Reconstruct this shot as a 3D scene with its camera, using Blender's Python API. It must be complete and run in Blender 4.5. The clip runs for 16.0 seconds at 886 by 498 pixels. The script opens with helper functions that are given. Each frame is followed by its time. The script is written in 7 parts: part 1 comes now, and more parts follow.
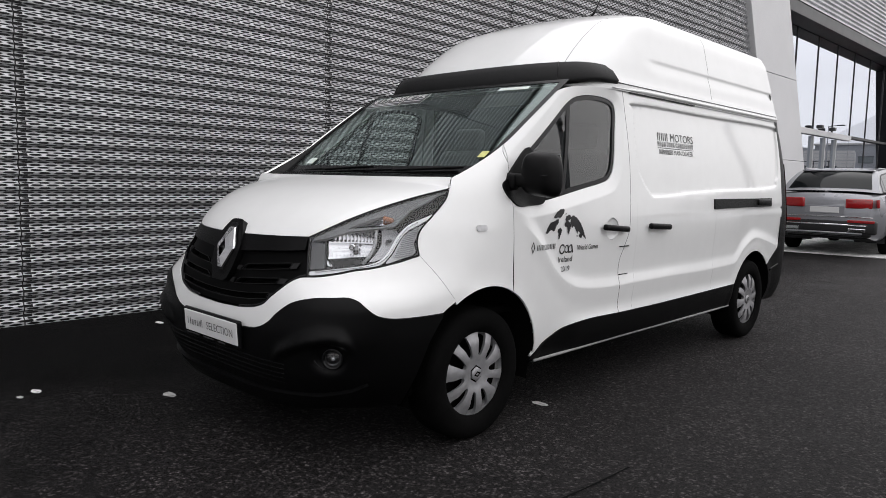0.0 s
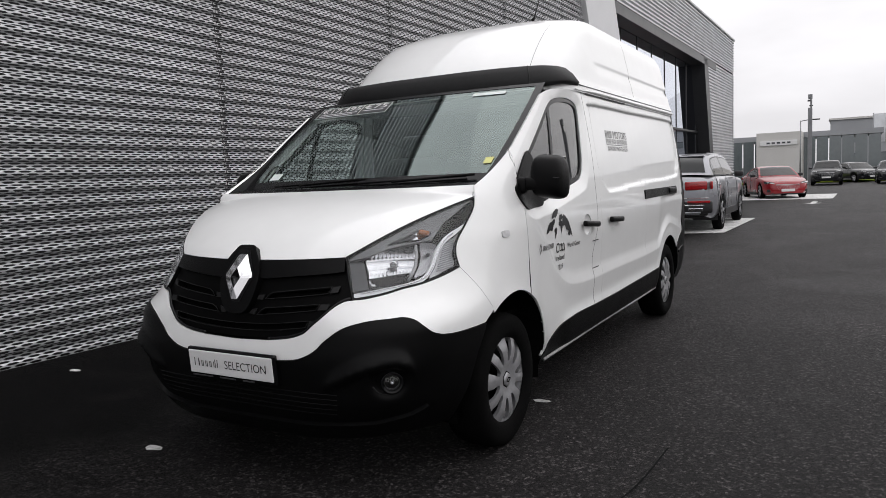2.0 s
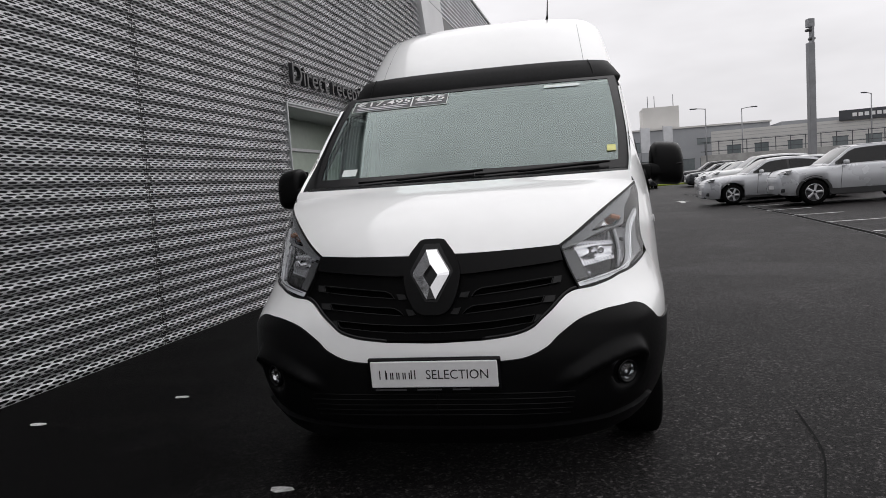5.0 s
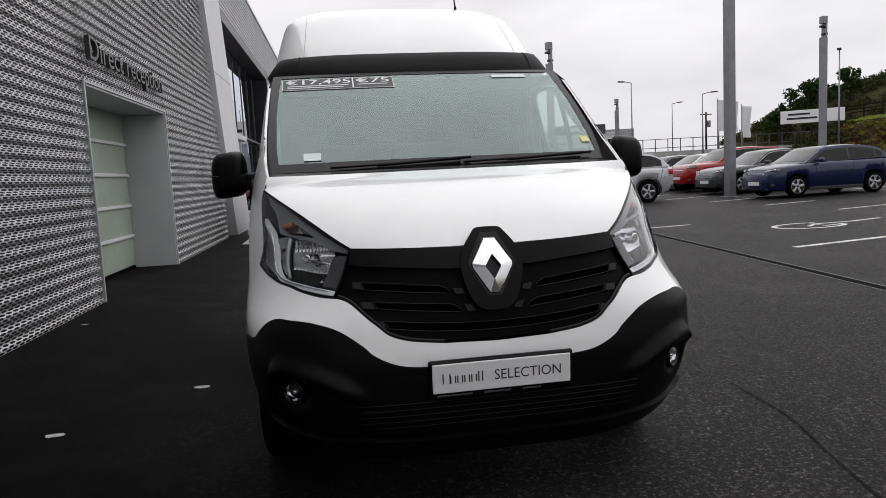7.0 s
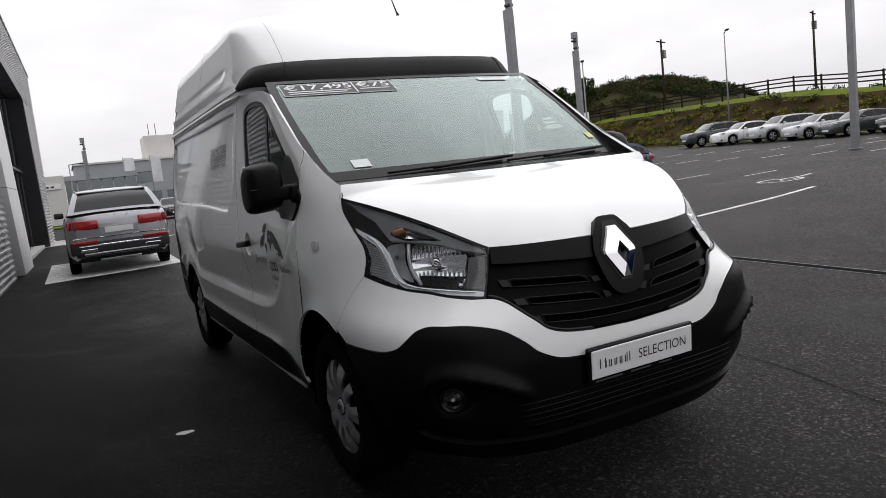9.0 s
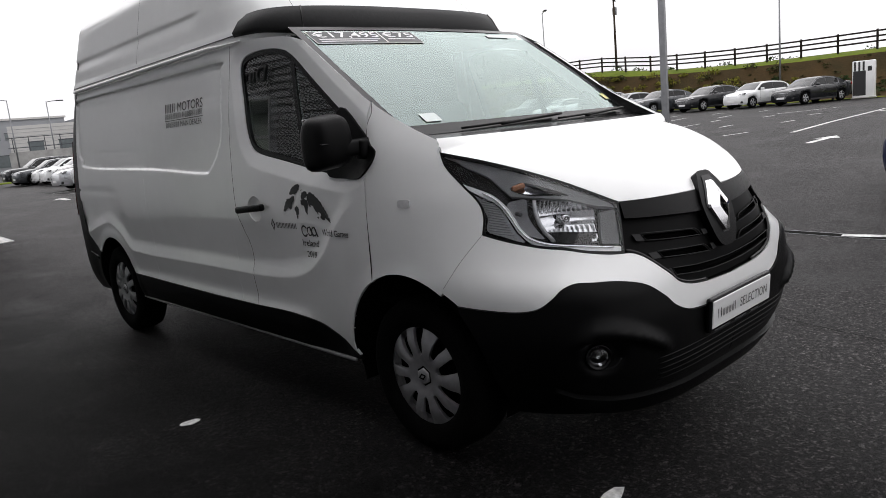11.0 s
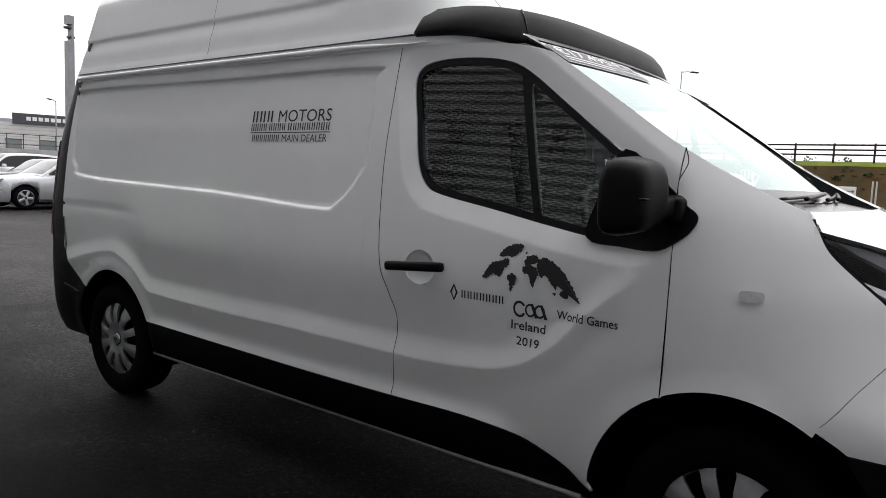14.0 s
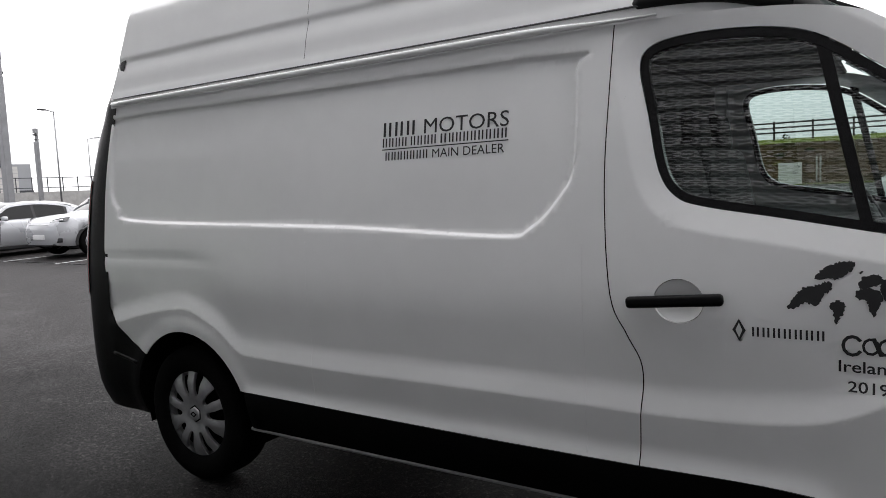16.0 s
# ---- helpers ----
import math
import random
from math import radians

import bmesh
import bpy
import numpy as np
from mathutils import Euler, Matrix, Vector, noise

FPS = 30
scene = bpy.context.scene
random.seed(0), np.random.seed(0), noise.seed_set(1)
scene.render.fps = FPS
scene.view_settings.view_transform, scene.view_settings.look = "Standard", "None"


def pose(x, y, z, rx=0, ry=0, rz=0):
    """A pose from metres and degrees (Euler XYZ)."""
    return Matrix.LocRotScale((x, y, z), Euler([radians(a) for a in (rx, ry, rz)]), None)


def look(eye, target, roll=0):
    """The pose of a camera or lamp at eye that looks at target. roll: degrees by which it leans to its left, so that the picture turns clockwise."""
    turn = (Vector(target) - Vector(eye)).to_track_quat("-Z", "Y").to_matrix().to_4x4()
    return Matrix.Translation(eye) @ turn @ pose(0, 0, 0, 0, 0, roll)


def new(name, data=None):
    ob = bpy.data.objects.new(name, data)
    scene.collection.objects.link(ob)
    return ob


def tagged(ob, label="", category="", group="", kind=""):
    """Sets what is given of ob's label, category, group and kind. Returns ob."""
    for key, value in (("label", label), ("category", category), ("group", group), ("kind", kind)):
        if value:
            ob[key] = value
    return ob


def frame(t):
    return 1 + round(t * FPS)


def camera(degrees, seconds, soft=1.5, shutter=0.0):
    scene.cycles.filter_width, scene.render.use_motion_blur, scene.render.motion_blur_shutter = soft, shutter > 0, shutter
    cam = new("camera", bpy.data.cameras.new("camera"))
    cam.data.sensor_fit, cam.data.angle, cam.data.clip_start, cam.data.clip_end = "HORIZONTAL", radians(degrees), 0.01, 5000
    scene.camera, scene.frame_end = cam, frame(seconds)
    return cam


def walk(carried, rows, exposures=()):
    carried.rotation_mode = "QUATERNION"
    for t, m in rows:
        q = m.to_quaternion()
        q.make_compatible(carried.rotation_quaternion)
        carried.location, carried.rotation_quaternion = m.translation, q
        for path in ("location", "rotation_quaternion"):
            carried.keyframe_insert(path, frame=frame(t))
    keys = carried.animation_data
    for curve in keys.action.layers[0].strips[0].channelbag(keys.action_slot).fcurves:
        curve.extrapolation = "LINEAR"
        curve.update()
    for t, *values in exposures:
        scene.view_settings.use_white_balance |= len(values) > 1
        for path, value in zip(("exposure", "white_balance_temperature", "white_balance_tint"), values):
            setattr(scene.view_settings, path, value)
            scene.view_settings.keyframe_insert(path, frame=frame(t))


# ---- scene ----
cam = camera(64.5, 16.0, 0.8)
PATH = [
    (0, (3.193, -2.624, 1.314), (1.815, -1.189, 1.114), 1.3),
    (0.5, (3.037, -2.765, 1.34), (1.68, -1.312, 1.121), 4.6),
    (1, (2.876, -2.973, 1.344), (1.69, -1.377, 1.13), 1.1),
    (1.5, (2.667, -3.081, 1.338), (1.51, -1.463, 1.133), 1.3),
    (2, (2.404, -3.145, 1.348), (1.407, -1.422, 1.154), -2.4),
    (2.5, (2.108, -3.23, 1.358), (1.184, -1.467, 1.156), 0.5),
    (3, (1.782, -3.387, 1.357), (0.978, -1.567, 1.154), -1.8),
    (3.5, (1.409, -3.437, 1.303), (0.694, -1.579, 1.116), -2.4),
    (3.7, (1.305, -3.476, 1.282), (0.662, -1.59, 1.11), -4.1),
    (5.8, (0.164, -3.648, 1.319), (0.033, -1.662, 1.121), 0.0),
    (6, (0.041, -3.626, 1.305), (0.015, -1.636, 1.106), 0.7),
    (6.5, (-0.3, -3.569, 1.307), (-0.172, -1.586, 1.086), -0.6),
    (7, (-0.602, -3.395, 1.296), (-0.277, -1.433, 1.084), -2.9),
    (7.5, (-0.916, -3.263, 1.296), (-0.363, -1.354, 1.077), -1.9),
    (8, (-1.292, -3.18, 1.322), (-0.576, -1.326, 1.092), -3.6),
    (8.2, (-1.416, -3.123, 1.33), (-0.664, -1.284, 1.096), -5.1),
    (10.3, (-2.508, -2.556, 1.355), (-1.298, -0.992, 1.059), -6.0),
    (10.5, (-2.579, -2.441, 1.372), (-1.357, -0.899, 1.012), -7.3),
    (11, (-2.736, -2.184, 1.377), (-1.41, -0.728, 1.027), -5.5),
    (11.5, (-2.879, -1.923, 1.389), (-1.368, -0.643, 1.108), -3.0),
    (12, (-2.94, -1.681, 1.375), (-1.447, -0.384, 1.078), -0.3),
    (12.5, (-2.999, -1.391, 1.39), (-1.415, -0.208, 1.091), 0.7),
    (13, (-3.047, -1.127, 1.392), (-1.364, -0.111, 1.058), 0.4),
    (13.5, (-3.086, -0.841, 1.387), (-1.483, 0.322, 1.105), 3.6),
    (14, (-3.039, -0.521, 1.375), (-1.461, 0.691, 1.174), 2.3),
    (14.5, (-3.057, -0.256, 1.385), (-1.445, 0.912, 1.193), 1.7),
    (15, (-3.021, 0.032, 1.402), (-1.423, 1.216, 1.216), 0.4),
    (15.5, (-3.038, 0.312, 1.418), (-1.44, 1.487, 1.2), -2.2),
    (16, (-3.088, 0.624, 1.408), (-1.423, 1.711, 1.228), -2.6),
]
walk(cam, [(t, look(eye, target, roll)) for t, eye, target, roll in PATH],
     [(0, 0.12), (2, 0.05), (3.7, -0.08), (6, -0.15), (8.2, -0.06), (10.3, 0.26), (12, 0.36), (13, 0.44), (13.5, 0.64), (14.5, 0.52), (15.5, 0.68), (16, 0.84)])

# ---- world and light ----
def overcast():
    w = bpy.data.worlds.new("overcast_sky")
    scene.world = w
    w.use_nodes = True
    nt = w.node_tree
    nt.nodes.clear()
    N, L = nt.nodes.new, nt.links.new
    out, bg = N("ShaderNodeOutputWorld"), N("ShaderNodeBackground")
    sky = N("ShaderNodeTexSky")
    sky.sky_type, sky.sun_disc = "NISHITA", False
    sky.sun_elevation, sky.sun_rotation = radians(48), radians(55)
    sky.dust_density, sky.air_density = 6.0, 1.0
    grey = N("ShaderNodeRGBToBW")
    L(sky.outputs[0], grey.inputs[0])
    # cloud cover: brighter overhead than at the horizon, with soft lumps
    tc, sep = N("ShaderNodeTexCoord"), N("ShaderNodeSeparateXYZ")
    L(tc.outputs["Generated"], sep.inputs[0])
    rise = N("ShaderNodeMapRange")
    rise.inputs["From Min"].default_value, rise.inputs["From Max"].default_value = 0.0, 1.0
    rise.inputs["To Min"].default_value, rise.inputs["To Max"].default_value = SKY_LOW, SKY_HIGH
    L(sep.outputs["Z"], rise.inputs["Value"])
    mp, cl = N("ShaderNodeMapping"), N("ShaderNodeTexNoise")
    mp.inputs["Scale"].default_value = (2.2, 2.2, 6.5)
    L(tc.outputs["Generated"], mp.inputs["Vector"])
    L(mp.outputs[0], cl.inputs["Vector"])
    cl.inputs["Scale"].default_value, cl.inputs["Detail"].default_value = 1.6, 4.0
    lump = N("ShaderNodeMapRange")
    lump.inputs["From Min"].default_value, lump.inputs["From Max"].default_value = 0.3, 0.7
    lump.inputs["To Min"].default_value, lump.inputs["To Max"].default_value = 0.86, 1.10
    L(cl.outputs[0], lump.inputs["Value"])
    mul = N("ShaderNodeMath")
    mul.operation = "MULTIPLY"
    L(rise.outputs[0], mul.inputs[0])
    L(lump.outputs[0], mul.inputs[1])
    thin = N("ShaderNodeMath")
    thin.operation = "MULTIPLY_ADD"
    thin.inputs[1].default_value = 0.01
    L(grey.outputs[0], thin.inputs[0])
    L(mul.outputs[0], thin.inputs[2])
    tint = N("ShaderNodeVectorMath")
    tint.operation = "SCALE"
    tint.inputs[0].default_value = (1.0, 0.985, 1.015)
    L(thin.outputs[0], tint.inputs["Scale"])
    L(tint.outputs[0], bg.inputs["Color"])
    bg.inputs["Strength"].default_value = 1.0
    L(bg.outputs[0], out.inputs[0])


SKY_LOW, SKY_HIGH = 0.78, 1.55
overcast()
sun = new("sun", bpy.data.lights.new("sun", "SUN"))
sun.data.energy, sun.data.angle, sun.data.color = 0.5, radians(110), (1.0, 0.97, 0.93)
sun.matrix_world = look((0, 0, 30), (-9.0, -6.5, 17), 0)

# ---- materials ----
def material(name, base, rough=0.5, metal=0.0, var=0.12, scale=3.0, fine=60.0, bump=0.0, bump_scale=300.0, coat=0.0, spec=0.5, second=None, stain=0.0, coords="Object"):
    """A procedural surface: base colour with broad and fine variation, uneven gloss and small relief."""
    m = bpy.data.materials.new(name)
    m.use_nodes = True
    nt = m.node_tree
    N, L = nt.nodes.new, nt.links.new
    p = nt.nodes["Principled BSDF"]
    p.inputs["Metallic"].default_value = metal
    p.inputs["Specular IOR Level"].default_value = spec
    p.inputs["Coat Weight"].default_value = coat
    p.inputs["Coat Roughness"].default_value = 0.04
    tc = N("ShaderNodeTexCoord")
    broad, grain = N("ShaderNodeTexNoise"), N("ShaderNodeTexNoise")
    broad.inputs["Scale"].default_value, broad.inputs["Detail"].default_value = scale, 5.0
    grain.inputs["Scale"].default_value, grain.inputs["Detail"].default_value = fine, 3.0
    for t in (broad, grain):
        L(tc.outputs[coords], t.inputs["Vector"])
    mix = N("ShaderNodeMix")
    mix.data_type = "RGBA"
    b = Vector(base)
    lo = Vector(second) if second else b * (1 - var)
    mix.inputs["A"].default_value, mix.inputs["B"].default_value = (*lo, 1), (*(b * (1 + (0 if second else var * 0.6))), 1)
    ramp = N("ShaderNodeMapRange")
    ramp.inputs["From Min"].default_value, ramp.inputs["From Max"].default_value = 0.32, 0.68
    L(broad.outputs[0], ramp.inputs["Value"])
    L(ramp.outputs[0], mix.inputs["Factor"])
    mix2 = N("ShaderNodeMix")
    mix2.data_type, mix2.blend_type = "RGBA", "MULTIPLY"
    mix2.inputs["Factor"].default_value = min(1.0, var * 2.0 + stain)
    L(mix.outputs["Result"], mix2.inputs["A"])
    gr = N("ShaderNodeMapRange")
    gr.inputs["From Min"].default_value, gr.inputs["From Max"].default_value = 0.3, 0.7
    gr.inputs["To Min"].default_value, gr.inputs["To Max"].default_value = 0.6, 1.25
    L(grain.outputs[0], gr.inputs["Value"])
    L(gr.outputs[0], mix2.inputs["B"])
    L(mix2.outputs["Result"], p.inputs["Base Color"])
    rr = N("ShaderNodeMapRange")
    rr.inputs["To Min"].default_value, rr.inputs["To Max"].default_value = max(0.02, rough * 0.85), min(1.0, rough * 1.15)
    L(broad.outputs[0], rr.inputs["Value"])
    L(rr.outputs[0], p.inputs["Roughness"])
    if bump:
        bn, bt = N("ShaderNodeBump"), N("ShaderNodeTexNoise")
        bt.inputs["Scale"].default_value, bt.inputs["Detail"].default_value = bump_scale, 2.0
        L(tc.outputs[coords], bt.inputs["Vector"])
        L(bt.outputs[0], bn.inputs["Height"])
        bn.inputs["Strength"].default_value, bn.inputs["Distance"].default_value = min(1.0, bump), 0.01
        L(bn.outputs[0], p.inputs["Normal"])
    return m


def glass(name, tint=(0.8, 0.86, 0.84), normal=0.08, rough=0.0, gloss=(1, 1, 1)):
    """A thin pane: lets light through and mirrors more at a grazing angle, alike from both sides."""
    m = bpy.data.materials.new(name)
    m.use_nodes = True
    nt = m.node_tree
    nt.nodes.clear()
    N, L = nt.nodes.new, nt.links.new
    out, mix, tr, gl, lw = N("ShaderNodeOutputMaterial"), N("ShaderNodeMixShader"), N("ShaderNodeBsdfTransparent"), N("ShaderNodeBsdfGlossy"), N("ShaderNodeLayerWeight")
    tr.inputs[0].default_value = (*tint, 1)
    gl.inputs["Color"].default_value = (*gloss, 1)
    gl.inputs["Roughness"].default_value = rough
    lw.inputs["Blend"].default_value = 0.5
    steep, share = N("ShaderNodeMath"), N("ShaderNodeMath")
    steep.operation, share.operation = "POWER", "MULTIPLY_ADD"
    L(lw.outputs["Facing"], steep.inputs[0])
    steep.inputs[1].default_value = 4.5
    L(steep.outputs[0], share.inputs[0])
    share.inputs[1].default_value, share.inputs[2].default_value = 1 - normal, normal
    L(share.outputs[0], mix.inputs[0])
    L(tr.outputs[0], mix.inputs[1])
    L(gl.outputs[0], mix.inputs[2])
    L(mix.outputs[0], out.inputs[0])
    return m


def asphalt_material():
    m = bpy.data.materials.new("asphalt")
    m.use_nodes = True
    nt = m.node_tree
    N, L = nt.nodes.new, nt.links.new
    p = nt.nodes["Principled BSDF"]
    tc = N("ShaderNodeTexCoord")

    def noise_tex(scale, detail=4.0, rough=0.55, dist=0.0):
        t = N("ShaderNodeTexNoise")
        t.inputs["Scale"].default_value, t.inputs["Detail"].default_value = scale, detail
        t.inputs["Roughness"].default_value, t.inputs["Distortion"].default_value = rough, dist
        L(tc.outputs["Object"], t.inputs["Vector"])
        return t

    def span(src, a, b, c, d):
        r = N("ShaderNodeMapRange")
        for k, v in zip(("From Min", "From Max", "To Min", "To Max"), (a, b, c, d)):
            r.inputs[k].default_value = v
        L(src, r.inputs["Value"])
        return r.outputs[0]

    stone = N("ShaderNodeTexVoronoi")
    stone.inputs["Scale"].default_value = 85.0
    L(tc.outputs["Object"], stone.inputs["Vector"])
    chip = span(stone.outputs["Color"], 0.60, 0.98, 0.5, 6.0)
    patch = span(noise_tex(0.16, 6.0, 0.6, 0.6).outputs[0], 0.35, 0.65, 0.72, 1.28)
    blotch = span(noise_tex(1.3, 6.0, 0.65, 0.4).outputs[0], 0.3, 0.7, 0.7, 1.3)
    speck = span(noise_tex(170.0, 3.0).outputs[0], 0.36, 0.70, 0.25, 2.9)
    wet = span(noise_tex(0.55, 7.0, 0.6, 1.2).outputs[0], 0.57, 0.66, 1.0, 0.5)
    # shade beside the facade and van painted into the colour, with ragged wet edges
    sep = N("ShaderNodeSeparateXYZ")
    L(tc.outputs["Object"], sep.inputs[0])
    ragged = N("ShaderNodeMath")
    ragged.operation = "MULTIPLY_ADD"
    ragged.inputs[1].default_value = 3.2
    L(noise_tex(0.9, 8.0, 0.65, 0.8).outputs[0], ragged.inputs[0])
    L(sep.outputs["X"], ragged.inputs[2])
    wet_shade = span(ragged.outputs[0], -0.2, 2.3, 0.10, 1.0)
    grit = span(noise_tex(34.0, 4.0, 0.7).outputs[0], 0.36, 0.66, 0.15, 2.8)
    val = None
    for s in (chip, patch, blotch, speck, grit, wet, wet_shade):
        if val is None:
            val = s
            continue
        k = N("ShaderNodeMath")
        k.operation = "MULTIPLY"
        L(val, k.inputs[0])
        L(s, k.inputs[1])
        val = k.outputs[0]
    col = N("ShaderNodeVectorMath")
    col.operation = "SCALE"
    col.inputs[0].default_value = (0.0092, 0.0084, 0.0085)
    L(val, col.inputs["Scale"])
    L(col.outputs[0], p.inputs["Base Color"])
    L(span(noise_tex(0.55, 7.0, 0.6, 1.2).outputs[0], 0.52, 0.70, 0.60, 0.50), p.inputs["Roughness"])
    # less sheen within the painted shade
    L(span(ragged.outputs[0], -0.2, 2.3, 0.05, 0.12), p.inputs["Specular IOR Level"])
    bn = N("ShaderNodeBump")
    bn.inputs["Strength"].default_value, bn.inputs["Distance"].default_value = 1.0, 0.012
    L(noise_tex(150.0, 4.0, 0.75).outputs[0], bn.inputs["Height"])
    L(bn.outputs[0], p.inputs["Normal"])
    return m


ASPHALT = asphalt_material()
WHITE_PAINT = material("white_car_paint", (0.80, 0.805, 0.80), 0.32, var=0.02, scale=1.4, fine=9, coat=0.9, spec=0.4)
BLACK_PLASTIC = material("black_grained_plastic", (0.0028, 0.0028, 0.0030), 0.38, var=0.2, scale=5, bump=0.12, bump_scale=700, spec=0.11)
GRILLE_BLACK = material("grille_black_plastic", (0.0020, 0.0020, 0.0021), 0.5, var=0.2, scale=5, spec=0.05)
VISOR_PLASTIC = material("weathered_grey_plastic", (0.010, 0.010, 0.0105), 0.6, var=0.3, scale=6, bump=0.1, bump_scale=500, spec=0.25)
GLOSS_BLACK = material("gloss_black_trim", (0.0045, 0.0045, 0.005), 0.25, var=0.1, scale=4, spec=0.22)
RUBBER = material("tyre_rubber", (0.0035, 0.0035, 0.0035), 0.8, var=0.3, scale=9, bump=0.2, bump_scale=250, spec=0.04)
SILVER = material("silver_wheel_paint", (0.33, 0.33, 0.34), 0.42, metal=0.5, var=0.12, scale=8, fine=40)
CHROME = material("chrome", (0.80, 0.80, 0.81), 0.06, metal=1.0, var=0.03)
REFLECTOR = material("headlight_reflector", (0.66, 0.66, 0.675), 0.10, metal=1.0, var=0.06, scale=18, bump=0.05, bump_scale=60)
LAMP_SILVER = material("headlight_silver_bowl", (0.36, 0.36, 0.37), 0.25, metal=0.5, var=0.1, scale=12, bump=0.15, bump_scale=60)
LAMP_BAND = material("smoked_lamp_band", (0.15, 0.153, 0.157), 0.3, var=0.1, scale=9)
SILL_GREY = material("worn_grey_sill", (0.26, 0.26, 0.26), 0.5, var=0.2, scale=7)
LAMP_GREY = material("headlight_bezel_grey", (0.055, 0.055, 0.058), 0.3, var=0.15, scale=6)
LAMP_RIB = material("pale_ribbed_reflector", (0.55, 0.55, 0.56), 0.35, metal=0.2, var=0.1, scale=30)
LAMP_LIGHT = material("light_guide_white", (0.82, 0.83, 0.84), 0.18, var=0.03)
AMBER = material("amber_bulb", (0.40, 0.17, 0.09), 0.25, var=0.1)
RED_LENS = material("red_lamp_lens", (0.36, 0.012, 0.015), 0.12, var=0.15, scale=12, coat=0.8)
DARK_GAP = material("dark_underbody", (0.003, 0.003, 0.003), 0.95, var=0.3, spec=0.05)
DECAL_BLACK = material("black_vinyl", (0.012, 0.012, 0.013), 0.4, var=0.1)
PLATE_WHITE = material("white_plate", (0.72, 0.72, 0.72), 0.35, var=0.03)
STICKER = material("pale_sticker", (0.66, 0.72, 0.70), 0.5, var=0.05)
STICKER_YEL = material("yellow_sticker", (0.62, 0.62, 0.22), 0.5, var=0.1, scale=20)
STICKER_DARK = material("dark_sticker_strip", (0.025, 0.027, 0.03), 0.4, var=0.05)
SEAT_CLOTH = material("dark_seat_cloth", (0.006, 0.0063, 0.007), 0.9, var=0.25, scale=20, bump=0.3, bump_scale=400)
DASH = material("grey_dashboard_plastic", (0.012, 0.0125, 0.0135), 0.6, var=0.15, scale=7, bump=0.15, bump_scale=500)
BULKHEAD = material("grey_bulkhead_panel", (0.020, 0.022, 0.022), 0.6, var=0.1, scale=3)
WS_GLASS = glass("windscreen_glass", (0.76, 0.83, 0.81), 0.15, 0.0, (0.86, 1.0, 0.97))
SIDE_GLASS = glass("side_window_glass", (0.58, 0.65, 0.63), 0.075)
CLEAR = glass("clear_lens", (0.90, 0.91, 0.92), 0.04)
TINTED = glass("car_window_glass", (0.11, 0.125, 0.13), 0.028)
SHOW_GLASS = glass("showroom_glass", (0.18, 0.20, 0.23), 0.62, 0.0, (0.88, 0.92, 1.0))
ALU = material("perforated_aluminium", (0.58, 0.585, 0.60), 0.40, metal=0.4, var=0.14, scale=1.1, fine=14, stain=0.1)
ALU_DARK = material("dark_cladding_backing", (0.012, 0.0122, 0.013), 0.7, var=0.2, scale=2)
FRAME_GREY = material("grey_steel_lining", (0.44, 0.455, 0.46), 0.42, metal=0.1, var=0.08, scale=1.5)
GATE_PANEL = material("pale_green_frosted_panel", (0.36, 0.42, 0.35), 0.35, var=0.08, scale=1.2, fine=12)
RENDER_WHITE = material("white_cladding_board", (0.66, 0.66, 0.67), 0.5, var=0.06, scale=0.8)
MULLION = material("dark_mullion", (0.02, 0.02, 0.022), 0.4, var=0.1)
LINE_WHITE = material("white_road_paint", (0.62, 0.62, 0.61), 0.75, var=0.35, scale=5, fine=45, stain=0.2)
CONCRETE = material("pale_concrete", (0.36, 0.355, 0.345), 0.85, var=0.2, scale=2, fine=60, bump=0.2, bump_scale=120)
POST_GREY = material("galvanised_post", (0.22, 0.225, 0.235), 0.45, metal=0.4, var=0.15, scale=3)
GRASS = material("grass", (0.12, 0.15, 0.010), 0.95, second=(0.07, 0.10, 0.008), scale=0.9, fine=25, var=0.3, bump=0.5, bump_scale=30, spec=0.06)
SOIL = material("planted_bank_soil", (0.050, 0.031, 0.013), 0.95, second=(0.026, 0.020, 0.008), scale=0.45, fine=9, var=0.4, bump=0.8, bump_scale=6, spec=0.06)
LEAF_YEL = material("yellow_green_leaves", (0.19, 0.175, 0.03), 0.8, second=(0.10, 0.105, 0.02), scale=2, var=0.3, spec=0.06)
LEAF_DARK = material("dark_green_leaves", (0.035, 0.055, 0.018), 0.8, second=(0.02, 0.035, 0.012), scale=2, var=0.3, spec=0.06)
LEAF_OLIVE = material("olive_leaves", (0.055, 0.055, 0.02), 0.85, second=(0.035, 0.037, 0.014), scale=1.5, var=0.3, spec=0.06)
LEAF_RED = material("russet_leaves", (0.09, 0.035, 0.022), 0.85, second=(0.05, 0.03, 0.018), scale=1.5, var=0.3, spec=0.06)
TIMBER = material("dark_fence_timber", (0.022, 0.018, 0.015), 0.85, var=0.3, scale=6, spec=0.06)
TAR = material("tar_joint", (0.0012, 0.0012, 0.0013), 0.7, var=0.3, scale=6, spec=0.08)
BARK = material("bark", (0.05, 0.04, 0.03), 0.9, var=0.3, scale=8, spec=0.06)
FAR_GREY = material("grey_metal_facade", (0.30, 0.31, 0.325), 0.55, var=0.08, scale=0.4)
FAR_WHITE = material("pale_facade", (0.55, 0.54, 0.52), 0.7, var=0.06, scale=0.4)
FAR_DARK = material("dark_facade_band", (0.045, 0.048, 0.055), 0.5, var=0.1)
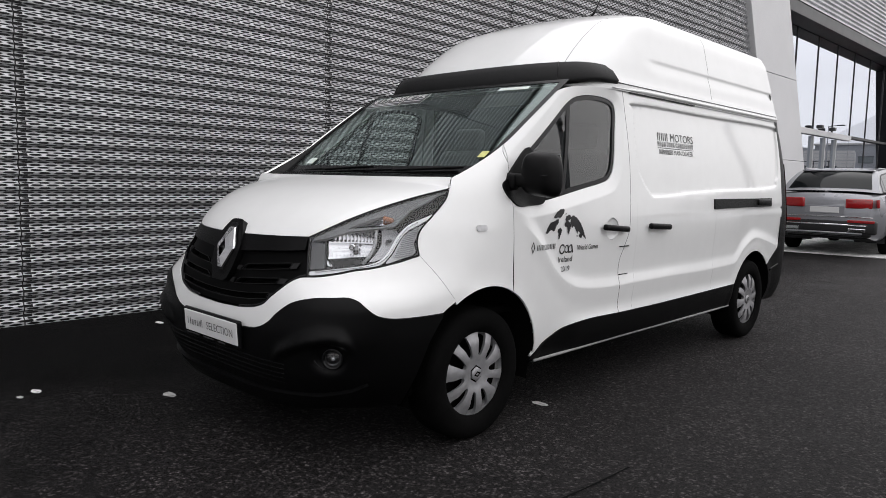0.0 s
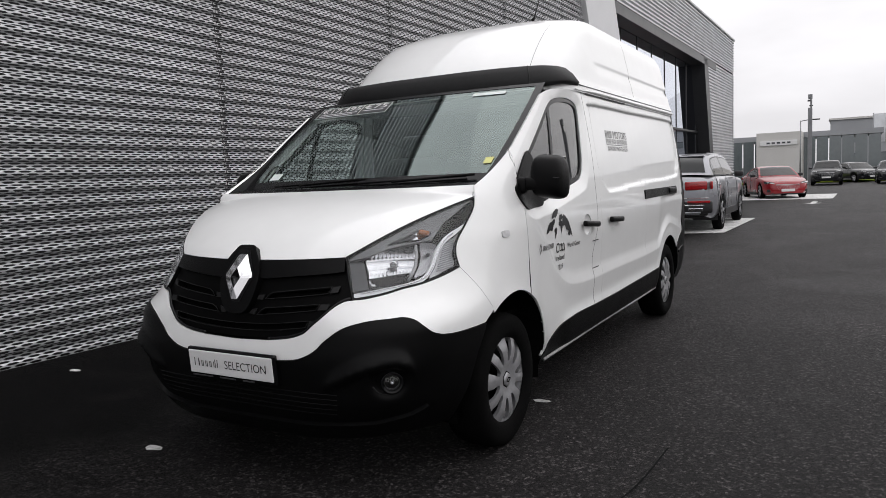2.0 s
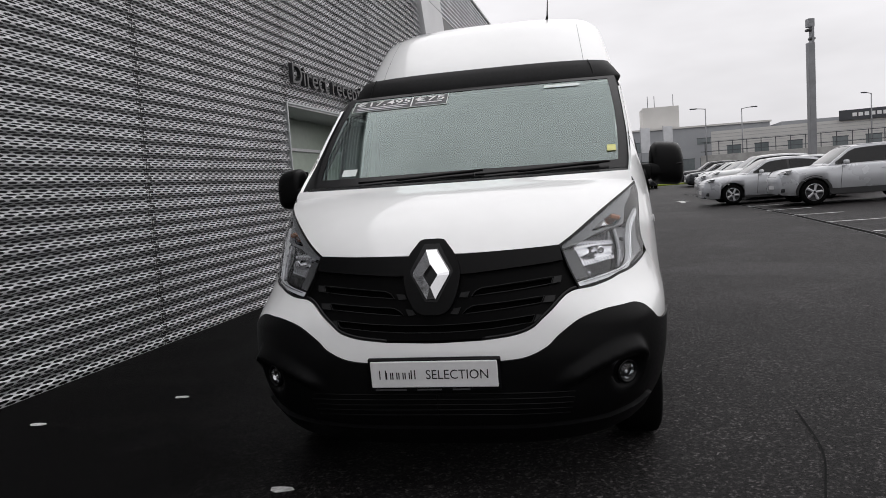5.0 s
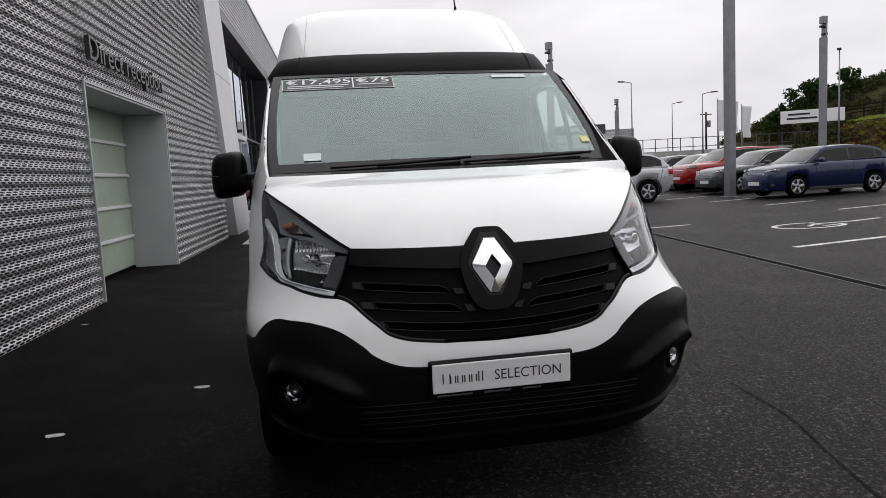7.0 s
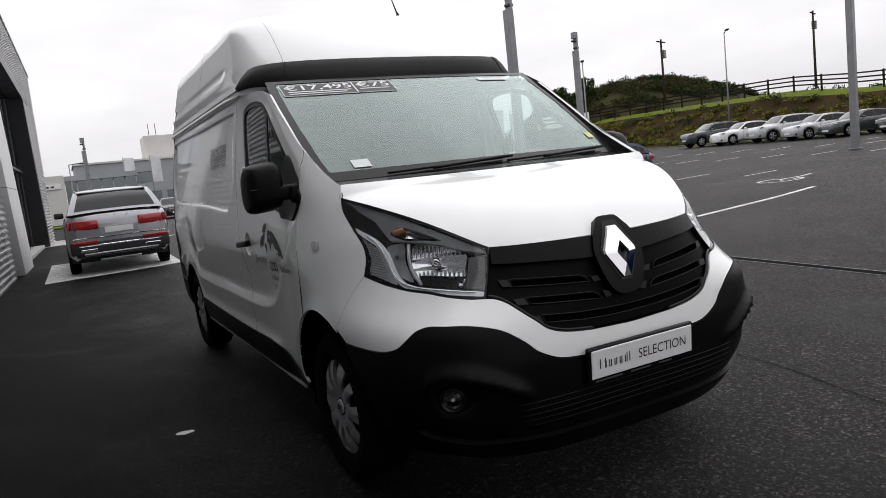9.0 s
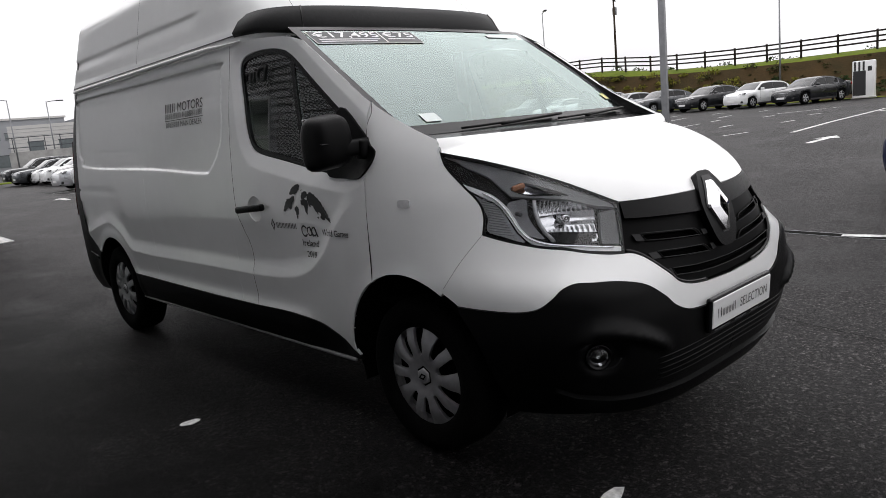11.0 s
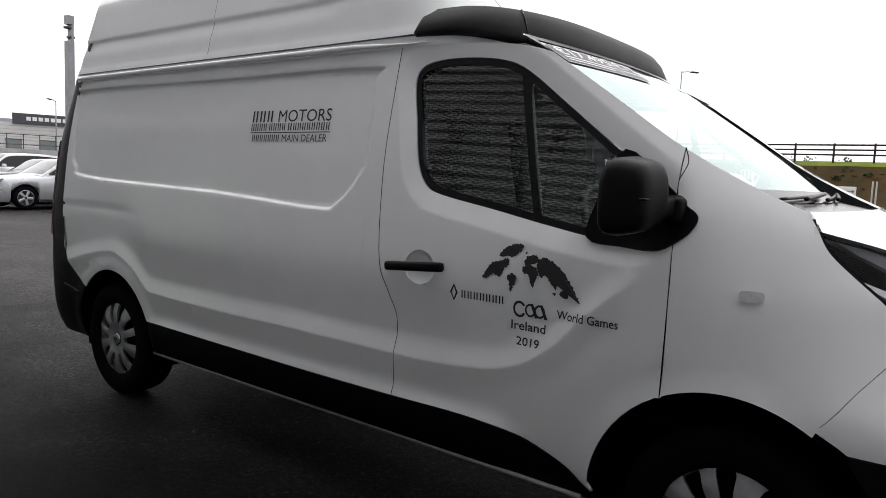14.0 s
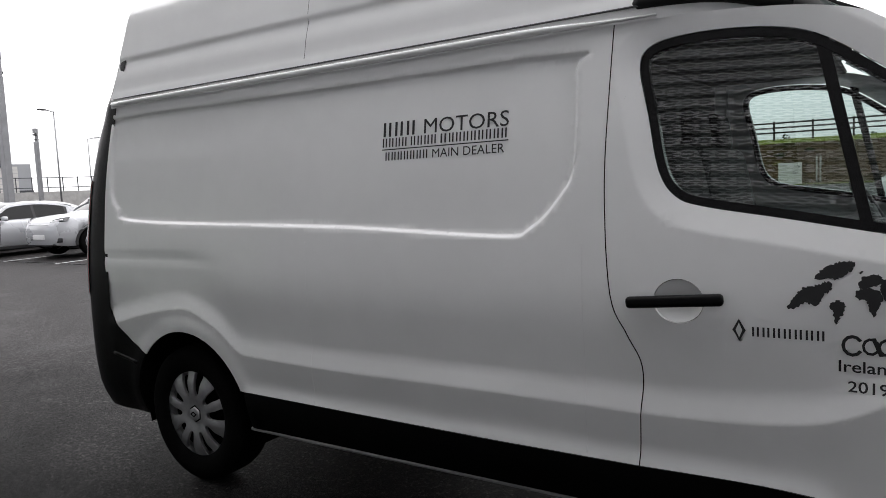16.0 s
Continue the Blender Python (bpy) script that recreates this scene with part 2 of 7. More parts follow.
FAR_GLASS = material("far_window_glass", (0.13, 0.15, 0.155), 0.1, var=0.1, spec=0.8)
CLOTH_WHITE = material("white_flag_cloth", (0.62, 0.63, 0.65), 0.8, var=0.08, scale=2)
EARTH = material("distant_fields", (0.045, 0.045, 0.018), 0.95, second=(0.035, 0.032, 0.015), scale=0.05, var=0.2, spec=0.06)

# ---- building helpers ----
def obj(name, mesh, mat, parent=None, label="", smooth=True):
    mesh.materials.append(mat)
    if smooth:
        mesh.polygons.foreach_set("use_smooth", [True] * len(mesh.polygons))
    ob = new(name, mesh)
    if parent is not None:
        ob.parent = parent
    if label:
        tagged(ob, label)
    return ob


def mesh_of(verts, faces, name="mesh"):
    me = bpy.data.meshes.new(name)
    me.from_pydata([tuple(map(float, v)) for v in verts], [], [tuple(int(i) for i in f) for f in faces])
    me.update()
    return me


def part(name, bm, mat, parent, label="", smooth=False):
    me = bpy.data.meshes.new(name)
    bm.to_mesh(me)
    bm.free()
    return obj(name, me, mat, parent, label, smooth)


def thing(name, x=0, y=0, z=0, rz=0, label="", category="", group="", kind=""):
    e = new(name)
    e.empty_display_size = 0.1
    e.matrix_basis = pose(x, y, z, 0, 0, rz)
    return tagged(e, label, category, group, kind)


def rbox(size, at=(0, 0, 0), r=0.01, seg=2, rot=(0, 0, 0), bm=None, taper=None):
    """A box with rounded edges. taper: (sx, sy) scale of its top."""
    own = bmesh.new()
    bmesh.ops.create_cube(own, size=1)
    for v in own.verts:
        k = taper if taper and v.co.z > 0 else (1, 1)
        v.co = Vector((v.co.x * size[0] * k[0], v.co.y * size[1] * k[1], v.co.z * size[2]))
    if r:
        bmesh.ops.bevel(own, geom=own.edges[:], offset=min(r, min(size) * 0.49), segments=seg, affect="EDGES", profile=0.5)
    own.transform(pose(*at, *rot))
    return own if bm is None else join(bm, own)


def join(bm, other):
    me = bpy.data.meshes.new("tmp")
    other.to_mesh(me)
    other.free()
    bm.from_mesh(me)
    bpy.data.meshes.remove(me)
    return bm


def cyl(r, h, at=(0, 0, 0), rot=(0, 0, 0), n=24, r2=None, bm=None, bevel=0.0):
    own = bmesh.new()
    bmesh.ops.create_cone(own, cap_ends=True, segments=n, radius1=r, radius2=r if r2 is None else r2, depth=h)
    if bevel:
        bmesh.ops.bevel(own, geom=[e for e in own.edges if e.calc_face_angle(0) > 1.0], offset=bevel, segments=2, affect="EDGES")
    own.transform(pose(*at, *rot))
    return own if bm is None else join(bm, own)


def lathe(profile, n=40, at=(0, 0, 0), rot=(0, 0, 0), closed=False):
    """Turn (radius, height) points round z."""
    P = np.array(profile, float)
    a = np.linspace(0, 2 * np.pi, n, endpoint=False)
    V = np.stack([P[None, :, 0] * np.cos(a)[:, None], P[None, :, 0] * np.sin(a)[:, None], np.broadcast_to(P[None, :, 1], (n, len(P)))], -1).reshape(-1, 3)
    m = len(P)
    F = []
    for i in range(n):
        j = (i + 1) % n
        for k in range(m if closed else m - 1):
            l = (k + 1) % m
            F.append((i * m + k, j * m + k, j * m + l, i * m + l))
    M = np.array(pose(*at, *rot))
    V = V @ M[:3, :3].T + M[:3, 3]
    return mesh_of(V, F)


def tube(points, r, n=8, closed=False):
    """A round bar along points; r may be one radius or one for each point."""
    P = np.array(points, float)
    k = len(P)
    R = np.broadcast_to(np.array(r, float), (k,))
    T = np.gradient(P, axis=0) if not closed else np.roll(P, -1, 0) - np.roll(P, 1, 0)
    T /= np.linalg.norm(T, axis=1)[:, None] + 1e-12
    V = []
    up = np.array((0.0, 0.0, 1.0)) if abs(T[0][2]) < 0.9 else np.array((1.0, 0.0, 0.0))
    for p, t, q in zip(P, T, R):
        s = np.cross(t, up)
        s /= np.linalg.norm(s) + 1e-12
        u = np.cross(s, t)
        up = u
        for a in np.linspace(0, 2 * np.pi, n, endpoint=False):
            V.append(p + q * (np.cos(a) * s + np.sin(a) * u))
    F = []
    for i in range(k if closed else k - 1):
        j = (i + 1) % k
        for a in range(n):
            b = (a + 1) % n
            F.append((i * n + a, i * n + b, j * n + b, j * n + a))
    if not closed:
        F += [tuple(range(n - 1, -1, -1)), tuple((k - 1) * n + a for a in range(n))]
    return mesh_of(V, F)


def pchip(xs, ys, x):
    """Monotone cubic through small tables."""
    xs, ys = np.asarray(xs, float), np.asarray(ys, float)
    x = np.clip(x, xs[0], xs[-1])
    h = np.diff(xs)
    d = np.diff(ys) / h
    m = np.zeros(len(xs))
    m[0], m[-1] = d[0], d[-1]
    for i in range(1, len(xs) - 1):
        if d[i - 1] * d[i] > 0:
            a, b = 2 * h[i] + h[i - 1], h[i] + 2 * h[i - 1]
            m[i] = (a + b) / (a / d[i - 1] + b / d[i])
    i = np.clip(np.searchsorted(xs, x, side="right") - 1, 0, len(xs) - 2)
    t = (x - xs[i]) / h[i]
    return (1 + 2 * t) * (1 - t) ** 2 * ys[i] + t * (1 - t) ** 2 * h[i] * m[i] + t * t * (3 - 2 * t) * ys[i + 1] + t * t * (t - 1) * h[i] * m[i + 1]


def step01(x):
    x = np.clip(x, 0, 1)
    return x * x * (3 - 2 * x)


def spline(pts, n=6, closed=False):
    """Catmull-Rom through 2D points."""
    P = np.array(pts, float)
    out = []
    k = len(P)
    for i in range(k if closed else k - 1):
        a, b, c, d = (P[(i + o) % k] if closed else P[min(max(i + o, 0), k - 1)] for o in (-1, 0, 1, 2))
        for t in np.linspace(0, 1, n, endpoint=False):
            out.append(0.5 * (2 * b + (c - a) * t + (2 * a - 5 * b + 4 * c - d) * t * t + (3 * b - a - 3 * c + d) * t ** 3))
    if not closed:
        out.append(P[-1])
    return np.array(out)


def resample(loop, step):
    """A closed loop with points at most step apart; corners stay."""
    P = np.array(loop, float)
    out = []
    for a, b in zip(P, np.roll(P, -1, 0)):
        d = np.linalg.norm(b - a)
        if d < 1e-6:
            continue
        n = max(1, int(math.ceil(d / step)))
        out += [a + (b - a) * t for t in np.arange(n) / n]
    return np.array(out)


def inside(poly, pts):
    poly, pts = np.asarray(poly), np.asarray(pts)
    x, y = pts[:, 0], pts[:, 1]
    r = np.zeros(len(pts), bool)
    for (x1, y1), (x2, y2) in zip(poly, np.roll(poly, -1, 0)):
        hit = (y1 > y) != (y2 > y)
        r ^= hit & (x < (x2 - x1) * (y - y1) / (y2 - y1 + 1e-15) + x1)
    return r


def loop_distance(poly, pts):
    poly, pts = np.asarray(poly, float), np.asarray(pts, float)
    best = np.full(len(pts), 1e9)
    for a, b in zip(poly, np.roll(poly, -1, 0)):
        d = b - a
        t = np.clip(((pts - a) @ d) / (d @ d + 1e-15), 0, 1)
        best = np.minimum(best, np.hypot(*(pts - a - t[:, None] * d).T))
    return best


def shrink(loop, g):
    """Move a closed loop inwards by g."""
    P = np.array(loop, float)
    area = 0.5 * np.sum(P[:, 0] * np.roll(P[:, 1], -1) - np.roll(P[:, 0], -1) * P[:, 1])
    a, b = P - np.roll(P, 1, 0), np.roll(P, -1, 0) - P
    na, nb = (np.stack([-v[:, 1], v[:, 0]], -1) / (np.linalg.norm(v, axis=1)[:, None] + 1e-12) for v in (a, b))
    n = na + nb
    n /= np.maximum((n * n).sum(1)[:, None] / 2, 0.35)
    return P + n * g * (1 if area > 0 else -1)


from mathutils.geometry import delaunay_2d_cdt


def fill(loop, step, holes=(), extra=None):
    """Triangles inside a closed 2D loop: points, triangles."""
    pts, edges = [], []
    for l in (loop, *holes):
        k = len(pts)
        pts += [tuple(p) for p in l]
        edges += [(k + i, k + (i + 1) % len(l)) for i in range(len(l))]
    lo, hi = np.min(loop, 0), np.max(loop, 0)
    gx, gy = np.meshgrid(np.arange(lo[0] + step * 0.5, hi[0], step), np.arange(lo[1] + step * 0.5, hi[1], step))
    gx = gx + (np.arange(gx.shape[0])[:, None] % 2) * step * 0.5
    G = np.stack([gx.ravel(), gy.ravel()], -1)
    if len(G):
        ok = inside(loop, G) & (loop_distance(loop, G) > step * 0.45)
        for h in holes:
            ok &= ~inside(h, G) & (loop_distance(h, G) > step * 0.45)
        pts += [tuple(p) for p in G[ok]]
    if extra is not None:
        E = np.asarray(extra)
        ok = inside(loop, E) & (loop_distance(loop, E) > .006)
        for h in holes:
            ok &= ~inside(h, E) & (loop_distance(h, E) > .006)
        pts += [tuple(p) for p in E[ok]]
    V, _, F, _, _, _ = delaunay_2d_cdt([Vector(p) for p in pts], edges, [], 0, 1e-7)
    V = np.array([tuple(v) for v in V])
    F = np.array([f for f in F if len(f) == 3])
    a, b, c = (V[F[:, k]] for k in range(3))
    longest = np.max([np.linalg.norm(b - a, axis=1), np.linalg.norm(c - b, axis=1), np.linalg.norm(a - c, axis=1)], 0)
    F = F[np.abs((b - a)[:, 0] * (c - a)[:, 1] - (b - a)[:, 1] * (c - a)[:, 0]) > 4e-4 * longest]
    mid = V[F].mean(1)
    ok = inside(loop, mid)
    for h in holes:
        ok &= ~inside(h, mid)
    return V, F[ok]


def surface_mesh(loop, fn, step=0.04, holes=(), out=0.0, rim=0.014, gap=0.002, side=1, both=False, extra=None):
    """A panel: the loop (in the 2D coordinates of the surface fn) filled, laid on the surface and given a turned-in rim.
    side -1: on the other side of the van; both: across the middle, the half and its mirror image in one."""
    loop = resample(loop, step)
    holes = [resample(h, step) for h in holes]
    middle = np.abs(fn(loop[:, 0], loop[:, 1])[:, 0]) < 1e-4 if both else np.zeros(len(loop), bool)
    if gap:
        loop = np.where(middle[:, None], loop, shrink(loop, gap))
        holes = [shrink(h, -gap) for h in holes]
    P, F = fill(loop, step, holes, extra)

    def lay(p, o):
        p = np.asarray(p)
        e = 0.004
        q = fn(p[:, 0], p[:, 1])
        du, dv = fn(p[:, 0] + e, p[:, 1]) - fn(p[:, 0] - e, p[:, 1]), fn(p[:, 0], p[:, 1] + e) - fn(p[:, 0], p[:, 1] - e)
        n = np.cross(du, dv)
        n /= np.linalg.norm(n, axis=1)[:, None] + 1e-9
        return q + n * np.asarray(o)[..., None] if np.ndim(o) else q + n * o

    V = lay(P, out)
    a, b, c = (V[F[:, k]] for k in range(3))
    grid_n = np.cross(b - a, c - a)
    e = 0.004
    m = P[F].mean(1)
    want = np.cross(fn(m[:, 0] + e, m[:, 1]) - fn(m[:, 0] - e, m[:, 1]), fn(m[:, 0], m[:, 1] + e) - fn(m[:, 0], m[:, 1] - e))
    flip = (grid_n * want).sum(1) < 0
    F = np.where(flip[:, None], F[:, ::-1], F)
    verts, faces = [V], [F]
    quads = []
    base = len(V)
    if rim:
        for l in (loop, *holes):
            top, low = lay(l, out), lay(l, out - rim)
            k = len(l)
            verts += [top, low]
            for i in range(k):
                j = (i + 1) % k
                if both and l is loop and middle[i] and middle[j]:
                    continue
                quads.append((base + i, base + k + i, base + k + j, base + j))
            base += 2 * k
    n_panel = len(V)
    V = np.concatenate(verts)
    polys = [tuple(f) for f in faces[0]] + quads
    if both:
        k = len(V)
        W = V * (-1, 1, 1)
        polys += [tuple(i + k for i in reversed(f)) for f in polys]
        V = np.concatenate([V, W])
    elif side < 0:
        V = V * (-1, 1, 1)
        polys = [tuple(reversed(f)) for f in polys]
    me = mesh_of(V, polys)
    if both:
        bm = bmesh.new()
        bm.from_mesh(me)
        bm.verts.ensure_lookup_table()
        own = [bm.verts[i] for i in (*range(n_panel), *range(k, k + n_panel))]
        bmesh.ops.remove_doubles(bm, verts=[v for v in own if abs(v.co.x) < 2e-3], dist=4e-3)
        bm.to_mesh(me)
        bm.free()
    return me


def text_points(words, height, bold=0.0):
    """The built-in font's outline of words as a flat mesh: points (x along, y up) and faces, capitals of that height."""
    cu = bpy.data.curves.new("words", "FONT")
    cu.body = words
    cu.size = height / 0.69
    cu.resolution_u = 3
    cu.offset = bold * height
    ob = bpy.data.objects.new("words", cu)
    scene.collection.objects.link(ob)
    dg = bpy.context.evaluated_depsgraph_get()
    me = bpy.data.meshes.new_from_object(ob.evaluated_get(dg))
    V = np.array([tuple(v.co) for v in me.vertices])[:, :2]
    F = [tuple(p.vertices) for p in me.polygons]
    bpy.data.objects.remove(ob)
    bpy.data.curves.remove(cu)
    bpy.data.meshes.remove(me)
    return V, F


def flat_shapes(shapes):
    """Polygons (lists of 2D points) as points and faces."""
    V, F = [], []
    for s in shapes:
        k = len(V)
        V += [tuple(p) for p in s]
        F.append(tuple(range(k, k + len(s))))
    return np.array(V, float), F


def letter_parts(words, height, width, put, mat, parent, thick=0.0, axis=(0, 0, 0), name="letter"):
    """Each letter a part of its own, laid by put(x, y) and given thickness along axis."""
    full, _ = text_points(words, height)
    x0 = full[:, 0].min()
    k = width / (full[:, 0].max() - x0)
    for i, ch in enumerate(words):
        if ch == " ":
            continue
        V2, F2 = text_points(ch, height)
        shift = text_points(words[:i + 1], height)[0][:, 0].max() - V2[:, 0].max()
        bm = bmesh.new()
        bm.from_mesh(mesh_of([put((x + shift - x0) * k, y) for x, y in V2], F2))
        if thick:
            r = bmesh.ops.extrude_face_region(bm, geom=bm.faces[:])
            bmesh.ops.translate(bm, verts=[g for g in r["geom"] if isinstance(g, bmesh.types.BMVert)], vec=Vector(axis) * thick)
            bmesh.ops.recalc_face_normals(bm, faces=bm.faces[:])
        part(name, bm, mat, parent)

# ---- ground ----
def ground_z(x, y):
    """The lot falls level by the wall and rises gently eastwards and to the north-east."""
    x, y = np.asarray(x, float), np.asarray(y, float)
    return .0135 * np.clip(x - 4, 0, 40) + .02 * np.clip(y - 10, 0, 35) * step01((x - 14) / 24)


def ground_mesh():
    xs = np.concatenate([np.arange(-60, -4, 8), np.arange(-4, 60, 2.0), [70, 90, 140, 260, 600, 2500]])
    xs = np.concatenate([[-2500, -600, -200], xs])
    ys = np.concatenate([[-2500, -600, -200, -80], np.arange(-40, 110, 2.5), [140, 200, 320, 700, 2500]])
    X, Y = np.meshgrid(xs, ys)
    Z = ground_z(X, Y)
    V = np.stack([X, Y, Z], -1).reshape(-1, 3)
    n = len(xs)
    return mesh_of(V, [(i * n + j, i * n + j + 1, (i + 1) * n + j + 1, (i + 1) * n + j) for i in range(len(ys) - 1) for j in range(n - 1)])


ground = tagged(obj("ground", ground_mesh(), ASPHALT), "dark moist asphalt of a car dealer's lot, shade painted in beside the facade", "ground", kind="structure")

# ---- the dealer's building: a frame along its facade ----
WALL_YAW = math.degrees(math.atan(-.0265))
BUILDING = pose(-3.385, 0, 0, 0, 0, WALL_YAW)   # local y runs along the facade, local x out of it
PITCH, ROWH, HOLE = .127, .0318, .124
DEPTH = .032


def fold(v):
    """Corrugation: developed length to (out, height)."""
    per = 6 * ROWH
    k, u = np.divmod(v, per)
    pts = np.array([(0, 0), (.055, 0), (.055 + .0405, 1), (.055 + .0405 + .0405, 1), (per, 0)])
    out = np.interp(u, [0, .052, .095, .150, per], [DEPTH, DEPTH, 0, 0, DEPTH])
    hgt = np.interp(u, [0, .052, .095, .150, per], [0, .040, .066, .108, PITCH])
    return out, k * PITCH + hgt


def perforated(s0, s1, k0, k1):
    """Cladding sheet from s0 to s1 along the wall and from fold k0 to k1 upwards, every hole cut."""
    nx, ny = int(round((s1 - s0) / HOLE)), 6 * (k1 - k0)
    p, r = (s1 - s0) / nx, ROWH
    hw, hh, ht = .300 * p, .36 * r, .43 * p
    o = np.array([(-p / 2, -r / 2), (0, -r / 2), (p / 2, -r / 2), (p / 2, r / 2), (0, r / 2), (-p / 2, r / 2), (-ht, 0), (-hw * .78, -hh), (hw * .78, -hh), (ht, 0), (hw * .78, hh), (-hw * .78, hh)])
    tri = np.array([(0, 1, 7), (1, 8, 7), (1, 2, 8), (2, 9, 8), (2, 3, 9), (3, 10, 9), (3, 4, 10), (4, 11, 10), (4, 5, 11), (5, 6, 11), (5, 0, 6), (0, 7, 6)])
    J, I = np.meshgrid(np.arange(ny), np.arange(nx), indexing="ij")
    cx = s0 + (I + .5 + .5 * (J % 2)) * p
    cy = (J + .5) * r + 6 * ROWH * k0
    P = np.stack([cx.ravel()[:, None] + o[None, :, 0], cy.ravel()[:, None] + o[None, :, 1]], -1).reshape(-1, 2)
    P[:, 0] = np.minimum(P[:, 0], s1)
    F = (np.arange(nx * ny)[:, None, None] * 12 + tri[None]).reshape(-1, 3)
    key = np.round(P / 5e-4).astype(np.int64)
    _, first, back = np.unique(key[:, 0] * 10000000 + key[:, 1], return_index=True, return_inverse=True)
    P, F = P[first], back.ravel()[F]
    F = F[(F[:, 0] != F[:, 1]) & (F[:, 1] != F[:, 2]) & (F[:, 0] != F[:, 2])]
    out, hgt = fold(P[:, 1])
    V = np.stack([out, P[:, 0], hgt], -1)
    me = bpy.data.meshes.new("cladding")
    me.vertices.add(len(V))
    me.vertices.foreach_set("co", V.ravel())
    me.loops.add(F.size)
    me.loops.foreach_set("vertex_index", F.ravel().astype(np.int32))
    me.polygons.add(len(F))
    me.polygons.foreach_set("loop_start", np.arange(0, F.size, 3, dtype=np.int32))
    me.update(calc_edges=True)
    return me


def corrugated(s0, s1, z0, z1, period=.127, depth=.04):
    n = int(round((z1 - z0) / period))
    V, F = [], []
    for k in range(n):
        for o, h in ((depth, 0), (depth, .32), (0, .52), (0, .85)):
            z = z0 + (k + h) * (z1 - z0) / n
            V += [(o, s0, z), (o, s1, z)]
    V += [(depth, s0, z1), (depth, s1, z1)]
    for i in range(len(V) // 2 - 1):
        F.append((2 * i, 2 * i + 1, 2 * i + 3, 2 * i + 2))
    return mesh_of(V, F)


wall = new("wall_showroom")
wall.matrix_basis = BUILDING
tagged(wall, "grey facade of perforated corrugated aluminium with showroom glass", "wall", kind="structure")
G0, G1, GZ = 5.32, 9.02, 20            # gate opening along the wall, folds up to its head
HEAD = GZ * PITCH
for a, b, k0, k1 in ((-4.0, -.86, 0, 40), (-.85, 2.20, 0, 40), (2.21, 5.31, 0, 46), (5.32, 9.02, 20, 50), (9.03, 11.9, 0, 52), (11.91, 14.55, 0, 56)):
    obj("cladding_panel", perforated(a, b, k0, k1), ALU, wall, smooth=False)
obj("cladding_panel", corrugated(-16, -4.01, 0, 7.4), ALU, wall, smooth=False)
for a, b, k in ((-4.0, 2.2, 40), (2.21, 5.31, 46), (5.32, 9.02, 50), (9.03, 11.9, 52)):
    obj("upper_cladding", corrugated(a, b, k * PITCH, 7.4), ALU, wall, smooth=False)
# backing behind the sheets, with the gate opening left free
for a, b, z0, z1 in ((-16, G0, 0, 7.4), (G1, 14.9, 0, 7.4), (G0, G1, HEAD, 7.4)):
    part("backing_wall", rbox((.20, b - a, z1 - z0), (-.20, (a + b) / 2, (z0 + z1) / 2), 0), ALU_DARK, wall)

# ---- facade: gate recess, lettering, white fin, glazing, end bay ----
lin = .9
for s, name in ((G0, "gate_reveal"), (G1, "gate_reveal")):
    part(name, rbox((lin, .03, HEAD), (-lin / 2 + .036, s + (.0 if s == G0 else 0), HEAD / 2), .004, 1), FRAME_GREY, wall, "plain grey steel lining")
part("gate_soffit", rbox((lin, G1 - G0 - .03, .03), (-lin / 2 + .036, (G0 + G1) / 2, HEAD - .014), .004, 1), FRAME_GREY, wall)
for s in (G0 - .012, G1 + .012):
    part("gate_trim", rbox((.02, .03, HEAD + .02), (.045, s, HEAD / 2), .004, 1), FRAME_GREY, wall)
part("gate_trim", rbox((.02, G1 - G0 + .05, .03), (.045, (G0 + G1) / 2, HEAD + .014), .004, 1), FRAME_GREY, wall)
gate = new("door_workshop")
gate.matrix_basis = BUILDING
tagged(gate, "closed sectional gate of pale green frosted panels", "gate", kind="structure")
ph = (HEAD - .06) / 5
for i in range(5):
    part("gate_section", rbox((.05, G1 - G0 - .06, ph - .012), (-.66, (G0 + G1) / 2, .045 + ph * (i + .5)), .006, 1), GATE_PANEL, gate)
    if i:
        part("gate_rail", rbox((.09, G1 - G0 - .06, .05), (-.645, (G0 + G1) / 2, .045 + ph * i), .006, 1), RENDER_WHITE, gate)
part("gate_seal", rbox((.06, G1 - G0 - .06, .04), (-.66, (G0 + G1) / 2, .022), .006, 1), DARK_GAP, gate)

sign = new("sign_lettering")
sign.matrix_basis = BUILDING
tagged(sign, "dark raised lettering above the workshop gate", "sign")
letter_parts("Direct reception", .27, 3.32, lambda x, y: (.10, 5.46 + x, 2.83 + y), MULLION, sign, .055, (-1, 0, 0))

# slanted white fin beside the showroom glass
fin = new("facade_fin")
fin.matrix_basis = BUILDING
tagged(fin, "broad slanting white clad fin of the facade", "fin", kind="structure")
def fin_s(z):
    return 15.35 - .42 * z
def fin_e(z):
    return 17.9 - .46 * z
for z0, z1 in ((0, 1.95), (1.96, 3.9), (3.91, 5.85), (5.86, 7.4)):
    V = []
    for x in (.14, -.25):
        for z in (z0, z1):
            V += [(x, fin_s(z) - .02, z), (x, fin_e(z), z)]
    F = [(0, 1, 3, 2), (4, 6, 7, 5), (0, 2, 6, 4), (1, 5, 7, 3), (0, 4, 5, 1), (2, 3, 7, 6)]
    bm = bmesh.new()
    bm.from_mesh(mesh_of(V, F))
    bmesh.ops.bevel(bm, geom=bm.edges[:], offset=.006, segments=1, affect="EDGES")
    part("fin_panel", bm, RENDER_WHITE, fin)
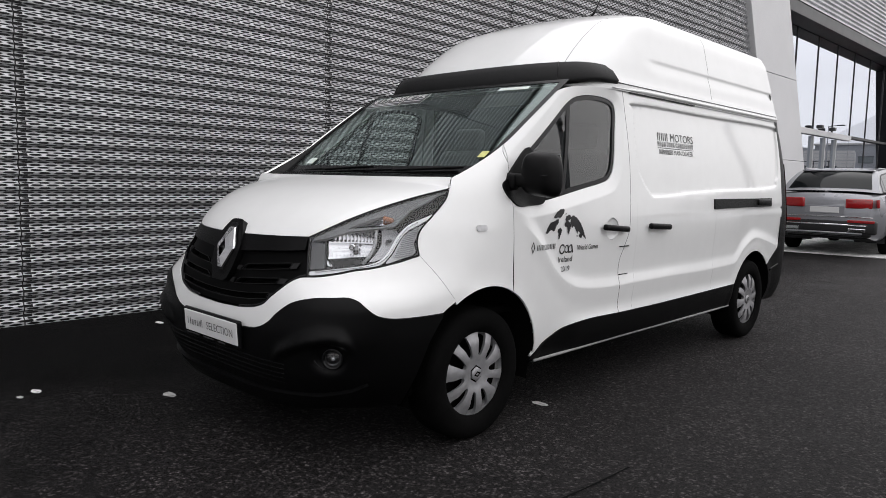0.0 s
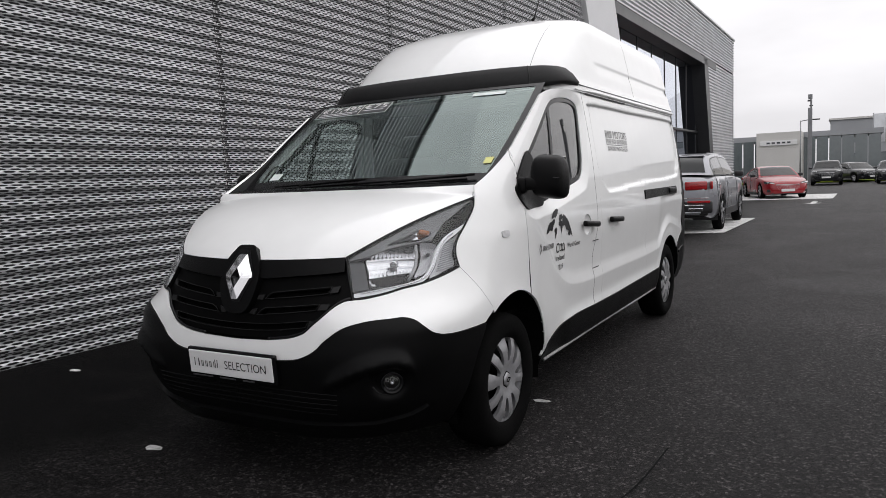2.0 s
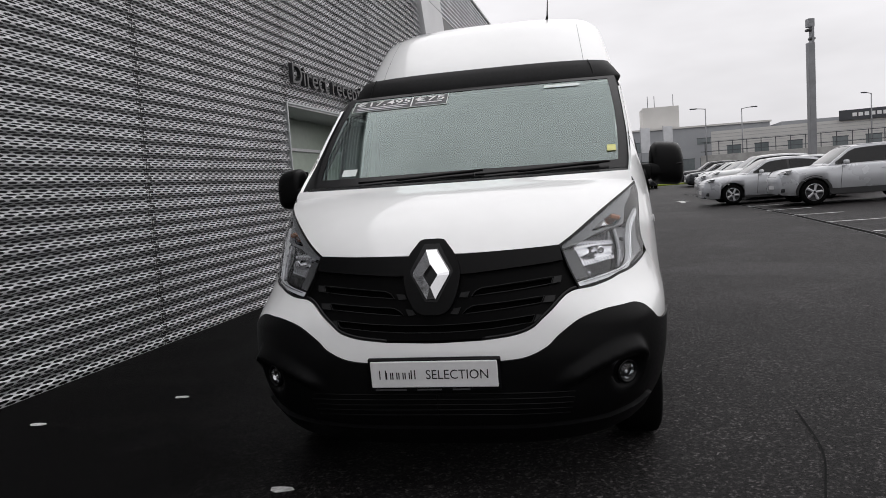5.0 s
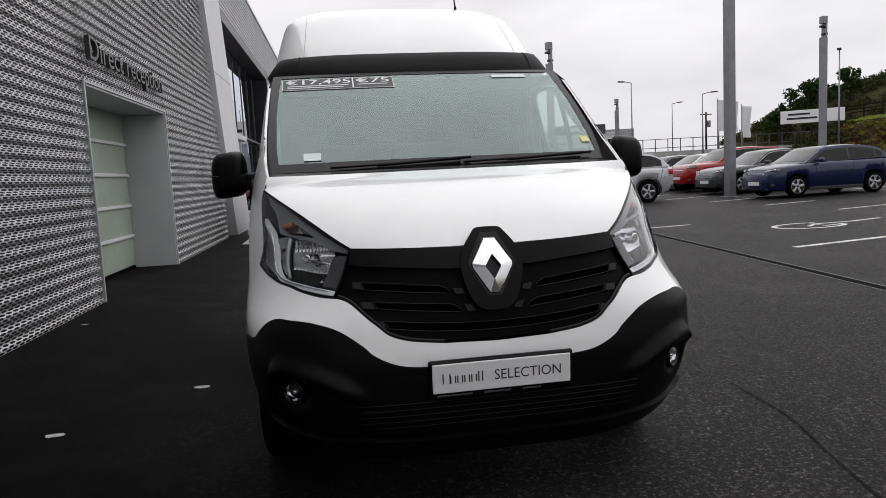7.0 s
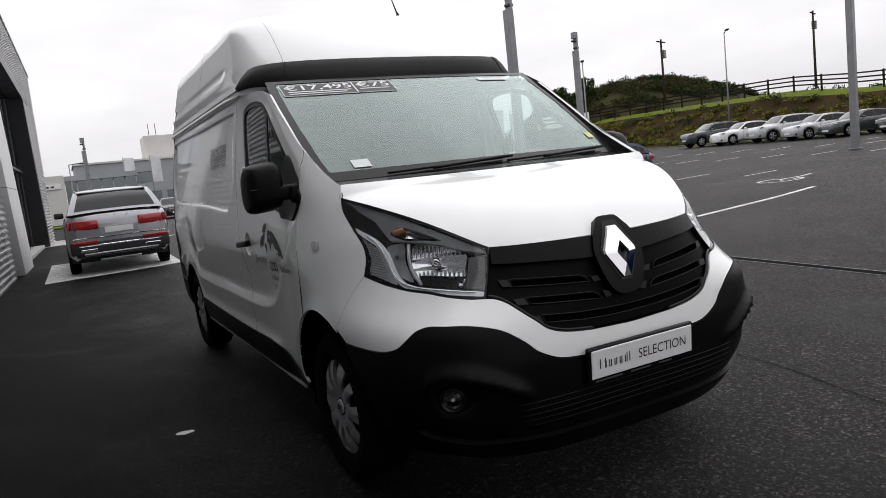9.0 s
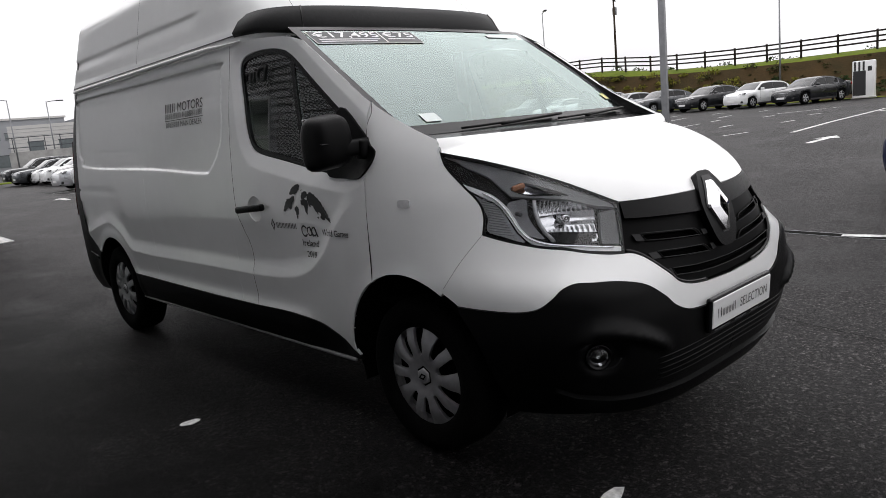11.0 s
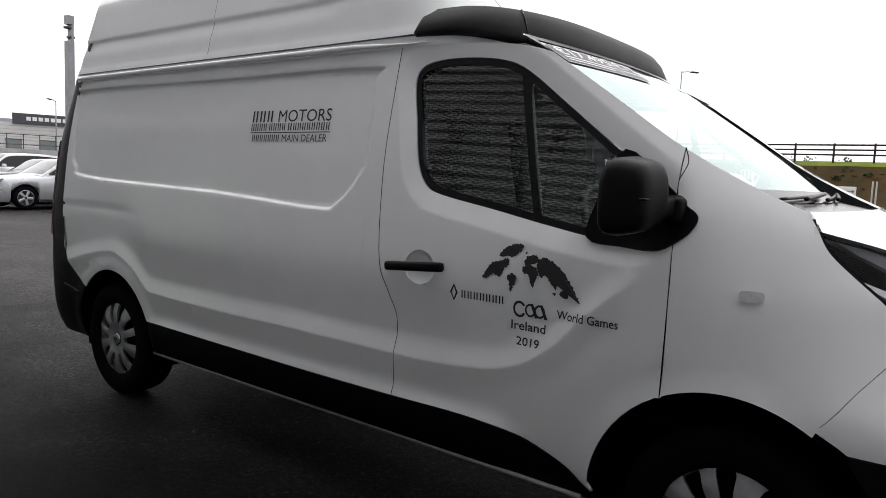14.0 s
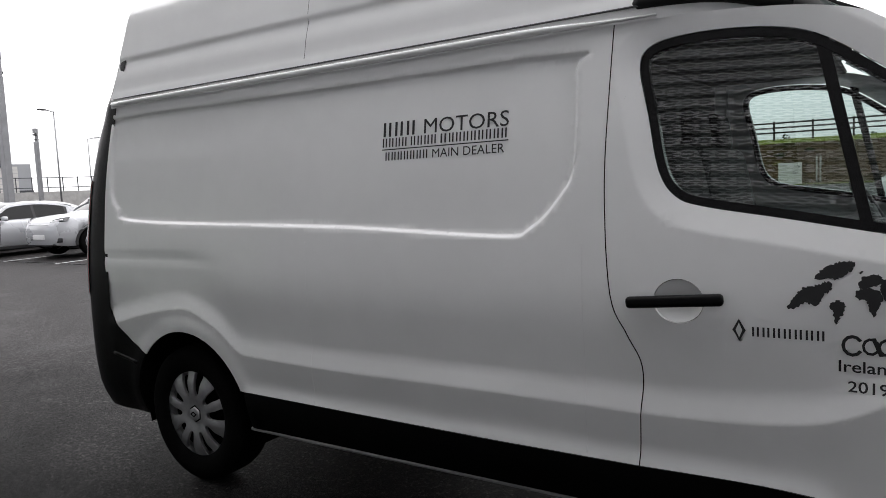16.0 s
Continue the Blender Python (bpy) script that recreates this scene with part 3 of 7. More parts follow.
part("backing_wall", rbox((.10, 3.4, 7.4), (-.34, 14.2, 3.7), 0), ALU_DARK, wall)

# glazing behind the fin
glaz = new("window_showroom")
glaz.matrix_basis = BUILDING
tagged(glaz, "tall showroom glazing between thin dark mullions", "window", kind="structure")
X0 = -.45
ms = [15.9 + 1.68 * i for i in range(8)]
part("head_band", rbox((.5, 15.0, .30), (-.18, 21.9, 5.68), .01, 1), MULLION, glaz)
for a, b in zip(ms[:-1], ms[1:]):
    for z0, z1 in ((2.95, 5.55), (.12, 2.90)):
        part("pane", rbox((.016, b - a - .02, z1 - z0), (X0, (a + b) / 2, (z0 + z1) / 2), 0), SHOW_GLASS, glaz)
for i, s in enumerate(ms):
    part("mullion", rbox((.036, .034, 5.5 if i in (0, 5, 6, 7) else 2.62), (X0 + .012, s, 2.78 if i in (0, 5, 6, 7) else 4.24), .006, 1), MULLION, glaz)
part("transom", rbox((.10, 6.7, .16), (X0 + .05, 19.2, 2.86), .006, 1), RENDER_WHITE, glaz)
part("transom", rbox((.10, 5.1, .08), (X0 + .05, 25.1, 2.90), .006, 1), MULLION, glaz)
for s in (18.2, 19.2, 20.2, 21.2):
    part("door_frame", rbox((.08, .06, 2.7), (X0 + .04, s, 1.4), .006, 1), FRAME_GREY, glaz)
for s in (19.4, 20.5):
    part("sensor", rbox((.16, .18, .10), (X0 + .16, s, 3.02), .02, 2), MULLION, glaz)
part("showroom_back_wall", rbox((.1, 13, 6.2), (-6.5, 22, 3.1), 0), FAR_WHITE, glaz)
part("showroom_floor", rbox((6.2, 13, .06), (-3.5, 22, .06), 0), CONCRETE, glaz)
part("showroom_ceiling", rbox((6.2, 13, .06), (-3.5, 22, 5.9), 0), FAR_GREY, glaz)
part("plinth", rbox((.35, 12, .12), (X0 + .2, 22.0, .06), .01, 1), CONCRETE, glaz)
# band above and bay at the end
for a, b, z0, z1 in ((14.3, 34.0, 5.86, 7.45),):
    obj("upper_cladding", corrugated(a, b, z0, z1, .127, .06), ALU, wall, smooth=False)
V, F = [], []
nk = 46
for k in range(nk):
    for o, h in ((.06, 0), (.06, .32), (0, .52), (0, .85)):
        z = (k + h) * 5.86 / nk
        V += [(o, 29.3 - .30 * z, z), (o, 34.0, z)]
obj("end_cladding", mesh_of(V, [(2 * i, 2 * i + 1, 2 * i + 3, 2 * i + 2) for i in range(len(V) // 2 - 1)]), ALU, wall, smooth=False)
V = [(.07, 28.6 - .30 * z, z) for z in (0, 5.86)] + [(.07, 29.3 - .30 * z, z) for z in (5.86, 0)] + [(-.5, 28.6 - .30 * z, z) for z in (0, 5.86)] + [(-.5, 29.3 - .30 * z, z) for z in (5.86, 0)]
obj("slanted_jamb", mesh_of(V, [(0, 1, 2, 3), (0, 4, 5, 1), (3, 2, 6, 7), (1, 5, 6, 2)]), MULLION, wall, smooth=False)
part("building_core", rbox((14, 30.2, 7.2), (-8.2, -1.0, 3.6), 0), ALU_DARK, wall)
part("building_core", rbox((.3, 4.5, 7.2), (-.4, 31.6, 3.6), 0), ALU_DARK, wall)
part("building_core", rbox((8, 20, 1.3), (-4.6, 24, 6.6), 0), ALU_DARK, wall)
part("end_wall", rbox((8, .3, 7.4), (-4.0, 33.9, 3.7), 0), ALU_DARK, wall)
part("roof_coping", rbox((.25, 50.2, .08), (-.03, 9.0, 7.47), .01, 1), FRAME_GREY, wall)

# ---- markings on the lot ----
def strip(name, pts, width, mat=None, parent=None, lift=.004, label=""):
    """A painted or laid strip along ground points."""
    P = np.array(pts, float)
    fine = []
    for a, b in zip(P[:-1], P[1:]):
        n = max(1, int(np.linalg.norm(b - a) / 1.5))
        fine += [a + (b - a) * k / n for k in range(n)]
    fine.append(P[-1])
    P = np.array(fine)
    T = np.gradient(P, axis=0)
    T /= np.linalg.norm(T, axis=1)[:, None]
    N = np.stack([-T[:, 1], T[:, 0]], -1) * width / 2
    V = []
    for p, n in zip(P, N):
        for q in (p + n, p - n):
            V.append((q[0], q[1], float(ground_z(*q)) + lift))
    k = len(P)
    return obj(name, mesh_of(V, [(2 * i, 2 * i + 1, 2 * i + 3, 2 * i + 2) for i in range(k - 1)]), mat or LINE_WHITE, parent, label, smooth=False)


def ground_shape(name, loops, mat, parent, lift=.004):
    V, F = flat_shapes(loops)
    return obj(name, mesh_of([(x, y, float(ground_z(x, y)) + lift) for x, y in V], F), mat, parent, smooth=False)


lines = new("road_markings")
tagged(lines, "worn white painted bay lines and arrows on asphalt", "road marking", kind="structure")
for y in (9.6, 12.0, 14.45, 16.8, 19.2, 21.6, 24.0, 26.4, 28.8, 31.2):
    strip("bay_line", [(5.46, y), (6.6, y + .03)], .10, parent=lines)
for k in range(7):
    strip("bay_line", [(10.5, 10.35 + 2.6 * k), (12.1, 10.6 + 2.6 * k)], .10, parent=lines)
    strip("bay_line", [(16.0, 11.3 + 2.6 * k), (17.7, 11.45 + 2.6 * k)], .10, parent=lines)
for k in range(9):
    strip("bay_line", [(24.6, 12.6 + 2.35 * k), (26.1, 12.5 + 2.35 * k)], .11, parent=lines)
    strip("bay_line", [(30.0, 13.6 + 2.4 * k), (31.6, 13.6 + 2.4 * k)], .11, parent=lines)
strip("bay_line", [(5.87, 5.45), (8.3, 5.80), (10.4, 6.15), (12.3, 6.6)], .12, parent=lines)
strip("bay_line", [(6.35, .1), (6.6, -.45), (7.0, -1.2)], .11, parent=lines)
strip("bay_line", [(4.32, .05), (4.42, -.65), (4.5, -1.4)], .10, parent=lines)
# sealed joints in the asphalt
seams = new("asphalt_seams")
tagged(seams, "thin dark sealed joints in the asphalt", "seam", kind="structure")
for pts in ([(1.66, .25), (1.62, -.3), (1.48, -.8), (1.38, -1.2)], [(8.66, 3.2), (8.58, 2.4), (8.52, 1.6)]):
    strip("seam", spline(pts, 6), .009, TAR, seams, .0045)
for a, b in (((18.45, 7.87), (19.43, 7.54)), ((23.05, 10.17), (24.13, 10.16)), ((27.3, 12.6), (28.2, 12.57)), ((28.5, 10.84), (29.4, 10.73)), ((23.7, 8.2), (24.6, 8.06)), ((30.6, 11.2), (33.5, 9.3)), ((27.9, 8.8), (28.6, 8.5)), ((33.8, 13.2), (34.8, 13.1)), ((33.6, 15.6), (34.6, 15.5)), ((33.5, 18.0), (34.5, 17.9))):
    strip("bay_line", [a, b], .12, parent=lines)
strip("bay_line", [(18.3, 5.78), (22.0, 6.05), (28.8, 6.3), (30.6, 3.6), (31.4, 1.5)], .14, parent=lines)
strip("bay_line", [(18.3, 2.98), (23.0, 3.35), (28.6, 3.5), (32.5, 2.6)], .14, parent=lines)
for k in range(4):
    strip("bay_line", [(20.0, -3.5 - 2.5 * k), (24.2, -3.6 - 2.5 * k)], .11, parent=lines)
# junction mark, hatch and arrows
def arrow(x, y, ang, size=1.0):
    c, s = math.cos(ang), math.sin(ang)
    P = [(-.9, -.09), (.25, -.09), (.25, -.30), (.95, 0), (.25, .30), (.25, .09), (-.9, .09)]
    ground_shape("arrow", [[(x + (a * c - b * s) * size, y + (a * s + b * c) * size) for a, b in P]], LINE_WHITE, lines)
arrow(15.45, 4.0, 0.0, 1.0)
arrow(1.35, 25.4, -1.6, 1.0)
arrow(4.4, 25.45, 1.5, 1.0)
V2, F2 = text_points("STOP", 2.2)
u = V2[:, 0] - V2[:, 0].min()
u = u / u.max()
P = [(26.9 + y * .9, 6.05 - k * 2.15, float(ground_z(26.9 + y * .9, 5)) + .008) for k, (x, y) in zip(u, V2)]
obj("stop_word", mesh_of(P, F2), LINE_WHITE, lines, smooth=False)
# wheelchair bay symbols: wheel, seat and back
a = np.linspace(.9, 5.9, 22)
for sx, sy in ((7.35, 7.85), (13.6, 8.75)):
    strip("bay_symbol", [(sx + .55 + .62 * math.cos(t), sy + .45 * math.sin(t)) for t in a], .09, parent=lines)
    strip("bay_symbol", [(sx + .45, sy - .12), (sx + .75, sy + .12), (sx + .72, sy - .22), (sx + 1.15, sy - .12)], .09, parent=lines)
    strip("bay_symbol", [(sx + .70, sy + .18), (sx + 1.5, sy + .12), (sx + 2.25, sy + .30)], .10, parent=lines)

drain = new("drain_channel")
tagged(drain, "narrow slotted drain channel across the lot", "drain", kind="structure")
strip("channel", [(4.0, -12), (4.27, -.3), (4.75, 4), (5.3, 9), (5.5, 14.4), (5.6, 34)], .13, DARK_GAP, drain, .003)
for o in (-.07, .07):
    strip("channel_edge", [(4.0 + o, -12), (4.27 + o, -.3), (4.75 + o, 4), (5.3 + o, 9), (5.5 + o, 14.4), (5.6 + o, 34)], .010, POST_GREY, drain, .006)

# display pads
def pad(name, corners, label):
    c = np.array(corners, float)
    V = [(x, y, float(ground_z(x, y)) + z) for z in (.012, 0) for x, y in c]
    n = len(c)
    F = [tuple(range(n))] + [(i, n + i, n + (i + 1) % n, (i + 1) % n) for i in range(n)]
    ob = obj(name, mesh_of(V, F), LINE_WHITE, smooth=False)
    return tagged(ob, label, "display pad", kind="structure")
pad("pavement_pad_1", [(-2.4, 12.25), (.14, 12.6), (.28, 17.2), (-2.35, 17.1)], "white painted display pad under a parked car")
pad("pavement_pad_2", [(-2.9, 28.3), (1.9, 28.6), (2.0, 33.6), (-2.9, 33.4)], "white painted display pad under a parked car")

# painted spots near the van
for i, (x, y, r, n) in enumerate(((-2.77, .03, .085, 7), (-.77, -.81, .095, 7), (.82, .70, .085, 6), (-2.11, .57, .085, 7), (-1.46, 1.25, .095, 7), (-1.34, -1.36, .075, 6), (-1.28, -1.46, .05, 5), (-3.0, 3.9, .07, 6))):
    rng = random.Random(i)
    r = r * .68
    pts = []
    for k in range(n):
        t = 2 * math.pi * k / n + rng.uniform(-.2, .2)
        pts.append((x + r * math.cos(t) * rng.uniform(.8, 1.1), y + r * .55 * math.sin(t) * rng.uniform(.8, 1.1)))
    ob = ground_shape("paint_spot", [pts], LINE_WHITE, None, .004)
    tagged(ob, "small chipped white paint spot on asphalt", "paint spot", "paint spots")

# ---- the van: skin ----
# height, half-width, nose, start of the straight side, squareness of the nose in plan
BELT = np.array([
    (.16, .80, -.74, .35, 3.2), (.30, .915, -.865, .35, 3.6), (.45, .960, -.912, .35, 4.2), (.60, .972, -.918, .35, 4.6),
    (.72, .976, -.902, .35, 4.6), (.85, .978, -.874, .35, 3.3), (.95, .978, -.843, .35, 2.85), (1.05, .975, -.80, .36, 2.7),
    (1.15, .968, -.72, .42, 2.7), (1.28, .956, -.578, .53, 2.8), (1.49, .935, -.28, .77, 2.8), (1.825, .885, .08, 1.08, 2.8),
    (2.0, .857, .25, 1.25, 2.8)])
CREASE = ([.2, .378, .493, .588, .722, .862, 1.087, 1.311, 1.9, 2.46, 3.1, 3.3, 3.52, 3.8, 4.1], [1.14, 1.028, .928, .826, .738, .697, .677, .672, .674, .670, .680, .80, .87, .83, .76])
LOAD_PANEL = spline([(1.505, 1.76), (1.545, 1.82), (2.6, 1.826), (4.0, 1.834), (4.085, 1.77), (4.085, 1.46), (4.03, 1.36), (3.86, 1.292), (2.54, 1.256), (1.80, 1.220), (1.665, 1.245), (1.555, 1.35), (1.505, 1.46)], 5, True)


def plan(z):
    return [pchip(BELT[:, 0], BELT[:, k], z) for k in (1, 2, 3, 4)]


def pressing(y, z):
    """How far the side's pressings stand in from the plain skin."""
    y, z = np.broadcast_arrays(np.asarray(y, float), np.asarray(z, float))
    d = np.zeros(y.shape)
    # shoulder along the lower doors, rising ahead of the door to the wing and over the rear arch
    line = pchip(*CREASE, y)
    u = z - line
    d += (-.017 * np.clip(u / .075, 0, 1) * (1 - step01((u - .06) / .32)) - .009 * np.clip(-u / .10, 0, 1)) * step01((y - .24) / .2)
    # lip that turns out above the sill moulding
    d += .013 * (1 - step01((z - .495) / .050)) * step01((y - .62) / .25) * (1 - step01((y - 3.05) / .12))
    # bevel that leans in towards the door window
    flat = np.stack([y.ravel(), z.ravel()], -1)
    near = (flat[:, 0] > .1) & (flat[:, 0] < 1.45) & (flat[:, 1] > 1.08) & (flat[:, 1] < 1.93)
    if near.any():
        p = flat[near]
        s = loop_distance(WINDOW, p) * np.where(inside(WINDOW, p), 0, 1)
        e = d.ravel().copy()
        e[near] += -.020 * (1 - np.clip(s / .075, 0, 1)) * step01((p[:, 0] - .12) / .12)
        d = e.reshape(y.shape)
    # crease under the load panel towards the tail
    u = z - (1.115 + .02 * (y - 3.3))
    d += -.006 * step01((u + .05) / .05) * (1 - step01(u / .012)) * step01((y - 3.1) / .4)
    # sunk load panel
    flat = np.stack([y.ravel(), z.ravel()], -1)
    near = (flat[:, 0] > 1.44) & (flat[:, 0] < 4.15) & (flat[:, 1] > 1.15) & (flat[:, 1] < 1.9)
    if near.any():
        p = flat[near]
        s = loop_distance(LOAD_PANEL, p) * np.where(inside(LOAD_PANEL, p), 1, -1)
        e = d.ravel().copy()
        e[near] += -.016 * step01((s + .003) / .017)
        d = e.reshape(y.shape)
    # flared lips round both arches
    for yc in (.02, 3.535):
        r = np.hypot(y - yc, z - .335)
        d += .008 * (1 - step01((r - .44) / .07)) * (r > .3) * (1 if yc > 1 else step01((y + .25) / .2))
    return d


def side_x(y, z):
    w, y0, yc, n = plan(z)
    k = np.clip((yc - y) / (yc - y0), 0, 1)
    return w * (1 - k ** n) ** (1 / n)


def skin(c, z):
    """A point of the skin, x >= 0, at c = x + y along it and at height z."""
    c, z = np.broadcast_arrays(np.asarray(c, float), np.asarray(z, float))
    w, y0, yc, n = plan(z)
    lo, hi = y0 + 0 * c, np.maximum(c, y0)
    for _ in range(34):
        mid = (lo + hi) / 2
        k = np.clip((yc - mid) / (yc - y0), 0, 1)
        over = w * (1 - k ** n) ** (1 / n) + mid > c
        hi, lo = np.where(over, mid, hi), np.where(over, lo, mid)
    y = (lo + hi) / 2
    return np.stack([np.maximum(c - y, 0) + pressing(y, z) * (y > -.2), y, z], -1)


def flank(y, z):
    """The same skin by y and z, for the sides."""
    y, z = np.broadcast_arrays(np.asarray(y, float), np.asarray(z, float))
    return np.stack([side_x(y, z) + pressing(y, z), y, z], -1)


def cz(points):
    """Side points (y, z) in the coordinates of skin()."""
    P = np.array(points, float)
    return np.stack([P[:, 0] + side_x(P[:, 0], P[:, 1]), P[:, 1]], -1)


def nose_line(zs):
    """The middle of the nose in the coordinates of skin()."""
    zs = np.array(zs, float)
    return np.stack([plan(zs)[1], zs], -1)


def arch(yc, a0, a1, n=18, r=.43, rz=.452):
    a = np.radians(np.linspace(a0, a1, n))
    return np.stack([yc + r * np.cos(a), .335 + rz * np.sin(a)], -1)


yy = np.arange(.25, 4.12, .018)
CREASE_PTS = np.concatenate([np.stack([yy, pchip(*CREASE, yy) + o], -1) for o in (-.030, -.004, .0005, .010)])
SIDE_PTS = np.concatenate([CREASE_PTS] + [shrink(resample(LOAD_PANEL, .02), o) for o in (-.003, .0015, .0055, .0095, .014)])
van = thing("panel_van", label="white high-roof panel van with black plastic bumpers, parked on asphalt", category="van")
LAMP_TOP = spline([(-.212, 1.035), (.019, 1.112), (.245, 1.175), (.484, 1.229), (.684, 1.266), (.703, 1.272)], 5)
LAMP_OUT = spline([(.703, 1.272), (.680, 1.212), (.599, 1.140), (.520, 1.075), (.497, 1.02), (.512, .955)], 5)
LAMP_LOW = spline([(.512, .955), (.385, .928), (.227, .903), (.102, .891), (.009, .877), (-.12, .862), (-.205, .858)], 5)
LAMP_IN = np.array([(-.205, .858), (-.214, .95), (-.212, 1.035)])
GRILLE_SIDE = spline([(-.205, .858), (-.255, .852), (-.325, .826), (-.439, .762), (-.500, .722), (-.585, .697), (-.71, .682)], 5)
BUMPER_TOP = spline([(.673, .69), (.55, .688), (.375, .690), (.267, .706), (.19, .745), (.145, .77), (.08, .785), (0, .784), (-.145, .777), (-.284, .750), (-.389, .696), (-.45, .652), (-.547, .612), (-.667, .598)], 5)
GAP_NOSE = spline([(.512, .955), (.642, .854), (.746, .752)], 5)
FENDER_UP = np.array([(.210, .735), (.208, 1.03), (.212, 1.2), (.224, 1.38), (.22, 1.497)])
SCREEN_SIDE = spline([(-.131, 1.318), (.03, 1.392), (.22, 1.495), (.44, 1.645), (.70, 1.822)], 5)
FRAME_TOP = spline([(.70, 1.822), (.785, 1.848), (.93, 1.872), (1.18, 1.890), (1.385, 1.897)], 5)
DOOR_REAR = spline([(1.385, 1.897), (1.395, 1.684), (1.405, 1.363), (1.385, 1.042), (1.335, .919), (1.29, .818), (1.295, .664), (1.304, .497)], 6)
MOULD_TOP = spline([(1.304, .497), (.95, .502), (.73, .486), (.608, .452), (.52, .414), (.43, .350)], 5)
WINDOW = spline([(1.304, 1.740), (1.282, 1.800), (1.20, 1.824), (1.057, 1.826), (.90, 1.806), (.791, 1.760), (.621, 1.635), (.45, 1.508), (.30, 1.398), (.245, 1.345), (.262, 1.235), (.36, 1.197), (.483, 1.205), (.65, 1.232), (.877, 1.273), (1.108, 1.313), (1.19, 1.346), (1.240, 1.425), (1.274, 1.595)], 4, True)

# white bumper band round the grille
loop = np.concatenate([LAMP_LOW[::-1][::1], GAP_NOSE[1:], cz([(-.20, .742)]), cz([(-.27, .705)]), BUMPER_TOP, nose_line(np.linspace(.597, .675, 4)), GRILLE_SIDE[::-1]])
obj("front_bumper_skin", surface_mesh(loop, skin, .035, both=True, gap=.0008), WHITE_PAINT, van, "white painted upper bumper")
# black bumper below it
lower = np.concatenate([BUMPER_TOP, nose_line(np.linspace(.597, .25, 9)), cz([(-.42, .25), (-.415, .42), (-.37, .56), (-.30, .665)])])
BROW = ([-.42, -.33, -.25, -.17, -.07, .0, .06, .12], [.520, .556, .590, .614, .632, .634, .620, .585])


def bumper_skin(c, z):
    """The skin with the brow over each fog lamp and the hollow below it."""
    c, z = np.broadcast_arrays(np.asarray(c, float), np.asarray(z, float))
    e = .004
    n = np.cross(skin(c + e, z) - skin(c - e, z), skin(c, z + e) - skin(c, z - e))
    n /= np.linalg.norm(n, axis=-1)[..., None] + 1e-9
    top = pchip(*BROW, c) + .032
    v = (top - z) / .062
    along = step01((c + .44) / .12) * (1 - step01((c - .04) / .10))
    shelf = .034 * np.clip(v, 0, 1) ** 1.3 * (1 - step01((v - 1.0) / .35)) * along
    r = np.hypot((c + .035) / .135, (z - .522) / .085)
    hollow = -.030 * (1 - step01((r - .55) / .45)) * step01((v - 1.0) / .4)
    return skin(c, z) + n * (shelf + hollow)[..., None]


bumper = obj("front_bumper", surface_mesh(lower, bumper_skin, .016, both=True, out=.006), BLACK_PLASTIC, van, "black grained plastic front bumper")
# wings
for s in (1, -1):
    loop = np.concatenate([LAMP_OUT, GAP_NOSE[1:], cz(arch(.02, 122, 65)), cz(FENDER_UP), cz(SCREEN_SIDE[:11][::-1]), [(.712, 1.30)]])
    obj("front_wing", surface_mesh(loop, skin, .035, side=s, gap=.0008), WHITE_PAINT, van)

# doors with their windows
DOOR_PTS = np.concatenate([CREASE_PTS] + [shrink(resample(WINDOW, .022), -o) for o in (.035, .068, .075, .082)])
yy, zz = (a.ravel() for a in np.meshgrid(np.linspace(.3, 1.3, 9), np.linspace(1.25, 1.80, 7)))
keep = inside(WINDOW, np.stack([yy, zz], -1))
terms = lambda y, z: np.stack([1 + 0 * y, y, z, y * y, y * z, z * z], -1)
BOW = np.linalg.lstsq(terms(yy[keep], zz[keep]), flank(yy[keep], zz[keep])[:, 0], rcond=None)[0]


def pane_skin(y, z):
    """The evenly bowed surface of the side glass."""
    y, z = np.broadcast_arrays(np.asarray(y, float), np.asarray(z, float))
    return np.stack([terms(y, z) @ BOW, y, z], -1)


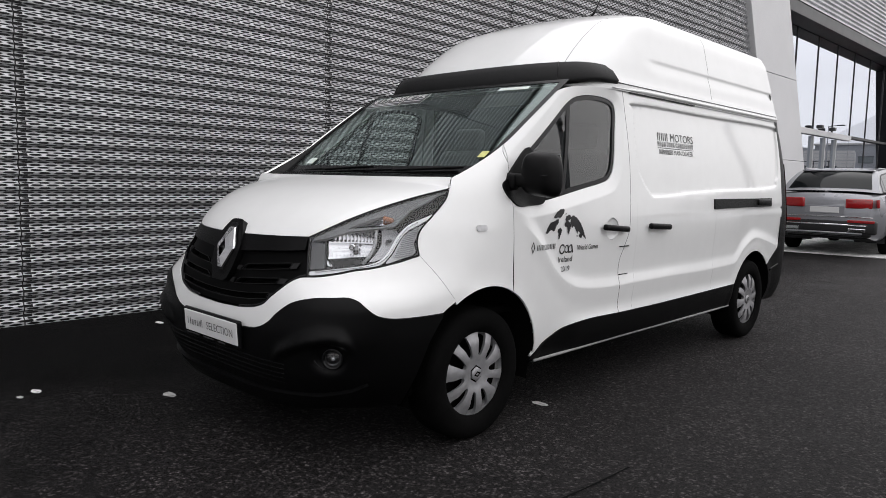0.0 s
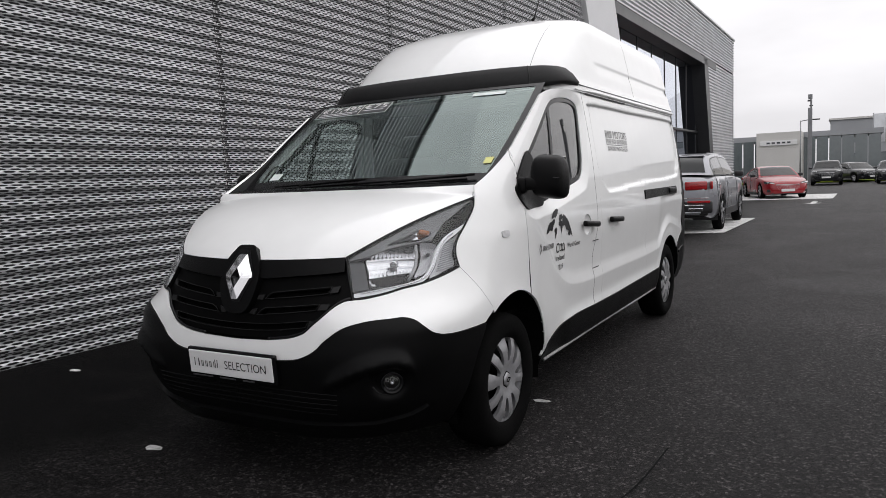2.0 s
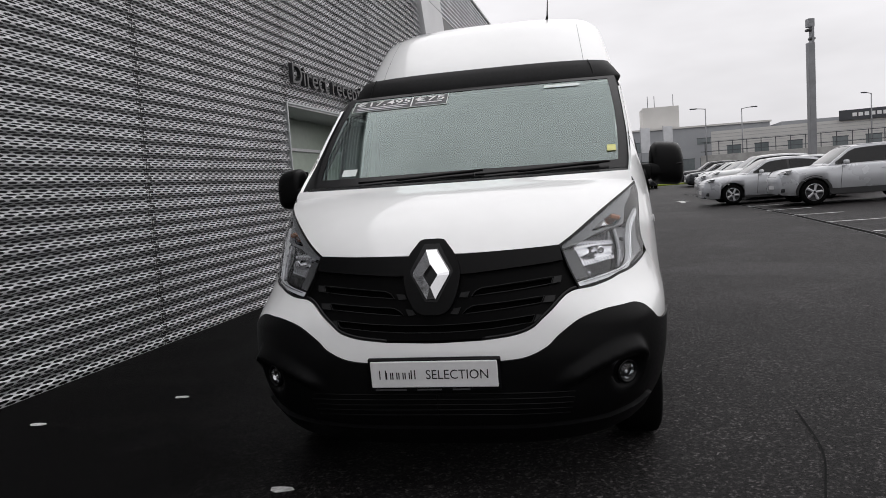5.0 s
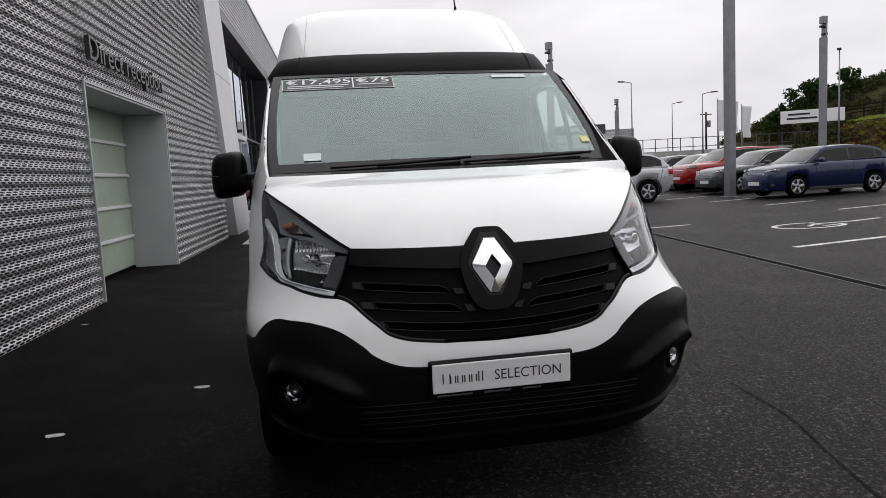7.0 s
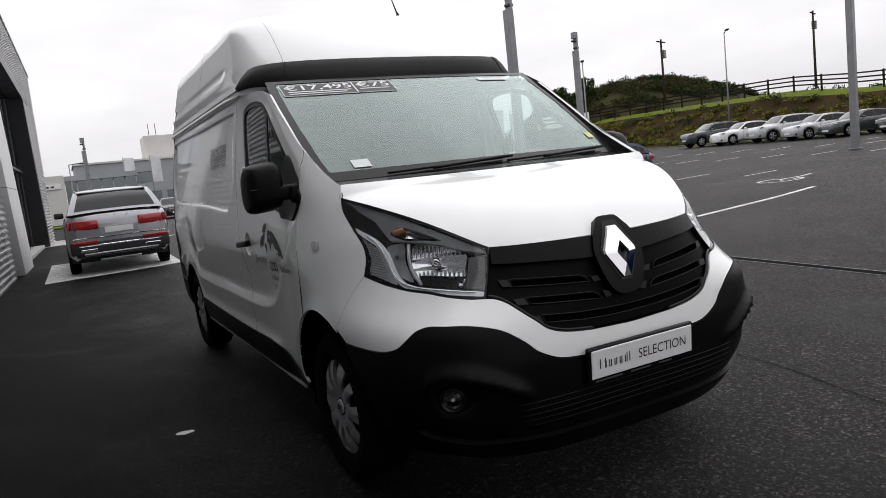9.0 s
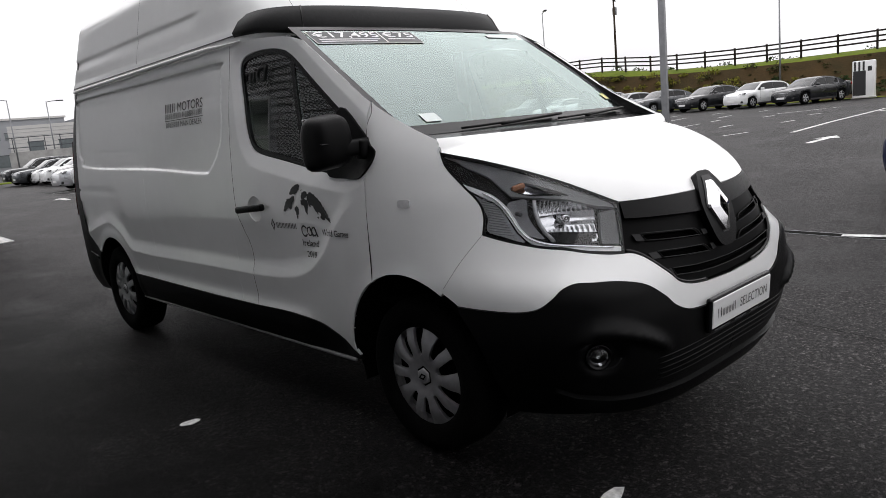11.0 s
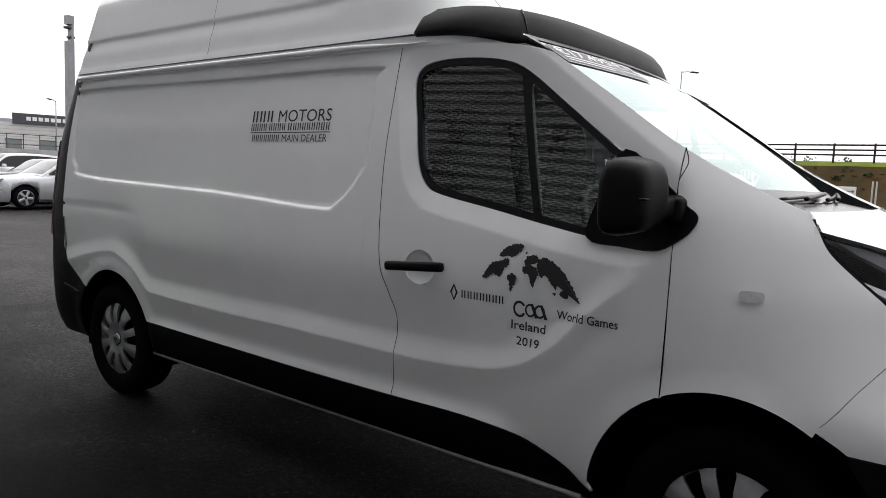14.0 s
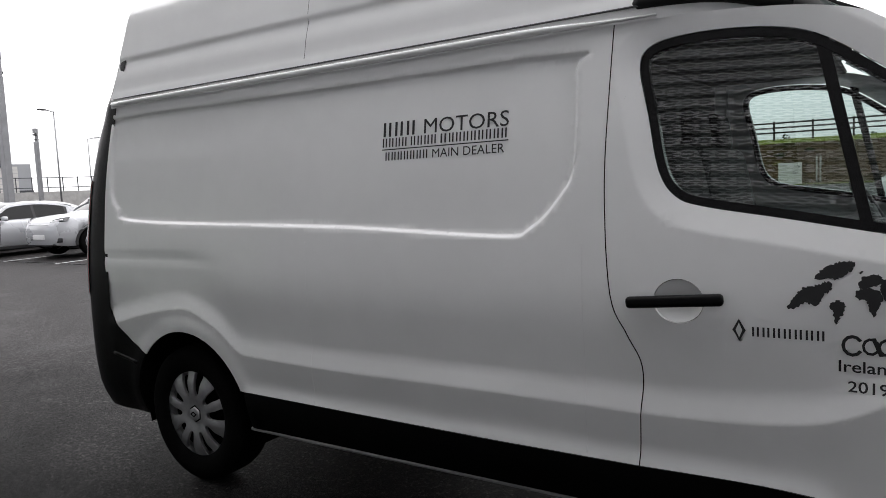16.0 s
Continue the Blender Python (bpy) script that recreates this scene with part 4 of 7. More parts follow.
CUP = np.array([(1.175 + .072 * math.cos(a), 1.032 + .065 * math.sin(a)) for a in np.linspace(0, 2 * math.pi, 28, endpoint=False)])
for s in (1, -1):
    loop = np.concatenate([FENDER_UP[::-1], arch(.02, 62, 6, 10), [(.43, .350)], MOULD_TOP[::-1][1:], DOOR_REAR[::-1][1:], FRAME_TOP[::-1][1:], SCREEN_SIDE[::-1][1:10]])
    door = obj("front_door", surface_mesh(loop, flank, .026, holes=[WINDOW, CUP], side=s, extra=DOOR_PTS), WHITE_PAINT, van, "white front door with a window and black handle")
    inner = shrink(resample(WINDOW, .03), .024)
    obj("window_seal", surface_mesh(shrink(resample(WINDOW, .03), .001), flank, .02, holes=[inner], out=-.004, rim=.03, gap=0, side=s), GLOSS_BLACK, door)
    obj("side_window", surface_mesh(inner, pane_skin, .05, out=-.010, rim=0, gap=0, side=s), SIDE_GLASS, door, "tinted side window")
    bar = np.array([(.83, 1.79), (.795, 1.78), (.675, 1.235), (.705, 1.24)])
    obj("window_divider", surface_mesh(bar, flank, .05, out=-.006, rim=.02, gap=0, side=s), GLOSS_BLACK, door)
    # recessed cup and bar handle
    obj("handle_cup", surface_mesh(CUP, lambda y, z: flank(y, z) + np.stack([-.022 * np.sqrt(np.clip(1.0 - ((y - 1.175) / .075) ** 2 - ((z - 1.032) / .068) ** 2, 0, 1)) + .001, 0 * y, 0 * y], -1), .012, rim=0, gap=0, side=s), WHITE_PAINT, door)
    bm = rbox((.03, .285, .036), (s * 1.002, 1.183, 1.036), .012, 3, (-4.5, 0, 0))
    part("door_handle", bm, BLACK_PLASTIC, door, "black pull handle", True)

# black foot of the mirror, with the mirror
for s in (1, -1):
    foot = spline([(.40, 1.49), (.258, 1.385), (.19, 1.325), (.148, 1.290), (.165, 1.243), (.209, 1.205), (.267, 1.178), (.38, 1.180), (.50, 1.200), (.47, 1.33)], 4, True)
    mirror = obj("door_mirror", surface_mesh(foot, flank, .03, out=.010, rim=.03, gap=0, side=s), BLACK_PLASTIC, van, "large black plastic door mirror")
    bm = rbox((.21, .060, .068), (s * 1.000, .243, 1.312), .018, 3, (0, s * 4, s * 12))
    part("mirror_arm", bm, BLACK_PLASTIC, mirror, "", True)
    bm = bmesh.new()
    bmesh.ops.create_cube(bm, size=1)
    bmesh.ops.subdivide_edges(bm, edges=bm.edges[:], cuts=7, use_grid_fill=True)
    for v in bm.verts:
        p = v.co * 2
        q = Vector((abs(p.x) ** 5 + abs(p.y) ** 5 + abs(p.z) ** 5, 0, 0)).x ** (-1 / 5)
        p = p * q
        front = max(0.0, -p.y)
        lean = 1 - (.16 * max(0.0, p.z) ** 2 + .05 * max(0.0, -p.z) ** 2)
        v.co = Vector((s * (1.064 + p.x * .090 * (1 - .14 * front) * lean), .315 + p.y * (.092 if p.y < 0 else .055) * lean + (p.x * .015), 1.345 + p.z * .114 * (1 - .14 * front) - .008 * p.x))
    if s < 0:
        bmesh.ops.reverse_faces(bm, faces=bm.faces[:])
    part("mirror_shell", bm, BLACK_PLASTIC, mirror, "black mirror housing", True)
    part("mirror_glass", rbox((.145, .004, .19), (s * 1.062, .366, 1.352), .001, 1, (0, 0, s * -3)), CHROME, mirror)
    bm = rbox((.150, .06, .006), (s * 1.062, .262, 1.338), .002, 1)
    part("mirror_seam", bm, GLOSS_BLACK, mirror)
    part("mirror_foot_cap", rbox((.05, .075, .085), (s * .945, .222, 1.305), .018, 3, (0, 0, s * 10)), BLACK_PLASTIC, mirror, "", True)

# load-bay sides
for s in (1, -1):
    rear = spline([(4.066, 1.905), (4.105, 1.80), (4.135, 1.42), (4.142, 1.04), (4.14, .84)], 5)
    loop = np.concatenate([DOOR_REAR, [(1.8, .493), (2.53, .499), (3.13, .506)], arch(3.535, 156, 42, 22, .415, .42), [(3.96, .672), (4.06, .745)], rear[::-1], [(3.0, 1.9), (2.0, 1.899)]])
    name, tag = ("sliding_door_side", "white load-bay side with a sunken panel") if s > 0 else ("load_bay_side", "white load-bay side with a sunken panel")
    side_panel = obj(name, surface_mesh(loop, flank, .022, side=s, extra=SIDE_PTS), WHITE_PAINT, van, tag)
    # moulding along the sill
    loop = np.concatenate([MOULD_TOP[::-1] + (0, .004), [(1.8, .499), (2.53, .505), (3.125, .511)], [(3.118, .42), (3.115, .335), (.41, .335)]])
    obj("sill_moulding", surface_mesh(loop, flank, .03, out=.007, side=s), BLACK_PLASTIC, van, "black plastic sill moulding")
    ys = np.linspace(.47, 3.13, 24)
    obj("sill_edge", tube([(s * (.932 + .004 * math.sin(3 * y)), y, .326) for y in ys], .009, 8), SILL_GREY, van)
    if s > 0:
        rail = [(2.66, 1.203), (3.86, 1.205), (3.86, 1.137), (2.66, 1.128)]
        r = obj("slide_rail", surface_mesh(rail, flank, .03, out=.010, rim=.02, gap=0, side=s), BLACK_PLASTIC, van, "black sliding-door rail")
        part("rail_carriage", rbox((.03, .30, .05), (.972, 3.68, 1.172), .012, 3), BLACK_PLASTIC, r, "", True)
        cup = [(1.74 + .06 * math.cos(a), 1.035 + .05 * math.sin(a)) for a in np.linspace(0, 2 * math.pi, 24, endpoint=False)]
        obj("handle_cup", surface_mesh(cup, lambda y, z: flank(y, z) + np.stack([-.02 * np.sqrt(np.clip(1.0 - ((y - 1.74) / .062) ** 2 - ((z - 1.035) / .052) ** 2, 0, 1)) + .001, 0 * y, 0 * y], -1), .012, rim=0, gap=0, side=s), WHITE_PAINT, side_panel)
        part("slide_handle", rbox((.03, .285, .038), (1.000, 1.75, 1.028), .012, 3, (-3, 0, 0)), BLACK_PLASTIC, side_panel, "black sliding-door handle", True)
        for zz in (.918, .742):
            part("hinge_cover", rbox((.006, .115, .006), (.977, 1.30 + .02, zz), .002, 1), GLOSS_BLACK, side_panel)
        # slot of the upper guide
        part("guide_slot", rbox((.008, .95, .010), (.884, 1.93, 1.884), .003, 1), GLOSS_BLACK, side_panel)
    for y in (2.695, 1.478):
        q = flank(np.full(40, y), np.linspace(.51, 1.20, 40))
        obj("panel_seam", tube([(s * (p[0] - .0005), p[1], p[2]) for p in q], .0013, 5), PLATE_WHITE, side_panel)
    # small repeater lamp on the wing
    lamp = [(-.022 + .033 * math.copysign(abs(math.cos(a)) ** .5, math.cos(a)), 1.076 + .016 * math.copysign(abs(math.sin(a)) ** .5, math.sin(a))) for a in np.linspace(0, 2 * math.pi, 24, endpoint=False)]
    obj("side_repeater", surface_mesh(lamp, flank, .01, out=.006, rim=.01, gap=0, side=s), LAMP_RIB, van, "clear side indicator")

# bonnet, between the lamp edges
EDGE = np.concatenate([skin(LAMP_TOP[:, 0], LAMP_TOP[:, 1])[:-2], [(.852, -.150, 1.300)], [(.846, -.131, 1.322)]])


def bonnet(f, t):
    """f: across, -1 to 1; t: from nose (0) to screen (1)."""
    f, t = np.broadcast_arrays(np.asarray(f, float), np.asarray(t, float))
    u = np.linspace(0, 1, len(EDGE))
    ex, ey, ez = (np.interp(np.clip(t, 0, 1), u, EDGE[:, k]) for k in range(3))
    my = pchip([0, .3, .6, 1], [-.812, -.66, -.47, -.17], t)
    mz = pchip([0, .12, .3, .6, 1], [1.026, 1.080, 1.145, 1.230, 1.318], t)
    a = np.abs(f)
    k = 1 - a ** 2.3
    kz = 1 - a ** 3.2
    return np.stack([f * ex, ey + (my - ey) * k, ez + (mz - ez) * kz + .012 * np.sin(np.pi * np.clip(t, 0, 1)) * (1 - a ** 6)], -1)


FN, TN = 41, 31
V = np.concatenate([bonnet(np.linspace(-1, 1, FN), np.full(FN, t)) for t in np.linspace(0, 1, TN)])
F = [(i * FN + j, i * FN + j + 1, (i + 1) * FN + j + 1, (i + 1) * FN + j) for i in range(TN - 1) for j in range(FN - 1)]
rimv = np.concatenate([bonnet(np.linspace(-1, 1, FN), np.zeros(FN)), bonnet(np.linspace(-1, 1, FN), np.zeros(FN)) - (0, -.01, .03)])
k = len(V)
F += [(k + FN + j, k + FN + j + 1, k + j + 1, k + j) for j in range(FN - 1)]
obj("bonnet", mesh_of(np.concatenate([V, rimv]), F), WHITE_PAINT, van, "smooth white bonnet")


# windscreen, scuttle and wipers
def screen(x, s):
    """x across; s: 0 at the foot, 1 under the visor."""
    x, s = np.broadcast_arrays(np.asarray(x, float), np.asarray(s, float))
    y = .02 + .80 * s - .075 * (1 - (x / .87) ** 2) + .035
    z = 1.335 + .565 * s + .012 * np.sin(np.pi * s)
    return np.stack([x, y, z], -1)


def edge_x(s):
    return pchip([0, .2, .5, .8, 1], [.845, .862, .866, .855, .84], s)


NS, NX = 17, 33
def screen_grid(fx0, fx1, s0, s1, out, nx=NX, ns=NS):
    V = []
    for s in np.linspace(s0, s1, ns):
        x = np.linspace(fx0, fx1, nx) * edge_x(s)
        V.append(screen(x, np.full(nx, s)) + np.array((0, -.58, .81)) * out)
    return mesh_of(np.concatenate(V), [(i * nx + j, i * nx + j + 1, (i + 1) * nx + j + 1, (i + 1) * nx + j) for i in range(ns - 1) for j in range(nx - 1)])


ws = obj("windscreen", screen_grid(-1, 1, 0, 1, 0), WS_GLASS, van, "greenish laminated windscreen")
for fx0, fx1, s0, s1 in ((-1.0, -.945, 0, 1), (.945, 1.0, 0, 1), (-.945, .945, 0, .07), (-.945, .945, .965, 1)):
    obj("screen_border", screen_grid(fx0, fx1, s0, s1, .003, 12, 12), GLOSS_BLACK, ws)
for s in (1, -1):
    # black strip that closes the gap from glass to pillar
    V, F = [], []
    pil = flank(SCREEN_SIDE[:, 0], SCREEN_SIDE[:, 1])
    for i, t in enumerate(np.linspace(0, 1, len(pil))):
        g = screen(edge_x(t), t)
        V += [pil[i] * (s, 1, 1) + np.array((0, 0, -.002)), g * (s, 1, 1) + np.array((0, 0, .001))]
    F = [(2 * i, 2 * i + 1, 2 * i + 3, 2 * i + 2) for i in range(len(pil) - 1)]
    obj("pillar_seal", mesh_of(V, F), GLOSS_BLACK, van)
V = np.concatenate([[(x, -.17 - .03 * (1 - (x / .85) ** 2) + .04, 1.30) for x in np.linspace(-.85, .85, 21)], [tuple(screen(x, .02) + (0, .02, -.004)) for x in np.linspace(-.85, .85, 21)]])
obj("scuttle", mesh_of(V, [(j, j + 1, 22 + j, 21 + j) for j in range(20)]), GLOSS_BLACK, van, "black plastic scuttle panel")
for x0, x1 in ((-.34, .12), (.30, .76)):
    pts = [screen(x, .005 + .035 * ((x - x0) / (x1 - x0))) + np.array((0, -.02, .014)) for x in np.linspace(x0, x1, 12)]
    w = obj("wiper", tube(pts, .0075, 6), BLACK_PLASTIC, van, "black wiper arm and blade")
    pts = [screen(x, .022 + .02 * ((x - x0) / (x1 - x0))) + np.array((0, -.012, .008)) for x in np.linspace(x0 - .22, x1 - .05, 10)]
    obj("wiper_blade", tube(pts, .006, 6), BLACK_PLASTIC, w)

# high roof: black visor, white shell
ROOF = np.array([(1.885, .886, .80, .62, 3.0), (1.93, .886, .83, .62, 3.0), (1.96, .874, .86, .62, 3.0), (2.10, .846, 1.00, .60, 3.0), (2.25, .812, 1.19, .55, 3.0), (2.37, .782, 1.38, .50, 2.8), (2.45, .735, 1.60, .45, 2.6)])


def roof_ring(z, n=70, tail=4.10):
    """Plan outline of the roof at a height, from tail round the front to tail, for x >= 0."""
    w, y0, L, e = (float(pchip(ROOF[:, 0], ROOF[:, k], z)) for k in (1, 2, 3, 4))
    a = np.linspace(0, np.pi / 2, n)
    x, y = w * np.sin(a) ** (2 / e), y0 + L * (1 - np.cos(a) ** (2 / e))
    t = tail - .16 * max(0.0, z - 1.93)
    ys = np.linspace(y0 + L, t, 40)[1:]
    groove = .009 * step01((z - 2.03) / .085) * (1 - step01((z - 2.115) / .032)) * step01((ys - 1.75) / .12)
    return np.concatenate([np.stack([x, y], -1), np.stack([w - groove, ys], -1)])


zs = np.concatenate([np.linspace(1.885, 2.06, 10), np.linspace(2.075, 2.19, 16), np.linspace(2.21, 2.45, 15)])
rings = []
for z in zs:
    r = roof_ring(z)
    rings.append(np.column_stack([r, np.full(len(r), z)]))
top = rings[-1]
for q in np.linspace(.06, 1, 14):
    # crown: the last outline drawn in towards the middle line
    k = 1 - q
    rise = .048 * (1 - k ** 2.2)
    y0 = top[0, 1]
    yy = top[:, 1] + (1.0 * q) * np.clip(1 - (top[:, 1] - y0) / 1.2, 0, 1) * .0
    rings.append(np.column_stack([top[:, 0] * k, yy, top[:, 2] + rise * step01((top[:, 1] - y0) / .9 + .05)]))
half = np.concatenate(rings)
m = len(top)
F = [(i * m + j, i * m + j + 1, (i + 1) * m + j + 1, (i + 1) * m + j) for i in range(len(rings) - 1) for j in range(m - 1)]
V = np.concatenate([half, half * (-1, 1, 1)])
F += [tuple(i + len(half) for i in reversed(f)) for f in F]
bm = bmesh.new()
me = mesh_of(V, F)
bm.from_mesh(me)
bmesh.ops.remove_doubles(bm, verts=bm.verts[:], dist=.0008)
bmesh.ops.recalc_face_normals(bm, faces=bm.faces[:])
roof = part("high_roof", bm, WHITE_PAINT, van, "tall white moulded roof", True)
# drip moulding between body side and roof
for s in (1, -1):
    ys = np.linspace(1.25, 4.08, 40)
    pts = [(s * .887, y, 1.896 + .009 * step01((y - 1.3) / .4)) for y in ys]
    obj("roof_rail", tube(pts, .004 + .010 * step01((ys - 1.25) / .5), 8), WHITE_PAINT, van)
    pts = [(s * (.8865), y, 1.930) for y in np.linspace(1.3, 4.07, 30)]
    obj("drip_channel", tube(pts, .0035, 6), LAMP_GREY, van)
# visor
prof = [(.0, 1.872), (.034, 1.876), (.046, 1.896), (.006, 1.985), (-.026, 2.022), (-.09, 2.034)]
w, y0, L, e = .852, .83, .44, 3.0
a = np.linspace(0, np.pi / 2, 46)
path = [(w * math.sin(t) ** (2 / e), y0 + L * (1 - math.cos(t) ** (2 / e))) for t in a] + [(w, y) for y in np.linspace(y0 + L, 1.345, 8)[1:]]
path = np.array(path)
path = np.concatenate([(path * (-1, 1))[::-1], path[1:]])
T = np.gradient(path, axis=0)
T /= np.linalg.norm(T, axis=1)[:, None]
nrm = np.stack([T[:, 1], -T[:, 0]], -1)
V, F = [], []
for i, (p, n) in enumerate(zip(path, nrm)):
    k = min(1.0, .25 + min(i, len(path) - 1 - i) / 5.0)
    lift = .045 * step01((p[1] - .8) / .35)
    for o, z in prof:
        zz = 1.93 + (z - 1.93) * (k if z > 1.93 else 1)
        V.append((p[0] + n[0] * o * k, p[1] + n[1] * o * k, zz + lift * (1 if z < 1.94 else .25)))
mp = len(prof)
F = [(i * mp + j, (i + 1) * mp + j, (i + 1) * mp + j + 1, i * mp + j + 1) for i in range(len(path) - 1) for j in range(mp - 1)]
F += [tuple(range(mp)), tuple((len(path) - 1) * mp + j for j in reversed(range(mp)))]
bm = bmesh.new()
bm.from_mesh(mesh_of(V, F))
bmesh.ops.recalc_face_normals(bm, faces=bm.faces[:])
visor = part("roof_visor", bm, VISOR_PLASTIC, van, "weathered dark grey plastic visor over the windscreen", True)
for s in (1, -1):
    i = int(np.argmin(np.abs(path[:, 0] - s * .70) + 10 * (path[:, 1] > 1.1)))
    pts = [(path[i][0] + nrm[i][0] * (o + .002), path[i][1] + nrm[i][1] * (o + .002), z + .006) for o, z in prof[1:5]]
    obj("visor_seam", tube(pts, .003, 5), GLOSS_BLACK, visor)
obj("aerial", tube([(.42, 1.70, 2.455), (.425, 1.74, 2.50), (.43, 1.84, 2.66)], [.012, .006, .003], 8), BLACK_PLASTIC, van, "short black roof aerial")
# seams in the roof skin
for s in (1, -1):
    pts = []
    for z in np.linspace(2.02, 2.40, 12):
        r = roof_ring(z)
        xq = .665 - .10 * (z - 2.02)
        pts.append((s * xq, float(np.interp(xq, r[:66, 0], r[:66, 1])) + .0006, z))
    obj("roof_seam", tube(pts, .0018, 5), LAMP_BAND, roof)

for s in (1, -1):
    pts = []
    for z in np.linspace(1.96, 2.42, 20):
        r = roof_ring(z)[69:]
        pts.append((s * (float(np.interp(2.72, r[:, 1], r[:, 0])) - .0006), 2.72, z))
    obj("roof_joint", tube(pts, .0018, 5), LAMP_BAND, roof)

# tail: corner posts, lamps, bumper and doors
for s in (1, -1):
    def corner(z0, z1, name, mat, label="", out=0.0, n=16, t0=0.0):
        V, F = [], []
        for z in np.linspace(z0, z1, n):
            w = float(pchip(BELT[:, 0], BELT[:, 1], z)) if z < 1.89 else float(pchip(ROOF[:, 0], ROOF[:, 1], z))
            start = float(pchip([.6, 1.42, 1.8, 1.93, 2.42], [4.14, 4.135, 4.105, 4.066, 3.985], z))
            deep = float(pchip([.6, 1.2, 1.7, 2.0, 2.42], [.27, .25, .19, .12, .07], z))
            for t in np.linspace(t0, np.pi / 2, 9):
                V.append((s * (w - .104 + .10 * max(0.0, math.cos(t)) ** .75 + out), start - .02 + (deep + .02) * math.sin(t) ** .75 + out, z))
        for i in range(n - 1):
            for j in range(8):
                F.append((i * 9 + j, i * 9 + j + 1, (i + 1) * 9 + j + 1, (i + 1) * 9 + j)[::1 if s > 0 else -1])
        return obj(name, mesh_of(V, F), mat, van, label)
    corner(.27, 2.42, "rear_corner_post", BLACK_PLASTIC, "dark plastic rear corner", .0, 30)
    corner(.90, 1.52, "tail_lamp", RED_LENS, "red upright tail lamp", .006, 16, .75)
    low = arch(3.535, 42, -6, 14, .417, .42)
    loop = np.concatenate([[(4.14, .84), (4.06, .745), (3.96, .672)], low, [(3.96, .272), (4.14, .272)]])
    side_bumper = obj("rear_bumper_corner", surface_mesh(loop, flank, .03, out=.003, side=s), BLACK_PLASTIC, van, "black plastic rear bumper")
    pts = flank(np.linspace(3.93, 4.13, 8), np.linspace(.565, .60, 8))
    obj("bumper_step", tube([(s * (p[0] + .002), p[1], p[2]) for p in pts], .010, 8), BLACK_PLASTIC, side_bumper)
part("rear_doors", rbox((1.66, .05, 1.20), (0, 4.33, 1.15), .02, 2), WHITE_PAINT, van)
part("rear_doors_upper", rbox((1.50, .05, .72), (0, 4.09, 2.02), .02, 2, (12, 0, 0)), WHITE_PAINT, van)
part("rear_bumper", rbox((1.60, .14, .34), (0, 4.36, .46), .05, 3), BLACK_PLASTIC, van)

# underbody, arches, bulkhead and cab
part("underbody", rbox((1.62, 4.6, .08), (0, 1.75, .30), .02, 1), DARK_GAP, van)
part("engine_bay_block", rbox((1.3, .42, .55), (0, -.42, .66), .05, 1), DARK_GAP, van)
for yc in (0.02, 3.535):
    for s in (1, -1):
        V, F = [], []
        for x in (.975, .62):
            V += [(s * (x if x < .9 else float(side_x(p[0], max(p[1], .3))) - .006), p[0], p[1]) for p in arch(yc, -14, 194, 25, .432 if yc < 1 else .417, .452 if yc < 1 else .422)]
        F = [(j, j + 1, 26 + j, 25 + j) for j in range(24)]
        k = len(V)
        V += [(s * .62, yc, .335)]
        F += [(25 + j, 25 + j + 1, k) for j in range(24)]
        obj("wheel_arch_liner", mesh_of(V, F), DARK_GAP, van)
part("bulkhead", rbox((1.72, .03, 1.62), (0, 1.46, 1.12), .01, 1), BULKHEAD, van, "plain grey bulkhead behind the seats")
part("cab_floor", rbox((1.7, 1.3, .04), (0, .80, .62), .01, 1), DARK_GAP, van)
bm = rbox((1.68, .52, .20), (0, .30, 1.215), .07, 4)
dash = part("dashboard", bm, DASH, van, "dark grey dashboard", True)
part("instrument_hood", rbox((.42, .22, .10), (-.40, .42, 1.315), .04, 3), DASH, dash, "", True)
part("dash_face", rbox((1.6, .12, .40), (0, .50, 1.0), .04, 2), DASH, dash, "", True)
M = pose(-.40, .66, 1.19, 62, 0, 0)
ring = [M @ Vector((.19 * math.cos(t), .19 * math.sin(t), 0)) for t in np.linspace(0, 2 * math.pi, 32, endpoint=False)]
wheel = obj("steering_wheel", tube(ring, .016, 8, True), DASH, van, "black steering wheel")
bm = rbox((.13, .10, .05), (0, 0, 0), .02, 2)
for t in (0, 120, 240):
    rbox((.035, .16, .02), (.10 * math.sin(math.radians(t)), -.10 * math.cos(math.radians(t)), 0), .006, 1, (0, 0, t), bm)
bm.transform(M)
part("wheel_hub", bm, DASH, wheel, "", True)
for x, wd in ((-.40, .50), (.33, .92)):
    seat = part("front_seat", rbox((wd, .50, .20), (x, 1.02, .86), .06, 3), SEAT_CLOTH, van, "dark cloth front seat", True)
    part("backrest", rbox((wd, .16, .66), (x, 1.30, 1.20), .07, 4, (-12, 0, 0)), SEAT_CLOTH, seat, "", True)
    for hx in ((x,) if wd < .6 else (x - .22, x + .24)):
        part("headrest", rbox((.26, .10, .18), (hx, 1.38, 1.60), .04, 3, (-8, 0, 0)), SEAT_CLOTH, seat, "", True)
part("roof_lining", rbox((1.66, .62, .02), (0, 1.15, 1.86), .008, 1), BULKHEAD, van)

# ---- the van: face ----
def nose(x, z):
    x, z = np.broadcast_arrays(np.asarray(x, float), np.asarray(z, float))
    w, y0, yc, n = plan(z)
    k = np.clip(np.abs(x) / w, 0, 1)
    return np.stack([x, yc - (yc - y0) * (1 - k ** n) ** (1 / n), z], -1)


